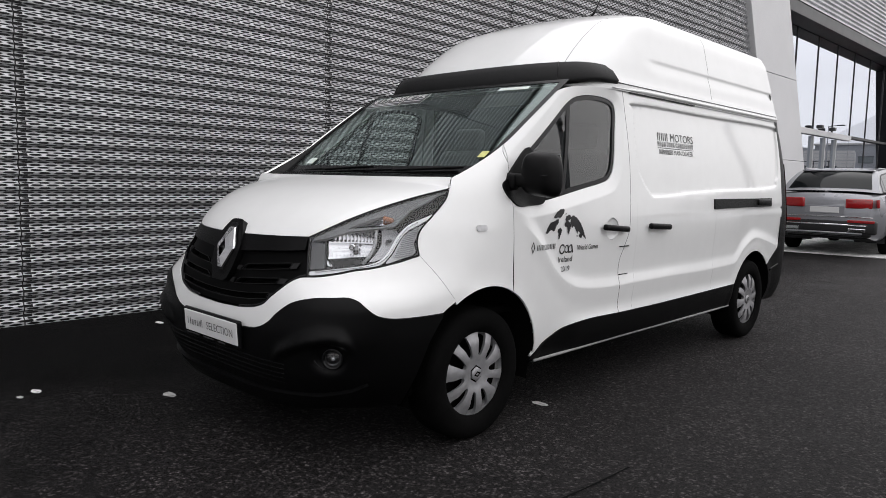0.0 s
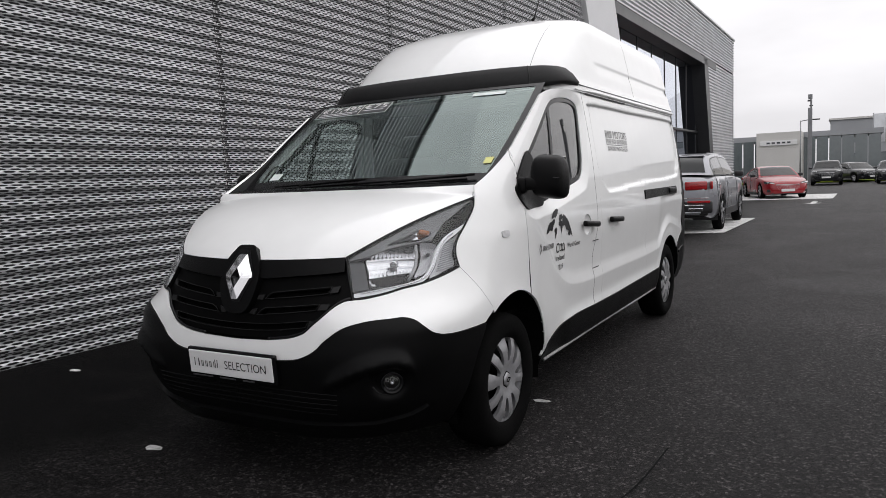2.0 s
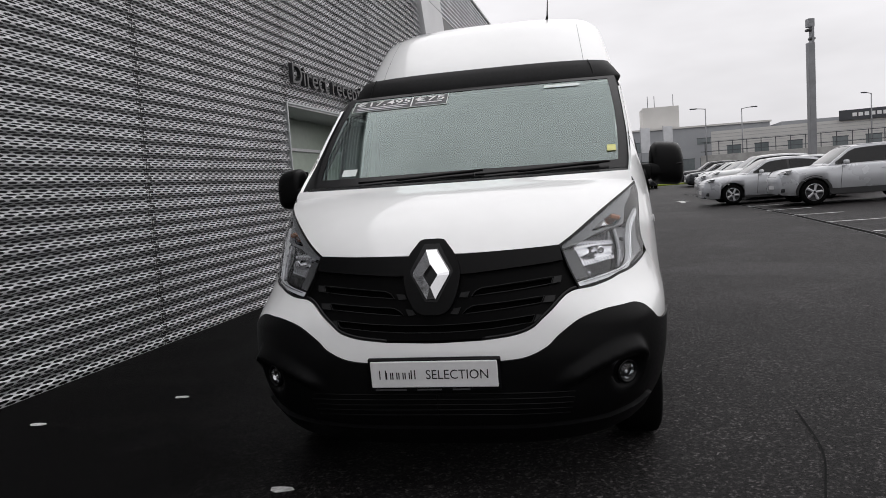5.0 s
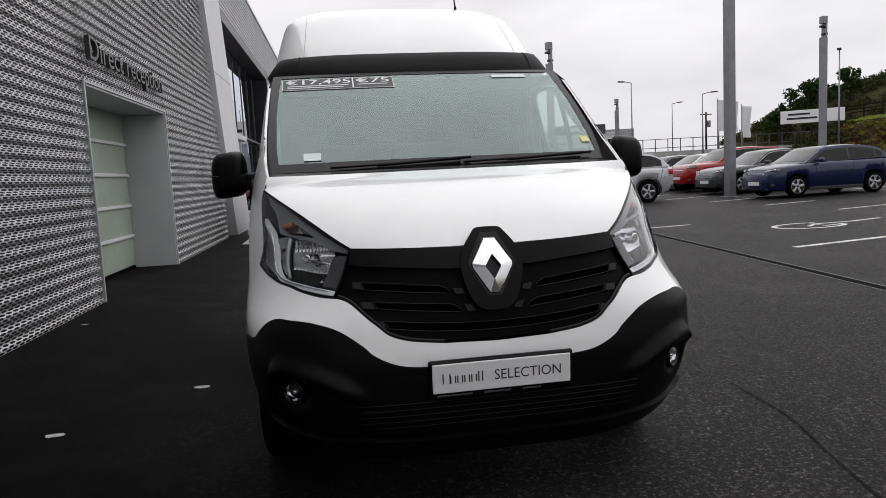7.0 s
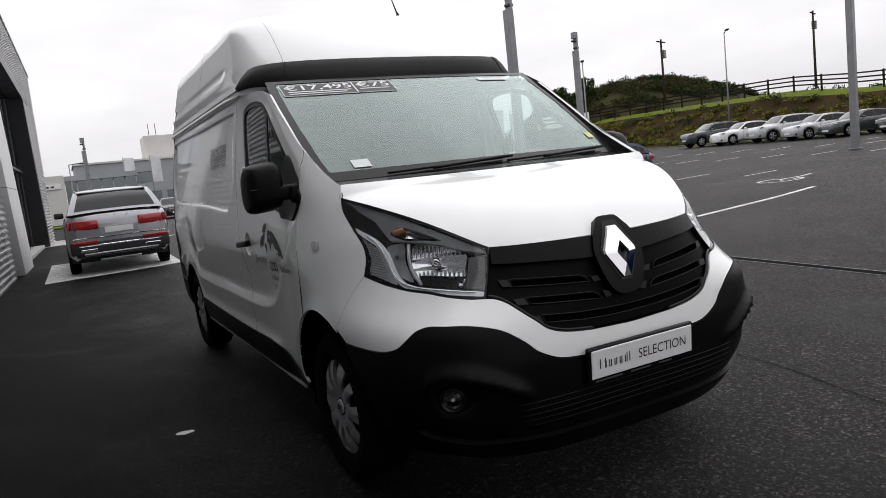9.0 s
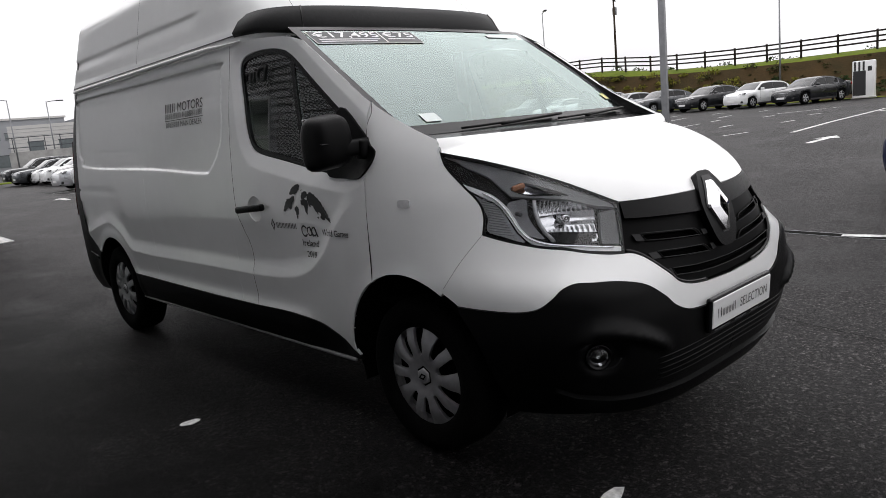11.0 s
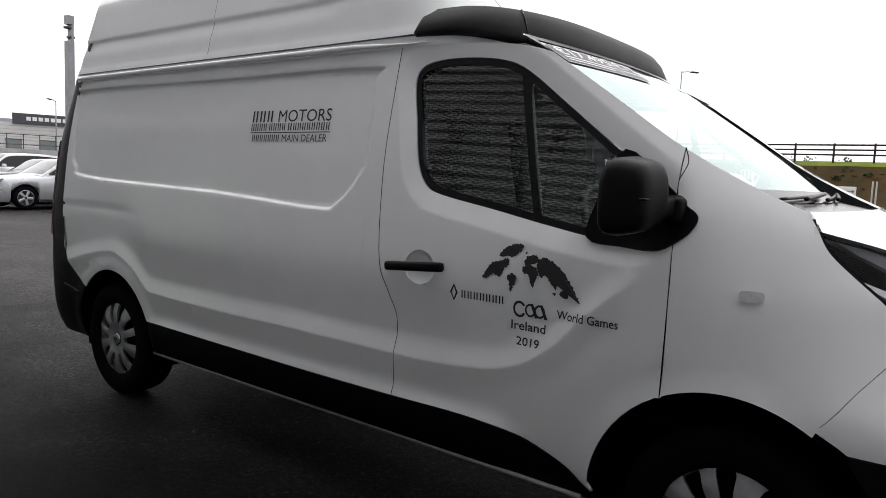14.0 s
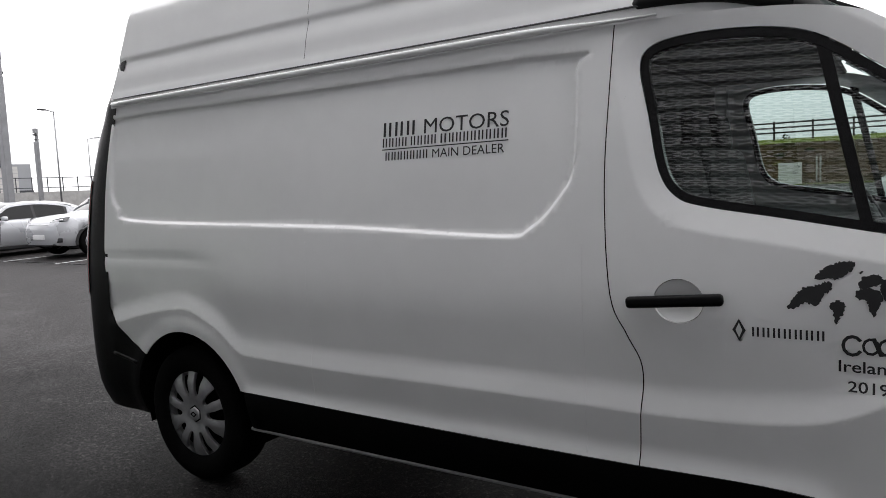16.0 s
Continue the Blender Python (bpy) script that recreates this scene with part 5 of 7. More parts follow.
def xz(points):
    """Points (x, z) of the face in the coordinates of skin()."""
    P = np.array(points, float)
    return np.stack([P[:, 0] + nose(P[:, 0], P[:, 1])[:, 1], P[:, 1]], -1)


top_line = np.array([(-.212, 1.034), (-.40, 1.030), (-.52, 1.028), (-.70, 1.024)])
loop = np.concatenate([top_line, nose_line(np.linspace(1.024, .676, 12)), GRILLE_SIDE[::-1], [(-.214, .95)]])
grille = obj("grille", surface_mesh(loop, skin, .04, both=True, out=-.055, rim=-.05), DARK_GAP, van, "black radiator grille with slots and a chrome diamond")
# moulded panel with its slots, the lowest one running right across
SLOT_1 = [(.487, .913), (.33, .899), (.20, .886), (.178, .876), (.160, .856), (.32, .870), (.478, .886)]
SLOT_2 = [(.450, .843), (.30, .829), (.165, .818), (.140, .806), (.120, .786), (.28, .801), (.437, .818)]
SLOT_3 = [(.400, .746), (.25, .727), (.12, .718), (0, .716), (0, .745), (.12, .748), (.25, .756), (.412, .774)]
loop = np.concatenate([top_line, nose_line(np.linspace(1.024, .746, 10)), xz(SLOT_3[5:]), xz(SLOT_3[:3]), nose_line(np.linspace(.715, .684, 3)), GRILLE_SIDE[::-1] + (.004, .006), [(-.216, .95)]])
panel = obj("grille_panel", surface_mesh(loop, skin, .022, holes=[xz(SLOT_1), xz(SLOT_2)], both=True, out=-.018, rim=.035, gap=.001), GRILLE_BLACK, grille, "satin black slotted panel")
low_edge = xz([(.16, .943), (.32, .955), (.48, .966), (.528, .971)])
loop = np.concatenate([top_line, nose_line([1.024, .940]), low_edge])
obj("grille_header", surface_mesh(loop, skin, .02, both=True, out=.004, rim=.016), BLACK_PLASTIC, grille, "satin black upper grille bar")
for s in (1, -1):
    for slot in (SLOT_1, SLOT_2):
        q = xz(resample(slot, .03))
        q = skin(q[:, 0], q[:, 1])
        # paler bead stands in for the light caught along the slot's rim
        obj("slot_edge", tube([(s * p[0], p[1] + .006, p[2]) for p in q], .0020, 5, True), VISOR_PLASTIC, panel)
    # paler grey tabs put in for the reflections at the slot ends
    for tab in ([(.155, .878), (.118, .874), (.108, .854), (.145, .852)], [(.492, .916), (.524, .918), (.520, .892), (.483, .888)], [(.456, .846), (.498, .846), (.490, .822), (.444, .820)], [(.116, .816), (.086, .812), (.070, .790), (.104, .786)], [(.418, .778), (.446, .776), (.430, .750), (.406, .748)]):
        obj("slot_tab", surface_mesh(xz(tab), skin, .02, out=-.006, rim=.006, gap=.001, side=s), VISOR_PLASTIC, panel)
    pts = skin(GRILLE_SIDE[2:, 0], GRILLE_SIDE[2:, 1] + .006)
    obj("grille_rim", tube([(s * p[0], p[1] + .01, p[2]) for p in pts], .008, 6), GLOSS_BLACK, grille)
half_slot = SLOT_3[5:] + SLOT_3[:3]
ring = [(0, .745)] + half_slot + [(0, .716)] + [(-x, z) for x, z in half_slot[::-1]]
ring = resample(ring, .03)
# lit rim of the lowest slot, again as a paler bead
obj("slot_edge", tube(nose(ring[:, 0], ring[:, 1]) + (0, .006, 0), .0020, 5, True), VISOR_PLASTIC, panel)
shield = spline([(0, 1.082), (.046, 1.079), (.066, 1.060), (.098, 1.018), (.118, .955), (.104, .872), (.074, .812), (.040, .790), (0, .787), (-.040, .790), (-.074, .812), (-.104, .872), (-.118, .955), (-.098, 1.018), (-.066, 1.060), (-.046, 1.079)], 4, True)
sh = obj("emblem_shield", surface_mesh(shield, nose, .02, out=.014, rim=.05, gap=0), BLACK_PLASTIC, grille, "satin black emblem surround")


def diamond(hw, hz, top, zc):
    a = [(top, hz), (hw, hz * .12), (hw, -hz * .02), (top * .8, -hz)]
    return np.array([(x, zc + z) for x, z in a] + [(-x, zc + z) for x, z in a[::-1]])


well = diamond(.088, .112, .032, .950)
obj("shield_well", surface_mesh(well, nose, .02, out=.016, rim=0, gap=0), GLOSS_BLACK, sh)
# a blunt pyramid with a lozenge cut through it
A, B = diamond(.079, .100, .024, .950), diamond(.029, .044, .001, .948)
mid = A * .92 + B * .08
V = np.concatenate([nose(A[:, 0], A[:, 1]) + (0, -.018, 0), nose(mid[:, 0], mid[:, 1]) + (0, -.026, 0), nose(B[:, 0], B[:, 1]) + (0, -.040, 0), nose(B[:, 0], B[:, 1]) + (0, -.014, 0)])
k = len(A)
F = [(r * k + i, r * k + (i + 1) % k, (r + 1) * k + (i + 1) % k, (r + 1) * k + i) for r in (0, 1, 2) for i in range(k)]
bm = bmesh.new()
bm.from_mesh(mesh_of(V, F))
bmesh.ops.recalc_face_normals(bm, faces=bm.faces[:])
part("emblem", bm, CHROME, sh, "plain chrome diamond")

# number plate carrier
plate = part("number_plate", rbox((.545, .022, .138), (0, -.938, .558), .008, 2, (4, 0, 0)), GLOSS_BLACK, van, "white show plate in a black carrier")
part("plate_face", rbox((.520, .006, .110), (0, -.9515, .560), .003, 1, (4, 0, 0)), PLATE_WHITE, plate)
def on_plate(x, z):
    return (x, -.9556 - (z - .56) * math.tan(radians(4)), z)
letter_parts("SELECTION", .038, .252, lambda x, y: on_plate(-.030 + x, .541 + y), DECAL_BLACK, plate)
bars = [(-.224, .030), (-.196, .022), (-.170, .022), (-.144, .022), (-.118, .022), (-.092, .006), (-.078, .014)]
for i, (x, w) in enumerate(bars):
    hgt = .038 if i in (0, 5, 6) else .028
    for a in (x, x + w - .0048) if w > .02 else (x,):
        obj("bar", mesh_of([on_plate(a, .541), on_plate(a + .0048, .541), on_plate(a + .0048, .541 + hgt), on_plate(a, .541 + hgt)], [(0, 1, 2, 3)]), DECAL_BLACK, plate, smooth=False)
for x, w in ((-.18, .13), (-.02, .10), (.11, .07)):
    part("small_bar", rbox((w, .002, .006), (x, -.9502, .4965), 0), LAMP_GREY, plate)

# headlamps
def sunk(outline, depth, flute=0.0, pitch=.02, floor=.02):
    """A bowl behind the lamp's lens: floor at its rim, deeper in the middle, with upright flutes."""
    o = np.array(outline)
    c0, c1, z0, z1 = o[:, 0].min(), o[:, 0].max(), o[:, 1].min(), o[:, 1].max()

    def f(c, z):
        c, z = np.broadcast_arrays(np.asarray(c, float), np.asarray(z, float))
        u, v = (2 * c - c0 - c1) / (c1 - c0), (2 * z - z0 - z1) / (z1 - z0)
        d = floor + depth * np.clip(1 - .55 * u * u - .45 * v * v, 0, 1) + flute * np.abs(np.sin(np.pi * c / pitch)) * (step01((v - .30) / .1) + .7 * step01((-v - .35) / .1)) + .5 * flute * np.abs(np.sin(np.pi * z / (1.4 * pitch))) * (np.abs(v) < .35)
        return skin(c, z) + np.stack([-.45 * d, .85 * d, 0 * d], -1)
    return f


LAMP = np.concatenate([LAMP_TOP[:-1], LAMP_OUT[:-1], LAMP_LOW[:-1], LAMP_IN[:-1]])
MAIN = spline([(.165, 1.066), (.200, 1.040), (.198, .990), (.172, .950), (.128, .922), (.03, .914), (-.088, .906), (-.098, .96), (-.100, 1.014), (.01, 1.046)], 3, True)
SIDE_LIGHT = spline([(.352, 1.062), (.30, 1.070), (.246, 1.068), (.240, 1.01), (.212, .965), (.182, .930), (.23, .936), (.275, .952), (.318, .99), (.345, 1.03)], 3, True)
INDICATOR = spline([(.345, 1.116), (.310, 1.136), (.262, 1.138), (.17, 1.118), (.040, 1.080), (.15, 1.086), (.25, 1.090)], 3, True)
for s in (1, -1):
    lamp = obj("headlamp", surface_mesh(LAMP, skin, .05, out=-.085, rim=-.08, gap=.004, side=s), GLOSS_BLACK, van, "large clear headlamp with fluted chrome reflectors")
    seal = shrink(resample(LAMP, .02), .010)
    obj("lamp_seal", surface_mesh(LAMP, skin, .03, holes=[seal], out=.0, rim=.012, gap=.001, side=s), GLOSS_BLACK, lamp)
    obj("lens", surface_mesh(seal, skin, .03, out=.001, rim=0, gap=0, side=s), CLEAR, lamp, "clear plastic lens")
    band = np.concatenate([LAMP_TOP[1:-5] + (0, -.012), [(.625, 1.236), (.583, 1.214), (.45, 1.166), (.345, 1.092), (.20, 1.080), (.05, 1.066), (-.09, 1.034), (-.198, 1.020)]])
    obj("upper_band", surface_mesh(band, skin, .02, holes=[INDICATOR], out=-.012, rim=.02, gap=0, side=s), LAMP_BAND, lamp, "pale smoked upper band")
    inner_panel = [(-.198, 1.014), (-.112, 1.010), (-.100, .906), (-.198, .897)]
    obj("inner_panel", surface_mesh(inner_panel, skin, .02, out=-.018, rim=.02, gap=0, side=s), LAMP_GREY, lamp, "plain grey inner panel")
    path = spline([(.612, 1.148), (.52, 1.116), (.44, 1.088), (.388, 1.052), (.350, 1.01), (.316, .968), (.262, .932), (.17, .911), (.0, .896), (-.12, .885), (-.194, .878)], 6)
    nrm2 = np.gradient(path, axis=0)
    nrm2 = np.stack([-nrm2[:, 1], nrm2[:, 0]], -1) / np.linalg.norm(nrm2, axis=1)[:, None]
    half = np.interp(np.linspace(0, 1, len(path)), [0, .12, .4, .6, 1], [.003, .011, .012, .009, .008])[:, None]
    strip_loop = np.concatenate([path + nrm2 * half, (path - nrm2 * half)[::-1]])
    guide = obj("light_guide", surface_mesh(strip_loop, skin, .012, out=-.010, rim=.02, gap=0, side=s), LAMP_LIGHT, lamp, "white curved light guide")
    q = skin(path[8:-4, 0], path[8:-4, 1])
    obj("guide_edge", tube([(s * p[0], p[1] - .006, p[2]) for p in q + (-.006, .012, 0)], .003, 5), CHROME, guide)
    wing = spline([(.596, 1.124), (.52, 1.064), (.482, 1.02), (.490, .972), (.40, .948), (.300, .930), (.340, .965), (.376, 1.012), (.420, 1.056), (.49, 1.086)], 4, True)
    side_lens = obj("side_reflector", surface_mesh(wing, skin, .012, out=-.022, rim=0, gap=0, side=s), LAMP_RIB, lamp, "grey ribbed side reflector")
    for i, z in enumerate(np.linspace(.948, 1.072, 14)):
        a, b = .345 + .085 * (i / 13), min(.470 + .05 * max(0, i - 8) / 5, .50)
        pts = skin(np.linspace(a, b, 8), z + np.linspace(0, .012, 8))
        obj("rib", tube([(s * (p[0] - .012), p[1] + .011, p[2]) for p in pts], .0022, 5), SILVER, side_lens)
    main = obj("main_reflector", surface_mesh(MAIN, sunk(MAIN, .060, .010, .024), .006, rim=.0, gap=0, side=s), REFLECTOR, lamp, "fluted chrome reflector")
    # black sheet stands in for the dark reflection in the bowl's lower half
    shelf = [(-.094, .950), (.02, .956), (.10, .962), (.172, .962), (.165, .945), (.128, .926), (.03, .917), (-.086, .909)]
    obj("bowl_shelf", surface_mesh(shelf, skin, .02, out=-.034, rim=.01, gap=0, side=s), GLOSS_BLACK, main)
    aux = obj("inner_reflector", surface_mesh(SIDE_LIGHT, sunk(SIDE_LIGHT, .035, .001, .012), .008, rim=.0, gap=0, side=s), LAMP_SILVER, lamp)
    ind = obj("indicator_bowl", surface_mesh(INDICATOR, sunk(INDICATOR, .03, .003, .014), .006, rim=.0, gap=0, side=s), REFLECTOR, lamp)
    for c, z, r, mat, host in ((.06, .992, .017, CHROME, main), (.290, 1.020, .008, LAMP_GREY, aux)):
        p = skin(np.array([c]), np.array([z]))[0]
        obj("bulb", lathe([(r, -.03), (r, .010), (r * .8, .016), (r * .45, .012), (.001, .014)], 20, (s * (p[0] - .016), p[1] + .034, p[2]), (90, 0, s * 20)), mat, host)
    p = skin(np.array([.285]), np.array([1.118]))[0]
    bm = rbox((.05, .03, .022), (s * (p[0] - .012), p[1] + .026, p[2]), .008, 3, (0, 14 * s, s * 30))
    part("bulb", bm, AMBER, ind, "amber bulb", True)
    q = skin(np.array([.222, .221, .205, .180, .142]), np.array([1.068, 1.020, .980, .950, .920]))
    obj("divider", tube([(s * p[0], p[1] + .012, p[2]) for p in q + (-.008, 0, 0)], .008, 8), LAMP_SILVER, lamp)

# fog lamps, brow and lip of the bumper
for s in (1, -1):
    q = skin(np.array([-.022]), np.array([.514]))[0] + (-.006, .012, 0)
    turn = (90, 0, s * 38)
    pod = obj("fog_lamp", lathe([(.050, -.03), (.050, -.004), (.046, .004), (.040, .0), (.034, -.006)], 28, (s * q[0], q[1], q[2]), turn), GLOSS_BLACK, van, "small round fog lamp in the bumper")
    obj("fog_reflector", lathe([(.035, -.006), (.030, -.016), (.018, -.026), (.003, -.028)], 12, (s * q[0], q[1], q[2]), turn), REFLECTOR, pod)
    obj("fog_lens", lathe([(.036, -.003), (.026, .005), (.012, .009), (.001, .010)], 24, (s * q[0], q[1], q[2]), turn), CLEAR, pod)
    obj("fog_bulb", lathe([(.009, -.026), (.009, -.010), (.001, -.006)], 12, (s * q[0], q[1], q[2]), turn), CHROME, pod)
    a = np.linspace(3.5, 5.6, 14)
    ring = bumper_skin(-.050 + .090 * np.cos(a), .522 + .062 * np.sin(a))
    obj("fog_bezel", tube([(s * (p[0] + .004), p[1] - .004, p[2]) for p in ring], .0035, 6), VISOR_PLASTIC, pod)
top_lip = np.array([(.20, .402), (.10, .372), (-.10, .345), (-.50, .328)])
loop = np.concatenate([top_lip, nose_line(np.linspace(.325, .255, 4)), [(-.50, .256), (-.10, .275), (.10, .305), (.19, .345)]])
obj("bumper_lip", surface_mesh(loop, skin, .03, both=True, out=.026, rim=.05, gap=0), BLACK_PLASTIC, bumper, "projecting lower lip")
for z in (.375, .398, .421, .444, .467):
    cs = np.linspace(float(plan(z)[1]) + .005, -.33, 14)
    pts = skin(cs, np.full(14, z))
    full = [(-p[0], p[1] - .004, p[2]) for p in pts[::-1]] + [(p[0], p[1] - .004, p[2]) for p in pts]
    obj("intake_bar", tube(full, .0045, 6), BLACK_PLASTIC, bumper)

# dark shut lines
for s in (1, -1):
    for name, P in (("door_gap", DOOR_REAR), ("wing_gap", FENDER_UP), ("pillar_gap", spline([(.222, 1.40), (.205, 1.45), (.222, 1.497)], 5))):
        q = flank(P[:, 0], P[:, 1])
        obj(name, tube([(s * (p[0] - .0015), p[1], p[2]) for p in q], .0022, 6), DARK_GAP, van)
    q = skin(GAP_NOSE[:, 0], GAP_NOSE[:, 1])
    obj("bumper_gap", tube([(s * (p[0] - .0015), p[1] + .001, p[2]) for p in q], .0014, 6), DARK_GAP, van)

# ---- wheels ----
def van_wheel(x, y, s, turn):
    tyre = [(.215, -.10), (.250, -.108), (.300, -.108), (.328, -.092), (.3365, -.06), (.337, 0), (.3365, .06), (.328, .092), (.300, .108), (.250, .106), (.222, .096), (.212, .085)]
    w = obj("wheel", lathe(tyre, 56, (x, y, .337), (0, 90 * s, 0)), RUBBER, van, "black tyre with a ten-spoke silver wheel trim")
    M = np.array(pose(x, y, .337, 0, 90 * s, 0) @ pose(0, 0, 0, 0, 0, turn))
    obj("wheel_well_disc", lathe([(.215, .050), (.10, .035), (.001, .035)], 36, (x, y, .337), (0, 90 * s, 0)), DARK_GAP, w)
    obj("rim_flange", lathe([(.190, .020), (.206, .060), (.214, .072)], 56, (x, y, .337), (0, 90 * s, 0)), SILL_GREY, w, "bare steel rim behind the trim")

    def dish(u, v):
        u, v = np.broadcast_arrays(np.asarray(u, float), np.asarray(v, float))
        r, t = np.hypot(u, v), np.arctan2(v, u)
        h = .100 - .020 * step01((r - .15) / .078) - .010 * (1 - step01((r - .045) / .06)) + .0035 * np.cos(10 * t) * step01((r - .07) / .05)
        P = np.stack([u, v, h], -1)
        return P @ M[:3, :3].T + M[:3, 3]

    ring = [(.228 * math.cos(t), .228 * math.sin(t)) for t in np.linspace(0, 2 * math.pi, 72, endpoint=False)]
    slots = []
    for i in range(10):
        # teardrop slots between the blades, leaning a little in pairs
        t = 2 * math.pi * (i + .5) / 10
        lean = .05 * (1 if i % 2 else -1)
        half = [(.092, .0), (.098, .010), (.125, .017), (.165, .023), (.198, .030), (.212, .027)]
        pts = [(r, o) for r, o in half] + [(r, -o) for r, o in half[:0:-1]]
        slots.append([(r * math.cos(t + lean * (r - .09) / .12 + o / r), r * math.sin(t + lean * (r - .09) / .12 + o / r)) for r, o in pts])
    obj("wheel_trim", surface_mesh(ring, dish, .016, holes=slots, rim=.018, gap=0), SILVER, w, "moulded silver ten-blade wheel trim")
    obj("cap_groove", lathe([(.045, .0905), (.036, .0905)], 6, (x, y, .337), (0, 90 * s, 0)), DARK_GAP, w)
    cap = obj("centre_cap", lathe([(.037, .088), (.036, .097), (.030, .100), (.001, .101)], 6, (x, y, .337), (0, 90 * s, 0)), SILVER, w)
    for k in (1, -1):
        V = [(M @ np.array((a, b, .1022, 1)))[:3] for a, b in ((0, .026), (k * .015, 0), (0, -.026), (0, -.014), (k * .007, 0), (0, .014))]
        obj("cap_mark", mesh_of(V, [tuple(range(6))[::k]]), DARK_GAP, cap, smooth=False)


for x, y, s, t in ((.832, 0, 1, 8), (-.832, 0, -1, 20), (.842, 3.54, 1, 25), (-.842, 3.54, -1, 3)):
    van_wheel(x, y, s, t)

# ---- lettering and stickers ----
def side_decal(name, V2, F2, y0, z0, s, parent, label=""):
    """Flat shapes (u along the reading direction, v up) laid on the van's side, reading from u = 0 at y0."""
    y = y0 + V2[:, 0] * s
    P = flank(y, z0 + V2[:, 1])
    P = P + np.array((.0022, 0, 0))
    P = P * (s, 1, 1)
    return obj(name, mesh_of(P, F2), DECAL_BLACK, parent, label, smooth=False)


def fitted(words, height, width):
    V, F = text_points(words, height, 0.0 if words.isupper() else 0.014)
    V = V - (V[:, 0].min(), 0)
    return V * (width / V[:, 0].max(), 1), F


def letter_bars(name, widths, height, total, y0, z0, s, parent):
    """Plain upright bars in place of letters, a pair for each letter."""
    unit, x = total / sum(widths), 0.0
    for w in widths:
        if w > 0.4:
            b = w * unit
            V, F = flat_shapes([[(x + b * k, 0), (x + b * (k + .20), 0), (x + b * (k + .20), height), (x + b * k, height)] for k in (.10, .56)])
            side_decal(name, V, F, y0, z0, s, parent)
        x += w * unit


CONTINENTS = [
    [(.0, .12), (.05, .20), (.10, .26), (.17, .28), (.24, .31), (.29, .30), (.27, .24), (.23, .22), (.22, .17), (.18, .14), (.12, .16), (.05, .11)],
    [(.17, .34), (.24, .41), (.32, .45), (.41, .46), (.41, .41), (.36, .36), (.31, .33), (.26, .34), (.20, .32)],
    [(.27, .16), (.34, .18), (.37, .14), (.34, .07), (.31, .01), (.29, .09)],
    [(.43, .25), (.50, .28), (.58, .25), (.57, .16), (.54, .08), (.51, .13), (.49, .19), (.44, .20)],
    [(.44, .31), (.49, .36), (.56, .37), (.59, .32), (.53, .29), (.46, .27)],
    [(.57, .30), (.64, .36), (.74, .32), (.83, .25), (.90, .16), (.97, .05), (1.0, -.01), (.92, .05), (.85, .10), (.78, .12), (.76, .08), (.71, .15), (.65, .20), (.61, .18)],
    [(.80, .06), (.85, .09), (.89, .05), (.86, .02), (.82, .03)],
    [(.74, .055), (.77, .06), (.76, .03)],
    [(.45, .385), (.47, .40), (.46, .37)],
]
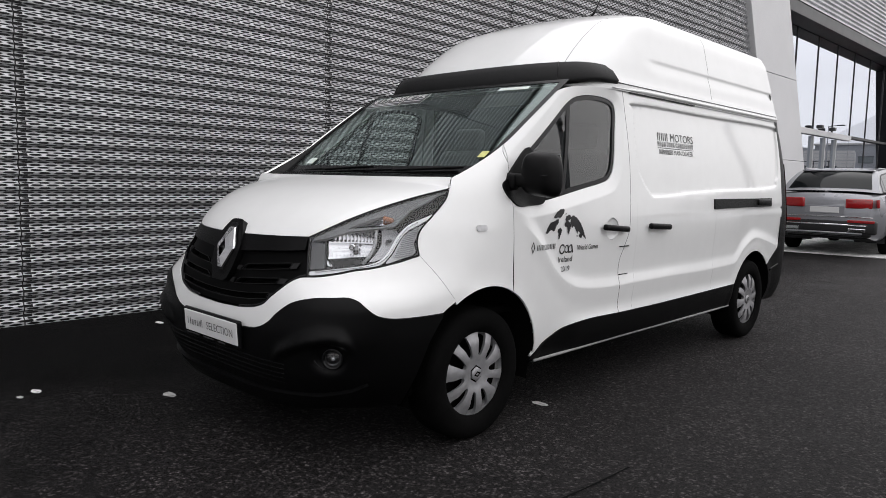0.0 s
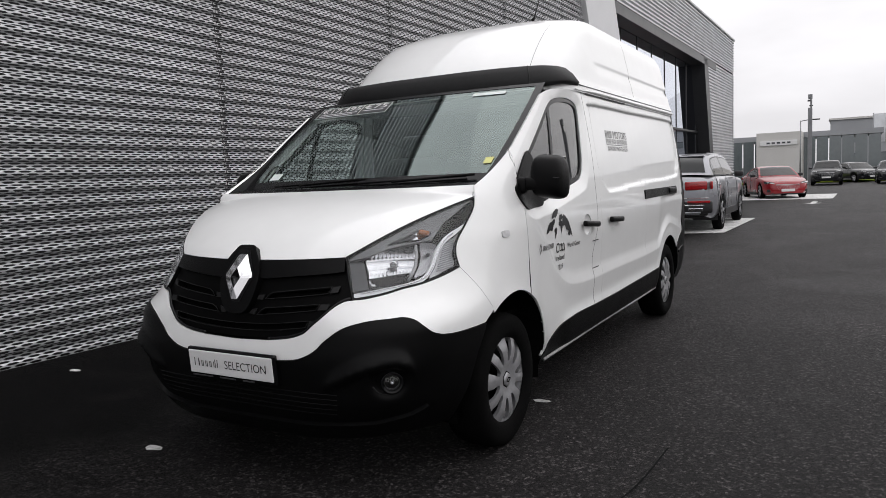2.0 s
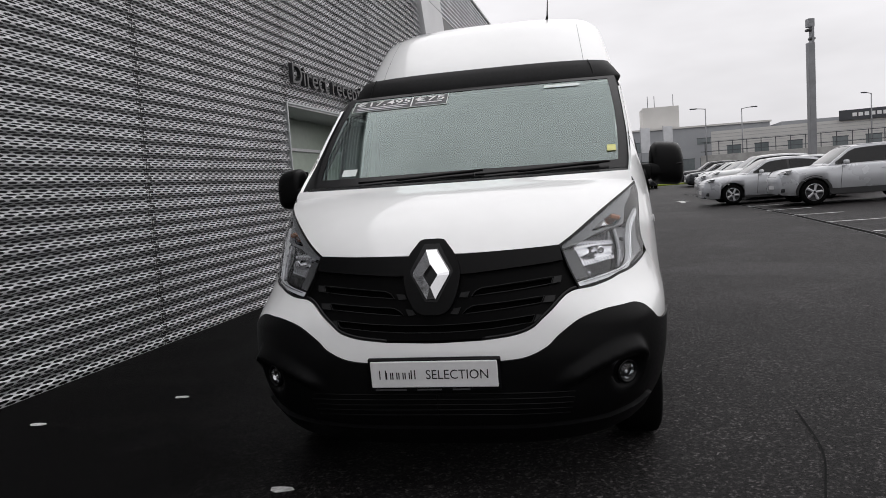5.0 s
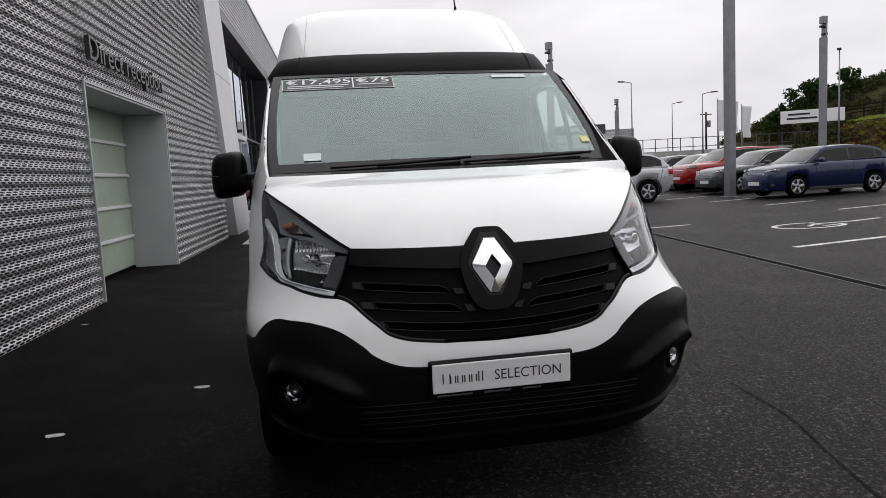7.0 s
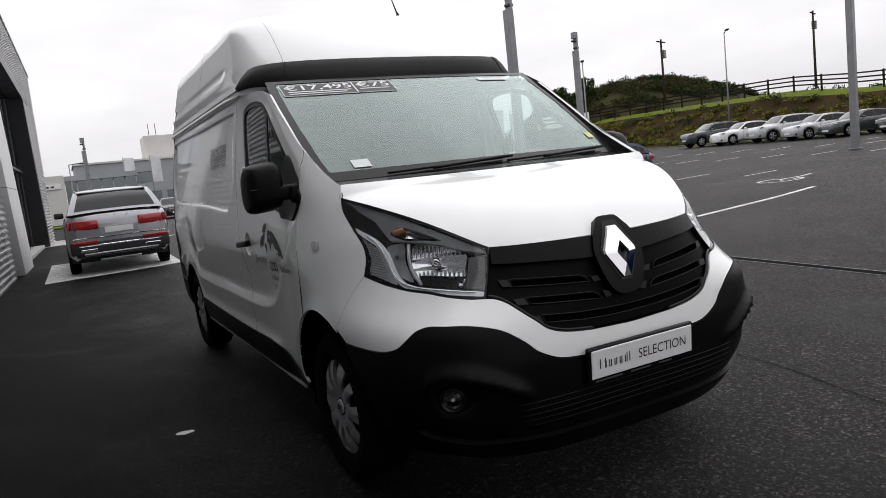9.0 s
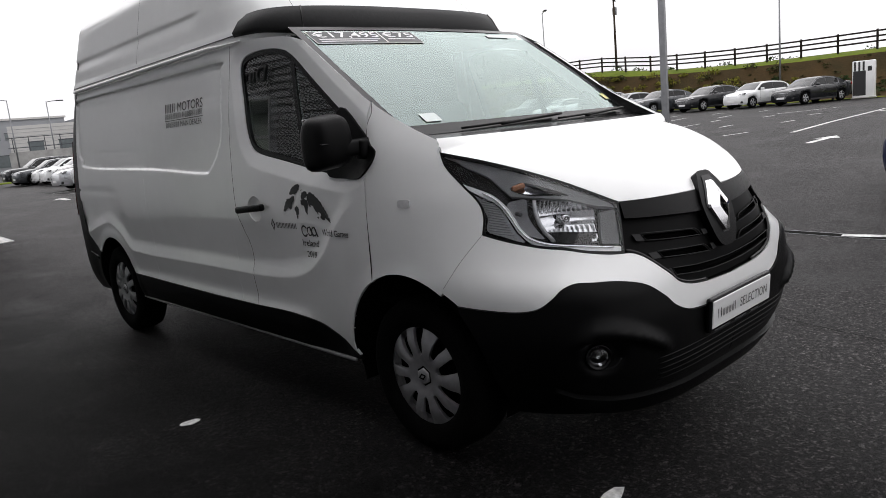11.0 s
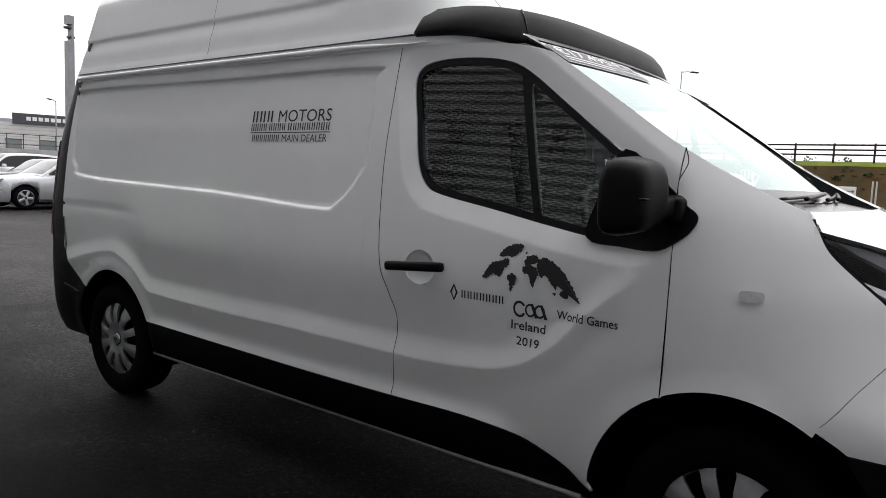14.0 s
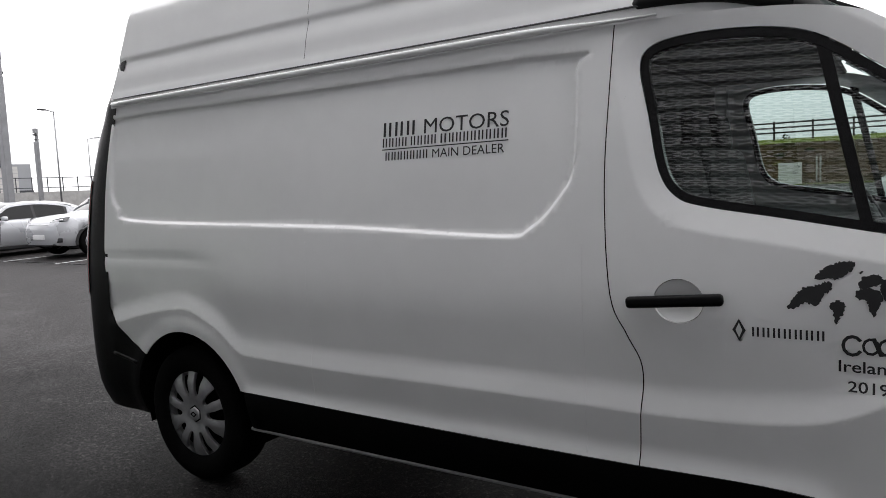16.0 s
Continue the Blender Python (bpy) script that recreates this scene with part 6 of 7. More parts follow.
for s, y_text in ((1, 1.82), (-1, 2.305)):
    host = bpy.data.objects["sliding_door_side" if s > 0 else "load_bay_side"]
    letter_bars("dealer_bar", [1, 1, 1], .054, .165, y_text, 1.603, s, host)
    V, F = fitted("MOTORS", .054, .355)
    side_decal("dealer_lettering", V, F, y_text + s * .195, 1.603, s, host, "black vinyl word")
    letter_bars("address_bar", [1, 1, 1, 1, .3, 1, 1, 1, 1, .3, 1.2, 1, 1, 1, 1, 1, 1, 1, 1], .034, .550, y_text, 1.563, s, host)
    V, F = flat_shapes([[(0, 0), (.55, 0), (.55, .004), (0, .004)]])
    side_decal("rule", V, F, y_text, 1.552, s, host)
    letter_bars("maker_bar", [1, 1, 1, 1, 1, 1, 1], .032, .205, y_text + s * .015, 1.512, s, host)
    V, F = fitted("MAIN DEALER", .032, .300)
    side_decal("dealer_line", V, F, y_text + s * .235, 1.512, s, host)
    # door
    host = [o for o in van.children if o.name.startswith("front_door")][0 if s > 0 else 1]
    for shape in CONTINENTS:
        coast = resample(spline(shape, 4, True), .014)
        coast = coast + np.random.default_rng(len(shape)).uniform(-.008, .008, coast.shape)
        V, F = flat_shapes([[(-.19 + .38 * u, .38 * v - .032) for u, v in coast]])
        side_decal("map_shape", V, F, .69, 1.018, s, host)
    ring = [[(-.018, 0), (-.010, -.012), (0, -.033), (.0, -.022), (-.009, 0), (0, .022), (0, .033)], [(.018, 0), (0, .033), (0, .022), (.009, 0), (0, -.022), (0, -.033)]]
    V, F = flat_shapes(ring)
    side_decal("diamond_mark", V, F, .69 - s * .315, .958, s, host)
    letter_bars("maker_bar", [1, 1, 1, 1, 1, 1, 1], .028, .190, .69 - s * .283, .942, s, host)
    a = np.linspace(0, 2 * math.pi, 15)[:-1]
    loops = []
    for cx, r, span in ((-.034, .026, .52), (.008, .021, .63), (.044, .021, .63)):
        for k in range(10):
            t0, t1 = .55 + k * span, .55 + (k + 1) * span
            loops.append([(cx + r * math.cos(t0), .027 + r * 1.15 * math.sin(t0)), (cx + r * math.cos(t1), .027 + r * 1.15 * math.sin(t1)), (cx + r * .68 * math.cos(t1), .027 + r * .8 * math.sin(t1)), (cx + r * .68 * math.cos(t0), .027 + r * .8 * math.sin(t0))])
    loops += [[(x, .050), (x + .010, .052), (x + .030, .004), (x + .019, .002)] for x in (.008, .044)]
    V, F = flat_shapes(loops)
    side_decal("sport_mark", V, F, .69, .908, s, host)
    for words, hgt, wid, u, z in (("World Games", .029, .222, .108, .922), ("Ireland", .031, .135, -.066, .862), ("2019", .029, .094, -.044, .808)):
        V, F = fitted(words, hgt, wid)
        side_decal("door_lettering", V, F, .69 + s * u, z, s, host, "black vinyl words")


def screen_sticker(name, x0, x1, s0, s1, mat, out=.004, n=8):
    V = []
    for t in (s0, s1):
        V += [tuple(screen(x, t) + np.array((0, -.58, .81)) * out) for x in np.linspace(x0, x1, n)]
    return obj(name, mesh_of(V, [(j, j + 1, n + j + 1, n + j) for j in range(n - 1)]), mat, ws)


screen_sticker("price_strip", -.79, -.165, .806, .944, STICKER, .0035)
screen_sticker("price_ground", -.785, -.17, .811, .939, STICKER_DARK, .0042)
for words, x0, wid, s0, hgt in (("\u20ac17,495", -.770, .362, .872, .054), ("\u20ac75", -.378, .190, .872, .054)):
    V2, F2 = fitted(words, hgt, wid)
    P = [tuple(screen(x0 + x, s0 + y / .98) + np.array((0, -.58, .81)) * .0062) for x, y in V2]
    obj("price_lettering", mesh_of(P, F2), PLATE_WHITE, ws, "white price on a dark strip", smooth=False)
for x0, x1, s0 in ((-.76, -.42, .846), (-.76, -.45, .824), (-.37, -.20, .846)):
    screen_sticker("price_bar", x0, x1, s0, s0 + .009, PLATE_WHITE, .006)
screen_sticker("price_rule", -.399, -.391, .811, .939, PLATE_WHITE, .006, 2)
screen_sticker("pale_label", .42, .63, .895, .932, STICKER, .0045)
screen_sticker("tax_label", -.685, -.600, .088, .150, STICKER, .0045)
screen_sticker("test_label", .755, .800, .150, .205, STICKER_YEL, .0045)

# ---- parked cars ----
PAINTS = {}


def car_paint(name, rgb, metal=0.0):
    if name not in PAINTS:
        PAINTS[name] = material(name + "_car_paint", rgb, 0.28, metal=metal, var=0.05, scale=1.5, coat=0.6, spec=0.3)
    return PAINTS[name]


CAR_PLASTIC = material("car_black_trim", (0.014, 0.014, 0.015), 0.5, var=0.15, scale=6)
CAR_LAMP = material("car_lamp_glass", (0.05, 0.052, 0.055), 0.10, metal=0.3, var=0.4, scale=14, coat=1.0)
CAR_INSIDE = material("car_dark_cabin", (0.02, 0.02, 0.022), 0.8, var=0.2, scale=6)
ALLOY = material("alloy_wheel", (0.5, 0.5, 0.52), 0.3, metal=0.8, var=0.1)
CAR_KINDS = {
    # length, width, height, wheelbase, front overhang, wheel radius, sill, nose height, bonnet height, belt at rear, screen foot, roof front, roof rear, rear foot, boot height
    "saloon": (4.72, 1.83, 1.42, 2.81, .86, .325, .20, .73, .93, .98, 1.30, 2.02, 3.30, 4.10, 1.06),
    "hatch": (4.00, 1.74, 1.42, 2.47, .80, .31, .20, .75, .94, 1.00, 1.05, 1.78, 3.30, 3.86, 1.02),
    "suv": (4.50, 1.86, 1.59, 2.68, .88, .355, .28, .88, 1.05, 1.11, 1.25, 1.95, 3.75, 4.34, 1.12),
    "large_suv": (5.05, 1.96, 1.70, 2.99, .96, .385, .30, .96, 1.14, 1.20, 1.42, 2.12, 4.25, 4.90, 1.18),
    "coupe": (4.18, 1.83, 1.35, 2.50, .88, .335, .18, .62, .90, .96, 1.25, 2.00, 2.75, 3.70, .98),
}


def car(kind, paint, x, y, heading, label, wheel_turn=0.0, rails=False):
    """A car whose nose points along heading (degrees, 0 = -y). Its own frame: nose at y = 0, tail at y = length."""
    L, Wd, H, WB, FO, R, sill, zn, zb, zr, sf, rf, rr, tf, zt = CAR_KINDS[kind]
    z = float(ground_z(x, y))
    top = thing("parked_" + ("suv" if "suv" in kind else "coupe" if kind == "coupe" else "car"), x, y, z, heading, label, "car", "parked cars")
    W = Wd / 2
    ax = (FO, FO + WB)

    def put(name, verts, faces, mat, parent=top, lab="", smooth=True):
        V = [(p[0], p[1] - L / 2, p[2]) for p in verts]
        bm = bmesh.new()
        bm.from_mesh(mesh_of(V, faces))
        bmesh.ops.recalc_face_normals(bm, faces=bm.faces[:])
        return part(name, bm, mat, parent, lab, smooth)

    ys = np.unique(np.round(np.concatenate([np.linspace(0, .5, 9), np.linspace(.5, L - .4, 34), np.linspace(L - .4, L, 8), [ax[0] - R - .05, ax[0] + R + .05, ax[1] - R - .05, ax[1] + R + .05], *[a + (R + .05) * np.cos(np.linspace(0, np.pi, 13)) for a in ax]]), 3))
    width = W * (1 - .30 * np.clip(1 - ys / .75, 0, 1) ** 2.2 - .22 * np.clip((ys - (L - .7)) / .7, 0, 1) ** 2.2)
    deck = pchip([0, .06, .30, sf, sf + .7, tf - .25, tf, L - .05, L], [zn - .12, zn, min(zn + .10, zb - .03), zb, zb + .04, zr, zt, zt - .03, zt - .16], ys)
    low = np.full(len(ys), sill) + .05 * np.clip(1 - ys / .3, 0, 1) + .10 * np.clip((ys - (L - .4)) / .4, 0, 1)
    cut = low.copy()
    for a in ax:
        d = np.abs(ys - a)
        cut = np.where(d < R + .05, np.maximum(cut, R + np.sqrt(np.maximum((R + .05) ** 2 - d ** 2, 0)) * .98), cut)
    rows = []
    for y_, w, d, lo in zip(ys, width, deck, cut):
        crown = .03 if y_ < sf or y_ > tf else 0
        mid = max(lo + .02, min(.62 * d + .05, d - .16))
        rows.append([(w * .86, y_, lo), (w * .965, y_, max(lo + .01, min(lo + .10, mid - .01))), (w, y_, mid), (w * .985, y_, d - .10), (w * .955, y_, d - .035), (w * .90, y_, d), (w * .5, y_, d + crown), (0, y_, d + crown * 1.3)])
    P = np.array(rows)
    n, m = P.shape[:2]
    V = np.concatenate([P.reshape(-1, 3), (P * (-1, 1, 1)).reshape(-1, 3)])
    F = []
    for i in range(n - 1):
        for j in range(m - 1):
            F.append((i * m + j, i * m + j + 1, (i + 1) * m + j + 1, (i + 1) * m + j))
    F += [tuple(a + n * m for a in f) for f in F]
    for i in (0, n - 1):
        for j in range(m - 1):
            F.append((i * m + j, i * m + j + 1, n * m + i * m + j + 1, n * m + i * m + j))
    put("body", V, F, paint)
    # cabin: one curved roofline from the screen's foot to the tail; screens, roof skin and sides follow it
    boot = kind in ("saloon", "coupe")

    def quad_grid(a, b, c, d, bulge, nu=6, nv=6):
        a, b, c, d = map(np.array, (a, b, c, d))
        V = []
        for v in np.linspace(0, 1, nv):
            for u in np.linspace(0, 1, nu):
                p = (a * (1 - u) + b * u) * (1 - v) + (d * (1 - u) + c * u) * v
                V.append(p + np.array(bulge) * 4 * u * (1 - u))
        return V, [(i * nu + j, i * nu + j + 1, (i + 1) * nu + j + 1, (i + 1) * nu + j) for i in range(nv - 1) for j in range(nu - 1)]

    wb, wr = W * .90, W * .70
    rear_z = zr + .02
    line_q = [sf, sf + .5 * (rf - sf), rf, (rf + rr) / 2, rr, (rr + tf) / 2, tf]
    line_z = [zb + .005, zb + .55 * (H - .05 - zb), H - .045, H, H - .055, H - .055 - (.40 if boot else .32) * (H - .055 - (zt if boot else rear_z)), max(zt, rear_z) if boot else rear_z]

    def roofline(q):
        return pchip(line_q, line_z, np.asarray(q, float))

    def belt(q):
        return np.interp(q, [sf, tf], [zb + .005, rear_z])

    def across(z, q):
        return wb + (wr - wb) * np.clip((z - belt(q)) / (H - belt(q)), 0, 1) ** 1.15

    def sheet(name, q0, q1, f0, f1, mat, lift=0.0, nq=9, nf=9, lab=""):
        V = []
        for q in np.linspace(q0, q1, nq):
            h = float(roofline(q))
            e = float(across(h, q)) if q < tf - .01 else wb
            for f in np.linspace(f0, f1, nf):
                V.append((f * e, q - .07 * (1 - f * f) * (q < rf) * (rf - q) / (rf - sf) + lift * .3 * (1 if q > rr else -1 if q < rf else 0), h + .030 * (1 - abs(f) ** 3) + lift))
        return put(name, V, [(a * nf + b, a * nf + b + 1, (a + 1) * nf + b + 1, (a + 1) * nf + b) for a in range(nq - 1) for b in range(nf - 1)], mat, lab=lab)

    sheet("roof", sf, tf, -1, 1, paint, 0, 30, 13)
    sheet("windscreen", sf + .06, rf - .03, -.91, .91, TINTED, .006)
    sheet("rear_window", rr + .06, tf - .05, -.86, .86, TINTED, .006)
    b0, b1 = sf + .28, tf - (.62 if boot else .30)
    c = (b0 + b1) / 2 + .05
    for s in (1, -1):
        def band(name, q0, q1, z_low, z_high, mat, out, nq=14, nz=5):
            """A panel of the cabin's side between two heights given along it."""
            V = []
            for q in np.linspace(q0, q1, nq):
                lo = float(z_low(q))
                hi = max(float(z_high(q)), lo + .004)
                for z_ in np.linspace(lo, hi, nz):
                    V.append((s * (float(across(z_, q)) + out), q, z_))
            return put(name, V, [(a * nz + b, a * nz + b + 1, (a + 1) * nz + b + 1, (a + 1) * nz + b) for a in range(nq - 1) for b in range(nz - 1)], mat)
        band("cabin_side", sf + .01, tf - .01, belt, roofline, paint, 0.0, 26, 7)
        rise = [q for q in np.linspace(sf, tf, 80) if float(roofline(q) - belt(q)) > .15]
        w0, w1 = rise[0], min(rise[-1], b1)
        band("window_surround", w0 - .04, w1 + .03, lambda q: belt(q) + .012, lambda q: roofline(q) - .060, CAR_PLASTIC, .004, 24)
        for p0, p1 in ((w0 + .03, c - .035), (c + .035, w1 - (.22 if not boot else .04))) + (((w1 - .18, w1),) if not boot else ()):
            band("side_window", p0, p1, lambda q: belt(q) + .035, lambda q: roofline(q) - .082, TINTED, .008, 12)
        qs = np.linspace(w0 - .05, w1 + .04, 16)
        trim = [(s * (float(across(belt(q), q)) + .007), q - L / 2, float(belt(q)) + .014) for q in qs]
        if boot or kind == "suv":
            trim += [(s * (float(across(roofline(q) - .058, q)) + .006), q - L / 2, float(roofline(q)) - .058) for q in qs[::-1]]
        obj("belt_trim", tube(trim, .008, 5), ALLOY if kind in ("saloon", "suv") else CAR_PLASTIC, top)
        bm = rbox((.20, .12, .13), (s * (W + .06), sf + .42 - L / 2, zb + .08), .035, 2)
        part("door_mirror", bm, CAR_PLASTIC if kind in ("large_suv", "coupe") else paint, top, "", True)
        # lamps
        V, F = quad_grid((s * W * .52, .035, zn - .04), (s * W * .93, .26, zn + .02), (s * W * .94, .34, zn + .12), (s * W * .55, .10, zn + .06), (s * .02, -.03, .01))
        head = put("headlamp", V, F, CAR_LAMP)
        eye = [np.array(((s * W * .56, .055, zn + .005), (s * W * .70, .115, zn + .035), (s * W * .86, .215, zn + .060))[i_]) + (s * .012, -.035 - L / 2, .004) for i_ in range(3)]
        obj("running_light", tube(eye, .012, 6), LAMP_LIGHT, head)
        for k_ in (.64, .80):
            obj("lamp_bowl", lathe([(.045, -.01), (.040, .0), (.015, -.012), (.001, -.014)], 14, (s * W * k_, np.interp(k_, [.55, .93], [.055, .255]) - .012 - L / 2, zn + np.interp(k_, [.55, .93], [-.012, .055])), (90, 0, s * 25)), ALLOY, head)
        tw = .30 if "suv" in kind else .24
        wide = W * (.46 if "suv" in kind else .36)
        bm = rbox((wide, .08, tw * .62), (s * W * .60, L / 2 - .020, zt - .08 - tw * .3), .03, 3, (0, 0, s * -7))
        lamp_ = part("tail_lamp", bm, RED_LENS, top, "", True)
        part("lamp_side", rbox((.05, .24, tw * .55), (s * W * .875, L / 2 - .17, zt - .08 - tw * .28), .02, 2, (0, 0, s * -24)), RED_LENS, lamp_, "", True)
        deep = .17 if "suv" in kind else .09
        bm = rbox((.03, WB - 2 * R - .12, deep), (s * (W * .962), (ax[0] + ax[1]) / 2 - L / 2, sill + deep / 2 - .01), .010, 1)
        part("sill", bm, CAR_PLASTIC, top)
        for q in (sf + .32, (b0 + b1) / 2 + .07, b1 - .05):
            zz = np.linspace(sill + .12, float(np.interp(q, ys, deck)) - .03, 9)
            ww = np.interp(q, ys, width)
            dk = float(np.interp(q, ys, deck))
            md = min(.62 * dk + .05, dk - .16)
            xs_ = np.interp(zz, [sill, sill + .10, md, dk - .10, dk - .035], [ww * .86, ww * .965, ww, ww * .985, ww * .955])
            lean_ = .10 * np.clip((zz - md) / .4, -.3, 1) * (1 if q > b0 + .5 else .4)
            obj("door_gap", tube([(s * (x_ + .0005), q - L / 2 + l_, z_) for x_, l_, z_ in zip(xs_, lean_, zz)], .006, 4), CAR_INSIDE, top)
        for q in ((b0 + b1) / 2 - .12, b1 - .22):
            part("door_handle", rbox((.03, .20, .028), (s * W * .995, q - L / 2, zb - .12), .010, 2), paint, top, "", True)
        if rails:
            part("roof_rail", rbox((.03, rr - rf - .2, .03), (s * (wr - .02), (rf + rr) / 2 - L / 2, H + .0), .012, 2), ALLOY, top)
        for a in ax:
            rot = (0, 90 * s, 0)
            at_w = (s * (W - .11), a - L / 2, R)
            w = obj("wheel", lathe([(R * .62, -.10), (R * .8, -.11), (R * .96, -.09), (R, -.05), (R, .05), (R * .96, .09), (R * .8, .105), (R * .64, .09)], 28, at_w, rot), RUBBER, top)
            M = pose(*at_w, *rot)
            obj("wheel_disc", lathe([(R * .66, .085), (R * .63, .098), (R * .58, .09), (R * .55, .05), (.001, .045)], 28, at_w, rot), CAR_INSIDE, w)
            for i in range(5):
                t = 2 * math.pi * i / 5 + wheel_turn
                V = []
                for r_, hw in ((.03, .035), (R * .35, .030), (R * .62, .045)):
                    for o, h in ((-1, .085), (0, .098), (1, .085)):
                        V.append(M @ Vector((r_ * math.cos(t) - o * hw * math.sin(t), r_ * math.sin(t) + o * hw * math.cos(t), h)))
                obj("spoke", mesh_of(V, [(j * 3 + k, j * 3 + k + 1, (j + 1) * 3 + k + 1, (j + 1) * 3 + k) for j in range(2) for k in range(2)]), ALLOY, w)
            obj("wheel_rim", lathe([(R * .60, .092), (R * .645, .100), (R * .665, .092)], 28, at_w, rot), ALLOY, w)
            V, F = [], []
            for xx in (W * .94, W * .40):
                V += [(s * xx, a + (R + .052) * math.cos(t), R + (R + .052) * math.sin(t) * .98) for t in np.linspace(-.35, np.pi + .35, 17)]
            put("arch_liner", V, [(j, j + 1, 18 + j, 17 + j) for j in range(16)], CAR_INSIDE)
            if "suv" in kind:
                ts = np.linspace(-.12, np.pi + .12, 19)
                V, F = [], []
                for rr_ in (R + .045, R + .115):
                    for t in ts:
                        yq, zq = a + rr_ * math.cos(t), max(sill, R + rr_ * math.sin(t) * .98)
                        wq = float(np.interp(yq, ys, width))
                        V.append((s * (wq * (.985 if zq > .4 else .965) + .012), yq, zq))
                put("arch_trim", V, [(j, j + 1, 20 + j, 19 + j) for j in range(18)], CAR_PLASTIC)
    part("floor", rbox((Wd * .78, L - .7, .12), (0, 0, sill + .06), .02, 1), CAR_INSIDE, top)
    gh = zn - sill - .10
    shape = [(-.24 * Wd, gh * .94), (.24 * Wd, gh * .94), (.27 * Wd, gh * .62), (.17 * Wd, .0), (-.17 * Wd, .0), (-.27 * Wd, gh * .62)]
    V = [(px, .012 - L / 2 + .05 * (px / W) ** 2, sill + .13 + pz * .88) for px, pz in shape]
    V += [(px * .9, p[1] + .06, p[2]) for p, (px, _) in zip(V, shape)]
    g = obj("grille", mesh_of(V, [(5, 4, 3, 2, 1, 0)] + [(i_, (i_ + 1) % 6, 6 + (i_ + 1) % 6, 6 + i_) for i_ in range(6)]), CAR_PLASTIC, top, "", False)
    obj("grille_frame", tube([(p[0] * 1.01, p[1] - .004, p[2]) for p in V[:6]], .012, 6, True), ALLOY, g)
    for k in range(5):
        u = .18 + .155 * k
        part("grille_bar", rbox((Wd * (.34 + .17 * min(u / .62, 1) - .04 * max(0, u - .62)), .010, .010), (0, .004 - L / 2, sill + .13 + gh * .88 * u), .003, 1), ALLOY, g)
    for s in (1, -1):
        part("side_intake", rbox((Wd * .16, .04, .11), (s * Wd * .355, .085 - L / 2, sill + .16), .02, 2, (0, 0, s * 22)), CAR_PLASTIC, top, "", True)
    part("front_lip", rbox((Wd * .66, .10, .06), (0, .06 - L / 2, sill + .05), .02, 2), CAR_PLASTIC, top, "", True)
    part("rear_valance", rbox((Wd * .84, .12, .20), (0, L / 2 - .06, sill + .17), .04, 2), CAR_PLASTIC, top, "", True)
    part("number_plate", rbox((.52, .012, .11), (0, -.012 - L / 2, sill + (zn - sill) * .40), .003, 1), PLATE_WHITE, top)
    part("rear_plate", rbox((.52, .012, .11), (0, L / 2 + .008, zt - .30), .003, 1), PLATE_WHITE, top)
    if kind == "large_suv":
        part("rear_apron", rbox((Wd * .93, .14, .26), (0, L / 2 - .06, sill + .26), .04, 3), CAR_PLASTIC, top, "", True)
        for s in (1, -1):
            part("rear_reflector", rbox((.46, .03, .055), (s * Wd * .33, L / 2 + .012, sill + .37), .012, 2), RED_LENS, top)
            part("exhaust_trim", rbox((.30, .03, .075), (s * Wd * .30, L / 2 + .014, sill + .20), .012, 2), CHROME, top)
        part("boot_line", rbox((Wd * .86, .012, .014), (0, L / 2 + .004, sill + .45), .003, 1), CHROME, top)
    if "suv" in kind:
        part("rear_plate_well", rbox((.70, .010, .16), (0, L / 2 + .002, zt - .30), .01, 1), paint, top)
        part("tail_bar", rbox((Wd * .78, .03, .025), (0, L / 2 + .01, sill + .30), .008, 1), CHROME, top)
        part("diffuser_bar", rbox((Wd * .70, .03, .03), (0, L / 2 + .012, sill + .14), .008, 1), ALLOY, top)
        part("roof_spoiler", rbox((wr * 1.9, .20, .03), (0, rr + .06 - L / 2, H - .05), .012, 1), paint, top)
    return top


silver = car_paint("silver", (.49, .50, .52), .3)
silver_d = car_paint("dark_silver", (.33, .335, .36), .4)
grey_d = car_paint("dark_grey", (.06, .065, .07), .4)
black = car_paint("black", (.010, .011, .013))
white = car_paint("white", (.72, .73, .73))
red = car_paint("red", (.26, .004, .010))
blue = car_paint("dark_blue", (.006, .011, .055), .1)
# heading: 0 = nose to -y, -90 = nose to -x, 180 = nose to +y
car("large_suv", silver_d, -.97, 14.98, 180, "silver large estate suv on a white display pad", rails=True)
car("coupe", red, -.45, 31.3, 20, "red coupe parked on a white pad", .3)
car("suv", silver, 8.25, 18.45, -90, "silver compact suv parked nose out", .4, rails=True)
car("saloon", silver, 6.85, 21.5, -90, "silver saloon parked in a row", .2)
car("saloon", white, 8.4, 24.0, -90, "white saloon parked in a row", .7)
car("hatch", grey_d, 8.4, 26.6, -90, "grey hatchback parked in a row")
car("suv", white, 8.3, 29.4, -90, "white suv parked in a row")
car("saloon", silver, 8.3, 32.2, -90, "silver saloon parked in a row")
car("hatch", blue, 13.85, 15.45, -90, "dark blue hatchback parked in a bay", .5)
car("saloon", grey_d, 14.75, 19.1, -90, "dark grey saloon parked beside a lighting column", .1)
car("suv", red, 15.1, 21.9, -90, "red suv parked in a row", .9)
car("saloon", white, 15.4, 24.4, -90, "white saloon parked in a row")
car("saloon", grey_d, 15.4, 27.2, -90, "grey saloon parked in a row")
car("suv", black, 1.2, 51.0, 0, "dark suv parked facing the building", .3)
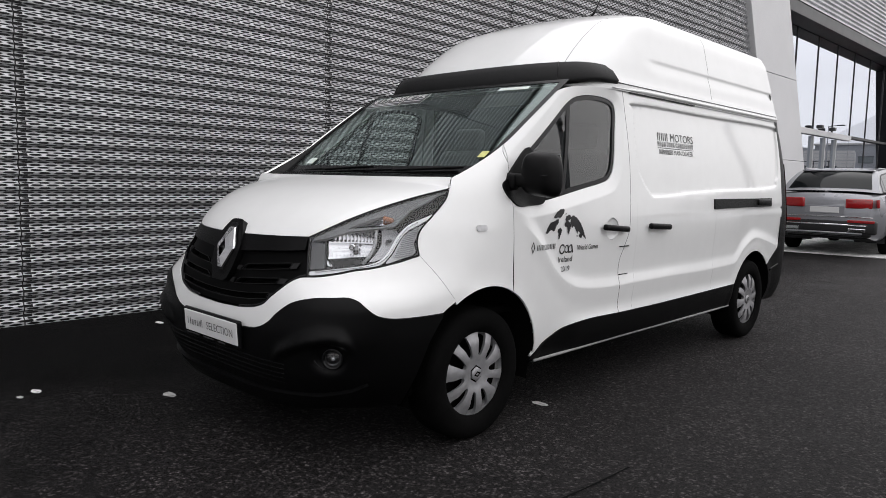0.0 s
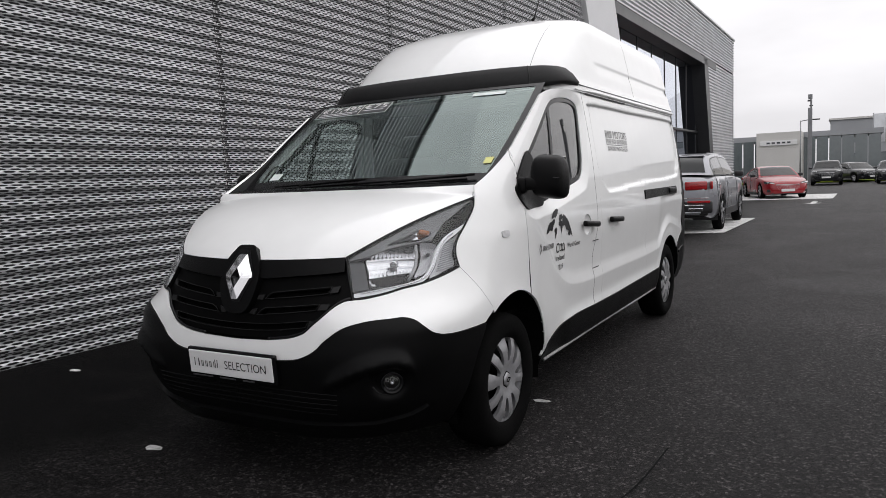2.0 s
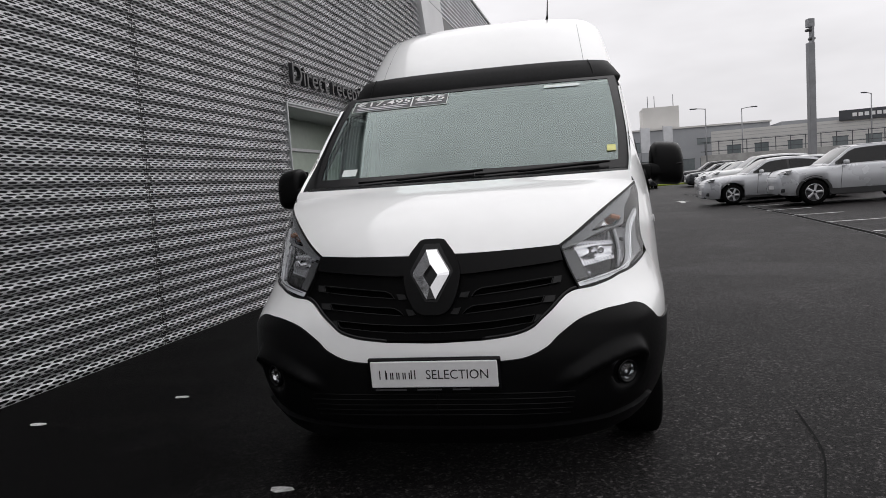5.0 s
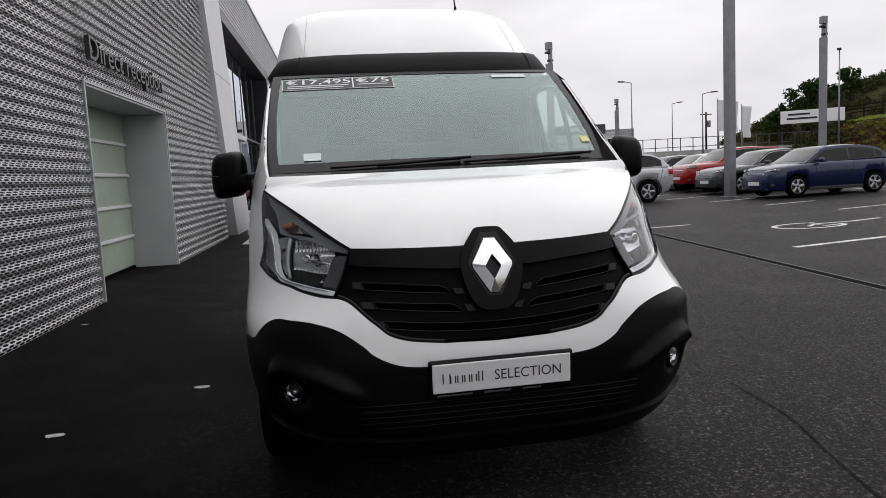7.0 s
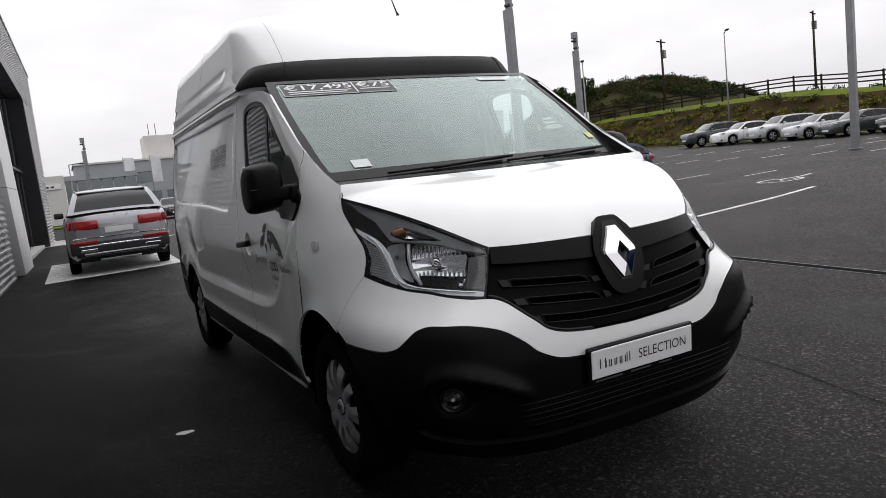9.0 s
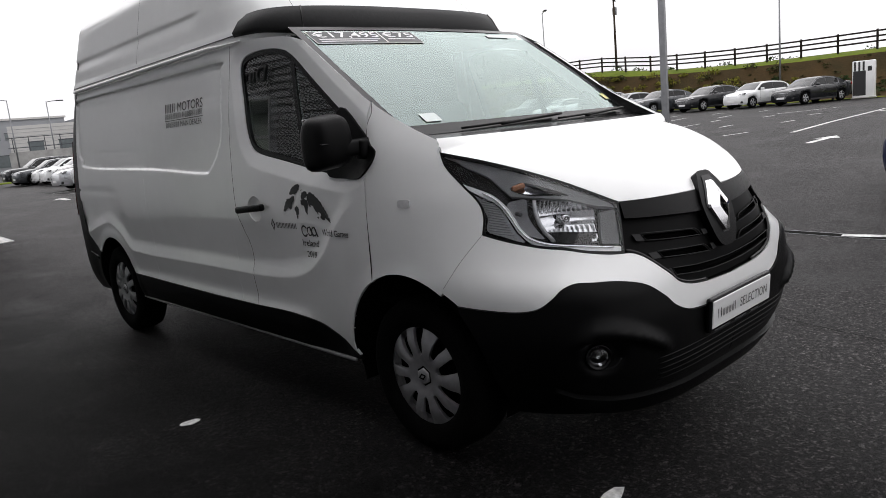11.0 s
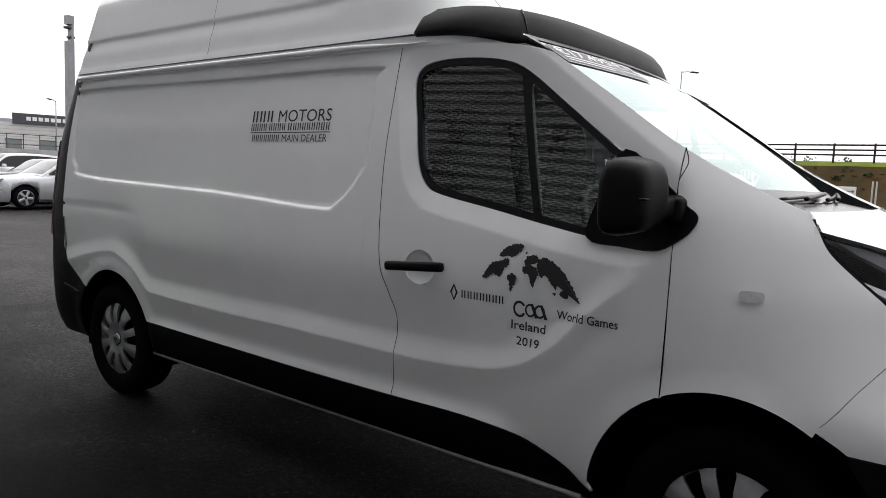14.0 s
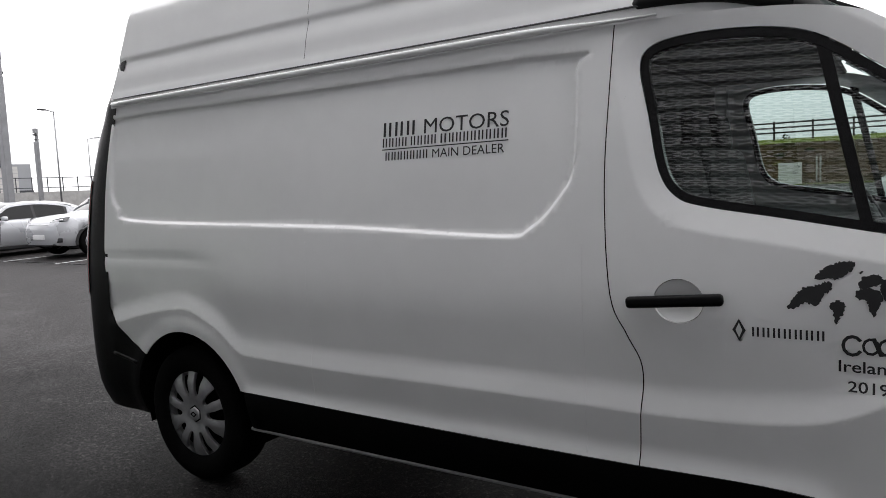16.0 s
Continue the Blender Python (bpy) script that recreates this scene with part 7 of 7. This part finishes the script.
car("saloon", black, 4.9, 50.8, 0, "dark saloon parked facing the building", .3)
car("saloon", black, 2.8, 56.5, 30, "dark saloon parked further back")
for i, (kind, p) in enumerate((("suv", black), ("saloon", grey_d), ("hatch", white), ("saloon", white), ("saloon", black), ("saloon", silver), ("hatch", white))):
    car(kind, p, 9.6 + .12 * i, 49.0 - 2.6 * i if i < 3 else 48.6 - 2.5 * i, -90, "parked %s %s in the far row" % ({black: "black", grey_d: "grey", white: "white", silver: "silver"}[p], "suv" if kind == "suv" else "car"), .2 * i)
# by the bank
for i, (kind, p, x, y) in enumerate((("saloon", white, 39.8, 29.9), ("suv", silver, 39.6, 26.9), ("saloon", silver, 39.6, 24.3), ("saloon", grey_d, 39.7, 21.9), ("saloon", black, 39.7, 18.6), ("hatch", white, 39.8, 15.9), ("saloon", black, 40.4, 13.1), ("suv", grey_d, 39.8, 32.7))):
    car(kind, p, x, y, -110, "parked %s %s at the foot of the bank" % ({black: "black", grey_d: "grey", white: "white", silver: "silver", blue: "blue"}[p], "suv" if kind == "suv" else "car"), .3 * i)
# on the aisle side of the van
car("saloon", blue, 7.85, -1.85, 180, "dark blue estate car standing in the aisle", .35)
car("saloon", white, 13.9, -1.55, 180, "white saloon standing in the aisle", .1)
car("suv", white, 18.2, -1.2, 180, "white suv standing in the aisle", .2)

# ---- lighting columns and lamps ----
def light_column(x, y, h, label="square galvanised lighting column with notched lamps"):
    z = float(ground_z(x, y))
    t = thing("lighting_column", x, y, z, 10, label, "light column", "lighting columns")
    part("shaft", rbox((.26, .26, h - .95), (0, 0, (h - .95) / 2), .012, 1), POST_GREY, t)
    part("shaft_top", rbox((.26, .26, .34), (0, 0, h - .17), .012, 1), POST_GREY, t)
    part("lamp_web", rbox((.10, .26, .62), (.06, 0, h - .64), .01, 1), POST_GREY, t)
    for dz, s in ((.45, -1), (.80, 1)):
        part("lamp_head", rbox((.22, .24, .10), (s * .06, 0, h - dz), .03, 2), MULLION, t)
    part("base_plate", rbox((.42, .42, .03), (0, 0, .015), .006, 1), POST_GREY, t)
    return t


for x, y, h in ((12.05, 17.0, 7.2), (9.9, 27.9, 6.9), (22.7, 26.5, 7.3), (26.5, 14.3, 7.4), (24.2, 53.3, 6.3), (.0, 54.5, 6.4)):
    light_column(x, y, h)


def street_lamp(x, y, h, ang, label="slim grey street lamp"):
    z = float(ground_z(x, y))
    t = thing("street_lamp", x, y, z, ang, label, "street lamp", "street lamps")
    obj("pole", tube([(0, 0, 0), (0, 0, h * .5), (0, 0, h)], [.07, .055, .04], 10), POST_GREY, t)
    obj("arm", tube([(0, 0, h - .05), (0, -.5, h + .02), (0, -.95, h + .04)], .035, 8), POST_GREY, t)
    part("lantern", rbox((.26, .62, .10), (0, -1.1, h + .03), .04, 2), MULLION, t)


for x, y, h, a in ((44.8, 35.3, 8.4, -40), (45.5, 16.8, 8.6, 60), (24.9, 51.9, 7.4, -70), (38, 70, 6.6, 20), (26, 66, 6.2, -50), (-1, 62, 5.0, 90), (33, 55, 6.2, 30), (16, 70, 6.6, 80), (46, 74, 6.6, 0), (12, 66, 6.6, -80)):
    street_lamp(x, y, h, a)
street_lamp(33.0, 38.2, 7.0, -40)

# ---- bank, fence, planting ----
def crest_z(y):
    return pchip([-80, -30, 0, 10, 20, 28, 36, 60, 90], [3.2, 3.4, 3.62, 3.68, 3.74, 4.05, 4.75, 5.0, 5.0], np.asarray(y, float))


def foot_x(y):
    return 42.6 + .02 * np.clip(y, 0, 60)


def bank_z(x, y):
    f = foot_x(y)
    u = np.clip((x - f) / 8.0, 0, 1)
    return ground_z(f, y) + (crest_z(y) - ground_z(f, y)) * step01(u * .5 + u * .5 * u) + .10 * np.sin(x * 1.7 + y * .9) * u * (1 - u)


def bank_strip(name, u0, u1, mat, label, nu=8):
    ys = np.arange(-70, 76, 1.5)
    V = []
    for y in ys:
        for u in np.linspace(u0, u1, nu):
            x = foot_x(y) + 8.0 * u
            V.append((x, y, float(bank_z(x, y)) + (.0 if u <= 1 else -.12 * (u - 1) * 8) + .02))
    k = nu
    return tagged(obj(name, mesh_of(V, [(i * k + j, i * k + j + 1, (i + 1) * k + j + 1, (i + 1) * k + j) for i in range(len(ys) - 1) for j in range(k - 1)]), mat), label, "bank", kind="structure")


bank_strip("ground_bank", .06, .82, SOIL, "brown planted earth bank", 12)
bank_strip("ground_verge", -.12, .06, GRASS, "grass verge at the foot of the bank", 4)
bank_strip("ground_crest", .82, 3.5, GRASS, "grass along the crest of the bank", 10)


def leaf_mass(name, centres, mat, leaf=.09, count=60, label="", category="shrub", seed=1):
    """Clumps of small leaves round centres (x, y, z, rx, rz): one mesh."""
    rng = np.random.default_rng(seed)
    C = np.array(centres, float)
    n = len(C) * count
    idx = np.repeat(np.arange(len(C)), count)
    d = rng.normal(size=(n, 3))
    d /= np.linalg.norm(d, axis=1)[:, None]
    d[:, 2] = np.abs(d[:, 2]) * .9 - .05
    r = rng.uniform(.45, 1.05, n) * (1 + .25 * np.sin(7 * d[:, 0] + idx) * np.cos(5 * d[:, 1]))
    P = C[idx, :3] + d * np.stack([C[idx, 3], C[idx, 3], C[idx, 4]], -1) * r[:, None]
    a, b = rng.normal(size=(n, 3)), rng.normal(size=(n, 3))
    a /= np.linalg.norm(a, axis=1)[:, None]
    b -= (a * b).sum(1)[:, None] * a
    b /= np.linalg.norm(b, axis=1)[:, None]
    s = leaf * rng.uniform(.6, 1.4, n)[:, None]
    V = np.stack([P - a * s, P + b * s * .5, P + a * s, P - b * s * .5], 1).reshape(-1, 3)
    F = np.arange(n * 4).reshape(-1, 4)
    ob = obj(name, mesh_of(V, F), mat, smooth=False)
    return tagged(ob, label, category, kind="stuff")


rng = np.random.default_rng(5)
def bank_spots(y0, y1, u0, u1, n, r0, r1, seed):
    g = np.random.default_rng(seed)
    out = []
    for _ in range(n):
        y, u = g.uniform(y0, y1), g.uniform(u0, u1)
        x = foot_x(y) + 8 * u
        r = g.uniform(r0, r1)
        out.append((x, y, float(bank_z(x, y)) + r * .15, r, r * .75))
    return out


leaf_mass("bank_shrubs", bank_spots(20, 60, .10, .78, 230, .35, .75, 1), LEAF_YEL, .10, 70, "yellow-green low shrubs on the bank", "shrub", 1)
leaf_mass("bank_shrubs", bank_spots(18, 62, .10, .80, 150, .35, .8, 2), LEAF_OLIVE, .10, 70, "olive low shrubs on the bank", "shrub", 2)
leaf_mass("bank_shrubs", bank_spots(-40, 20, .15, .78, 34, .3, .6, 3), LEAF_DARK, .09, 70, "dark scattered shrubs on the bank", "shrub", 3)
leaf_mass("bank_shrubs", bank_spots(-40, 20, .12, .80, 30, .25, .5, 4), LEAF_YEL, .09, 60, "yellow-green scattered shrubs on the bank", "shrub", 4)
leaf_mass("bank_tufts", bank_spots(-45, 24, .10, .80, 420, .10, .25, 6), LEAF_OLIVE, .06, 22, "dry tufts on the bank", "grass tufts", 6)
leaf_mass("red_shrubs", bank_spots(50, 66, .0, .6, 70, .5, .9, 7), LEAF_RED, .11, 70, "russet shrubs at the end of the bank", "shrub", 7)
# crest shrubs seen against the sky
spots = []
for y in np.concatenate([np.linspace(-25, 15, 16), np.linspace(20, 44, 10)]):
    spots.append((foot_x(y) + 14 + rng.uniform(-1, 1), y + rng.uniform(-1, 1), float(crest_z(y)) - .3, rng.uniform(.5, 1.1), rng.uniform(.5, .9)))
leaf_mass("crest_shrubs", spots, LEAF_DARK, .12, 90, "dark bushes behind the fence", "shrub", 9)

fence = new("post_and_rail_fence")
tagged(fence, "dark timber post-and-rail fence along the crest of the bank", "fence")
fy = np.arange(-40, 66, 2.4)
for y in fy:
    x = foot_x(y) + 8.3
    part("post", rbox((.12, .12, 1.3), (x, y, float(crest_z(y)) + .45), .01, 1), TIMBER, fence)
for k in range(3):
    for y0, y1 in zip(fy[:-1], fy[1:]):
        h = .32 + .33 * k
        a, b = (foot_x(y0) + 8.22, y0, float(crest_z(y0)) + h), (foot_x(y1) + 8.22, y1, float(crest_z(y1)) + h)
        V = []
        for p in (a, b):
            V += [(p[0], p[1], p[2] - .055), (p[0], p[1], p[2] + .055), (p[0] - .04, p[1], p[2] + .055), (p[0] - .04, p[1], p[2] - .055)]
        obj("rail", mesh_of(V, [(0, 1, 5, 4), (1, 2, 6, 5), (2, 3, 7, 6), (3, 0, 4, 7)]), TIMBER, fence, smooth=False)

# wooded hill to the north-east
def hill(x, y):
    return 6.4 * np.exp(-(((x - 68) / 16) ** 2 + ((y - 66) / 13) ** 2)) + 3.4 * np.exp(-(((x - 52) / 10) ** 2 + ((y - 66) / 10) ** 2)) + 2.6 * step01((x - 48) / 20)
gx, gy = np.meshgrid(np.linspace(36, 150, 40), np.linspace(44, 130, 40))
Z = hill(gx, gy) + ground_z(40, 44) - .6
V = np.stack([gx, gy, Z], -1).reshape(-1, 3)
tagged(obj("ground_hill", mesh_of(V, [(i * 40 + j, i * 40 + j + 1, (i + 1) * 40 + j + 1, (i + 1) * 40 + j) for i in range(39) for j in range(39)]), EARTH), "scrubby green hill behind the lot", "hill", kind="structure")
spots = []
g = np.random.default_rng(11)
for _ in range(620):
    x, y = g.uniform(44, 98), g.uniform(55, 82)
    if hill(x, y) < 1.2:
        continue
    r = g.uniform(.7, 1.5)
    spots.append((x, y, float(hill(x, y)) + .6, r, r * .75))
leaf_mass("hill_wood", spots[::3], LEAF_DARK, .12, 330, "dark scrub and small trees on the hill", "scrub", 12)
leaf_mass("hill_wood", [q for k, q in enumerate(spots) if k % 3], LEAF_OLIVE, .12, 330, "olive scrub on the hill", "scrub", 13)


def small_tree(x, y, z, h, seed):
    t = thing("tree", x, y, z, 0, "small dark tree at the edge of the hill", "tree", "trees on the hill")
    g = np.random.default_rng(seed)
    obj("trunk", tube([(0, 0, 0), (.05, .03, h * .4), (.0, .1, h * .75)], [.14, .10, .04], 8), BARK, t)
    C = []
    for k in range(9):
        a = g.uniform(0, 6.28)
        q = (math.cos(a) * h * .24, math.sin(a) * h * .24, h * g.uniform(.45, .95))
        obj("limb", tube([(0, .03, h * .4), (q[0] * .6, q[1] * .6, q[2] * .85), q], [.05, .03, .012], 5), BARK, t)
        C.append((*q, h * g.uniform(.13, .22), h * g.uniform(.10, .18)))
    n = 160
    idx = np.repeat(np.arange(len(C)), n)
    C = np.array(C)
    d = g.normal(size=(len(idx), 3))
    d /= np.linalg.norm(d, axis=1)[:, None]
    P = C[idx, :3] + d * C[idx][:, [3, 3, 4]] * g.uniform(.3, 1.1, len(idx))[:, None]
    a = g.normal(size=P.shape) * .11
    b = g.normal(size=P.shape) * .06
    V = np.stack([P - a, P + b, P + a, P - b], 1).reshape(-1, 3)
    obj("crown", mesh_of(V, np.arange(len(V)).reshape(-1, 4)), LEAF_DARK, t, smooth=False)


for i, (x, y, h) in enumerate(((44.0, 60, 3.4), (46.0, 61, 4.2), (48, 61, 4.2), (50.5, 62, 3.8), (53.5, 62, 3.2))):
    small_tree(x, y, float(hill(x, y)) + .8, h, 30 + i)

# ---- things along the bank's foot ----
z = float(ground_z(41.6, 10))
ch = thing("charging_station", 42.4, 11.0, float(ground_z(42.4, 11.0)), -80, "tall white charging station with a dark front", "charging station")
part("cabinet", rbox((1.10, .62, 2.05), (0, 0, 1.05), .04, 2), PLATE_WHITE, ch, "", True)
part("plinth", rbox((1.2, .75, .08), (0, 0, .04), .01, 1), CONCRETE, ch)
part("dark_front", rbox((.62, .03, 1.35), (-.20, -.31, .85), .02, 2), CAR_PLASTIC, ch)
for k in range(3):
    part("stripe", rbox((.10, .03, .50), (-.42 + .21 * k, -.31, 1.78), .01, 1), CAR_PLASTIC, ch)
part("screen", rbox((.20, .03, .26), (.30, -.31, 1.62), .01, 1), CAR_PLASTIC, ch)
bo = thing("bollard", 41.6, 12.35, float(ground_z(41.3, 10)), 0, "thin pale bollard beside the charger", "bollard", "bollards")
part("post", cyl(.07, 1.1, (0, 0, .55), n=14, bevel=.01), CONCRETE, bo)
es = thing("exit_sign", 43.4, 6.1, float(bank_z(43.4, 6.1)) - .1, -85, "low grey exit sign panel on the verge", "sign")
part("panel", rbox((1.25, .14, 1.35), (0, 0, .70), .02, 1), FAR_WHITE, es)
letter_parts("Exit", .17, .38, lambda x, y: (.14 + x, -.073, .72 + y), DECAL_BLACK, es)
obj("sign_arrow", mesh_of([(.18, -.074, 1.09), (.46, -.074, 1.09), (.46, -.074, 1.12), (.18, -.074, 1.12), (.40, -.074, 1.18), (.42, -.074, 1.20), (.54, -.074, 1.105), (.42, -.074, 1.01), (.40, -.074, 1.03), (.48, -.074, 1.105)], [(0, 1, 2, 3), (4, 5, 6, 9), (6, 7, 8, 9)]), DECAL_BLACK, es, smooth=False)
for dy in (-.85, -1.05):
    b = thing("bollard", 44.0, 5.6 + dy, float(bank_z(44.0, 4)) - .2, 0, "slim pale marker post beside the exit sign", "bollard", "bollards")
    part("post", rbox((.09, .09, 1.75), (0, 0, .88), .01, 1), CONCRETE, b)
fs = thing("finance_banner", 36.9, 45.9, float(ground_z(36, 46)) + 2.3, -38, "long white advertising board on the slope", "sign")
part("board", rbox((4.4, .12, 1.0), (0, 0, .9), .02, 1), PLATE_WHITE, fs)
for k, w in enumerate((1.5, 2.1)):
    part("bar", rbox((w, .02, .14), (-.9 + .2 * k, -.065, 1.10 - .32 * k), 0), DECAL_BLACK, fs)
for x in (-1.8, 0, 1.8):
    part("leg", rbox((.12, .12, 1.6), (x, .1, .1), .01, 1), TIMBER, fs)


def flag(x, y, h, ang, label="tall white advertising flag"):
    t = thing("flag", x, y, float(ground_z(x, y)), ang, label, "flag", "flags")
    obj("pole", tube([(0, 0, 0), (0, 0, h)], .04, 8), POST_GREY, t)
    V, F = [], []
    for i in range(8):
        for j in range(5):
            V.append((.05 + .26 * j - .0 * i, .05 * math.sin(j * 1.2 + i * .7), h - .1 - (h * .45) * i / 7))
    obj("cloth", mesh_of(V, [(i * 5 + j, i * 5 + j + 1, (i + 1) * 5 + j + 1, (i + 1) * 5 + j) for i in range(7) for j in range(4)]), CLOTH_WHITE, t)


for x, y, h, a in ((23.6, 34.4, 4.0, 30), (27.2, 41.7, 4.7, 20), (28.2, 44.6, 5.0, 20), (4.6, 82, 6.4, 0), (7.4, 82.5, 6.4, 0), (10.0, 83, 6.4, 0)):
    flag(x, y, h, a)


# poles with wires on the hill
def power_pole(x, y, z, h):
    t = thing("power_pole", x, y, z, 20, "timber power pole with cross arms", "power pole", "power poles")
    obj("pole", tube([(0, 0, 0), (0, 0, h)], [.16, .11], 8), BARK, t)
    part("cross_arm", rbox((2.2, .12, .12), (0, 0, h - .3), .01, 1), TIMBER, t)
    part("transformer", rbox((.5, .5, .9), (.45, 0, h - 1.6), .05, 2), POST_GREY, t)


power_pole(58.9, 55.3, 6.0, 7.0)
power_pole(78.0, 50.0, 6.0, 9.0)
power_pole(52.5, 88.0, 2.0, 6.0)

# ---- buildings round the lot ----
def block(parent, name, size, at, mat, r=.0, rot=(0, 0, 0)):
    return part(name, rbox(size, at, r, 1, rot), mat, parent)


def windows(parent, xs, z, w, h, y, ang=0):
    for x in xs:
        f = part("window", rbox((w, .10, h), (x, y, z), .0), FAR_GLASS, parent)
        part("window_frame", rbox((w + .12, .06, .10), (x, y - .04, z + h / 2), 0), FAR_DARK, f)


bm_ = thing("office_building", 14.0, 108, .3, 0, "long grey two-storey dealership with flat roof", "building")
block(bm_, "wall", (27.5, 14, 7.1), (0, 7, 3.55), FAR_GREY)
block(bm_, "roof_edge", (27.9, 14.4, .25), (0, 7, 7.15), FAR_WHITE)
block(bm_, "roof_plant", (5.4, 6, 3.7), (-1.2, 6, 8.9), FAR_WHITE)
windows(bm_, (-10.6, -7.8, -5.0), 4.6, 2.3, 1.5, -.02)
windows(bm_, (4.5, 7.0, 11.5), 4.9, 1.9, .9, -.02)
windows(bm_, (-11, -7.5, -4, -1, 2, 5), 1.6, 2.2, 1.6, -.02)
for x in (-3.0, -2.0, .8):
    obj("mast", tube([(x, 4, 10.6), (x, 4, 12.6)], .06, 6), POST_GREY, bm_)
b2 = thing("office_building", 38.0, 102, .3, -4, "grey clad office wing with strip windows", "building")
block(b2, "wall", (20, 14, 6.6), (0, 7, 3.3), FAR_GREY)
block(b2, "plinth_band", (20.2, 14.2, 1.2), (0, 7, 2.4), FAR_DARK)
windows(b2, (-6, 0, 6), 5.0, 3.2, 1.0, -.02)
b3 = thing("pale_building", -3.4, 72, 0, 0, "low pale rendered showroom with a sign band", "building")
block(b3, "wall", (3.9, 8, 4.6), (0, 4, 2.3), FAR_WHITE)
block(b3, "sign_band", (3.2, .12, .45), (0, -.06, 3.6), PLATE_WHITE)
for k in range(5):
    block(b3, "bar", (.28, .03, .16), (-.9 + .45 * k, -.13, 3.6), FAR_DARK)
b4 = thing("glass_link", 1.3, 76, 0, 0, "low glazed link building", "building")
block(b4, "roof", (8, 8, .5), (0, 4, 4.4), FAR_GREY)
for k in range(7):
    block(b4, "pane", (1.0, .06, 4.0), (-3.3 + 1.1 * k, 0, 2.1), FAR_GLASS)
b4b = thing("glass_link", -7.6, 76, 0, 0, "low glazed link building", "building")
block(b4b, "roof", (6, 8, .5), (0, 4, 4.2), FAR_GREY)
for k in range(5):
    block(b4b, "pane", (1.0, .06, 3.9), (-2.2 + 1.1 * k, 0, 2.0), FAR_GLASS)
b5 = thing("long_warehouse", 26.0, 83.5, 1.6, -16, "long low building of pale horizontal cladding", "building")
block(b5, "wall", (21, 10, 3.9), (0, 5, 1.95), FAR_WHITE)
for k in range(9):
    block(b5, "cladding_line", (21.02, .03, .03), (0, -.01, .5 + .38 * k), FAR_GREY)
windows(b5, (-8, -5, -1.5, 3.0, 6.2), 1.6, 1.5, 1.0, -.03)
block(b5, "sign_board", (6.2, .3, 1.1), (6.0, -.1, 4.35), FAR_DARK)
for k in range(7):
    block(b5, "bar", (.42, .03, .40), (4.4 + .58 * k, -.27, 4.35), PLATE_WHITE)
b6 = thing("retaining_wall", 30.0, 62.0, .4, -14, "low concrete retaining wall with railings", "wall")
block(b6, "wall", (38, .4, 2.0), (0, 0, 1.0), CONCRETE)
for k in range(32):
    block(b6, "railing_post", (.07, .07, 1.3), (-18.6 + 1.2 * k, 0, 2.6), FAR_DARK)
for zz in (2.35, 3.2):
    block(b6, "railing_bar", (38, .05, .06), (0, 0, zz), FAR_DARK)
b7 = thing("grass_verge", 3.0, 58.5, 0, 0, "strip of grass before the buildings", "verge")
part("turf", rbox((22, 4, .12), (0, 0, .06), .03, 1), GRASS, b7)
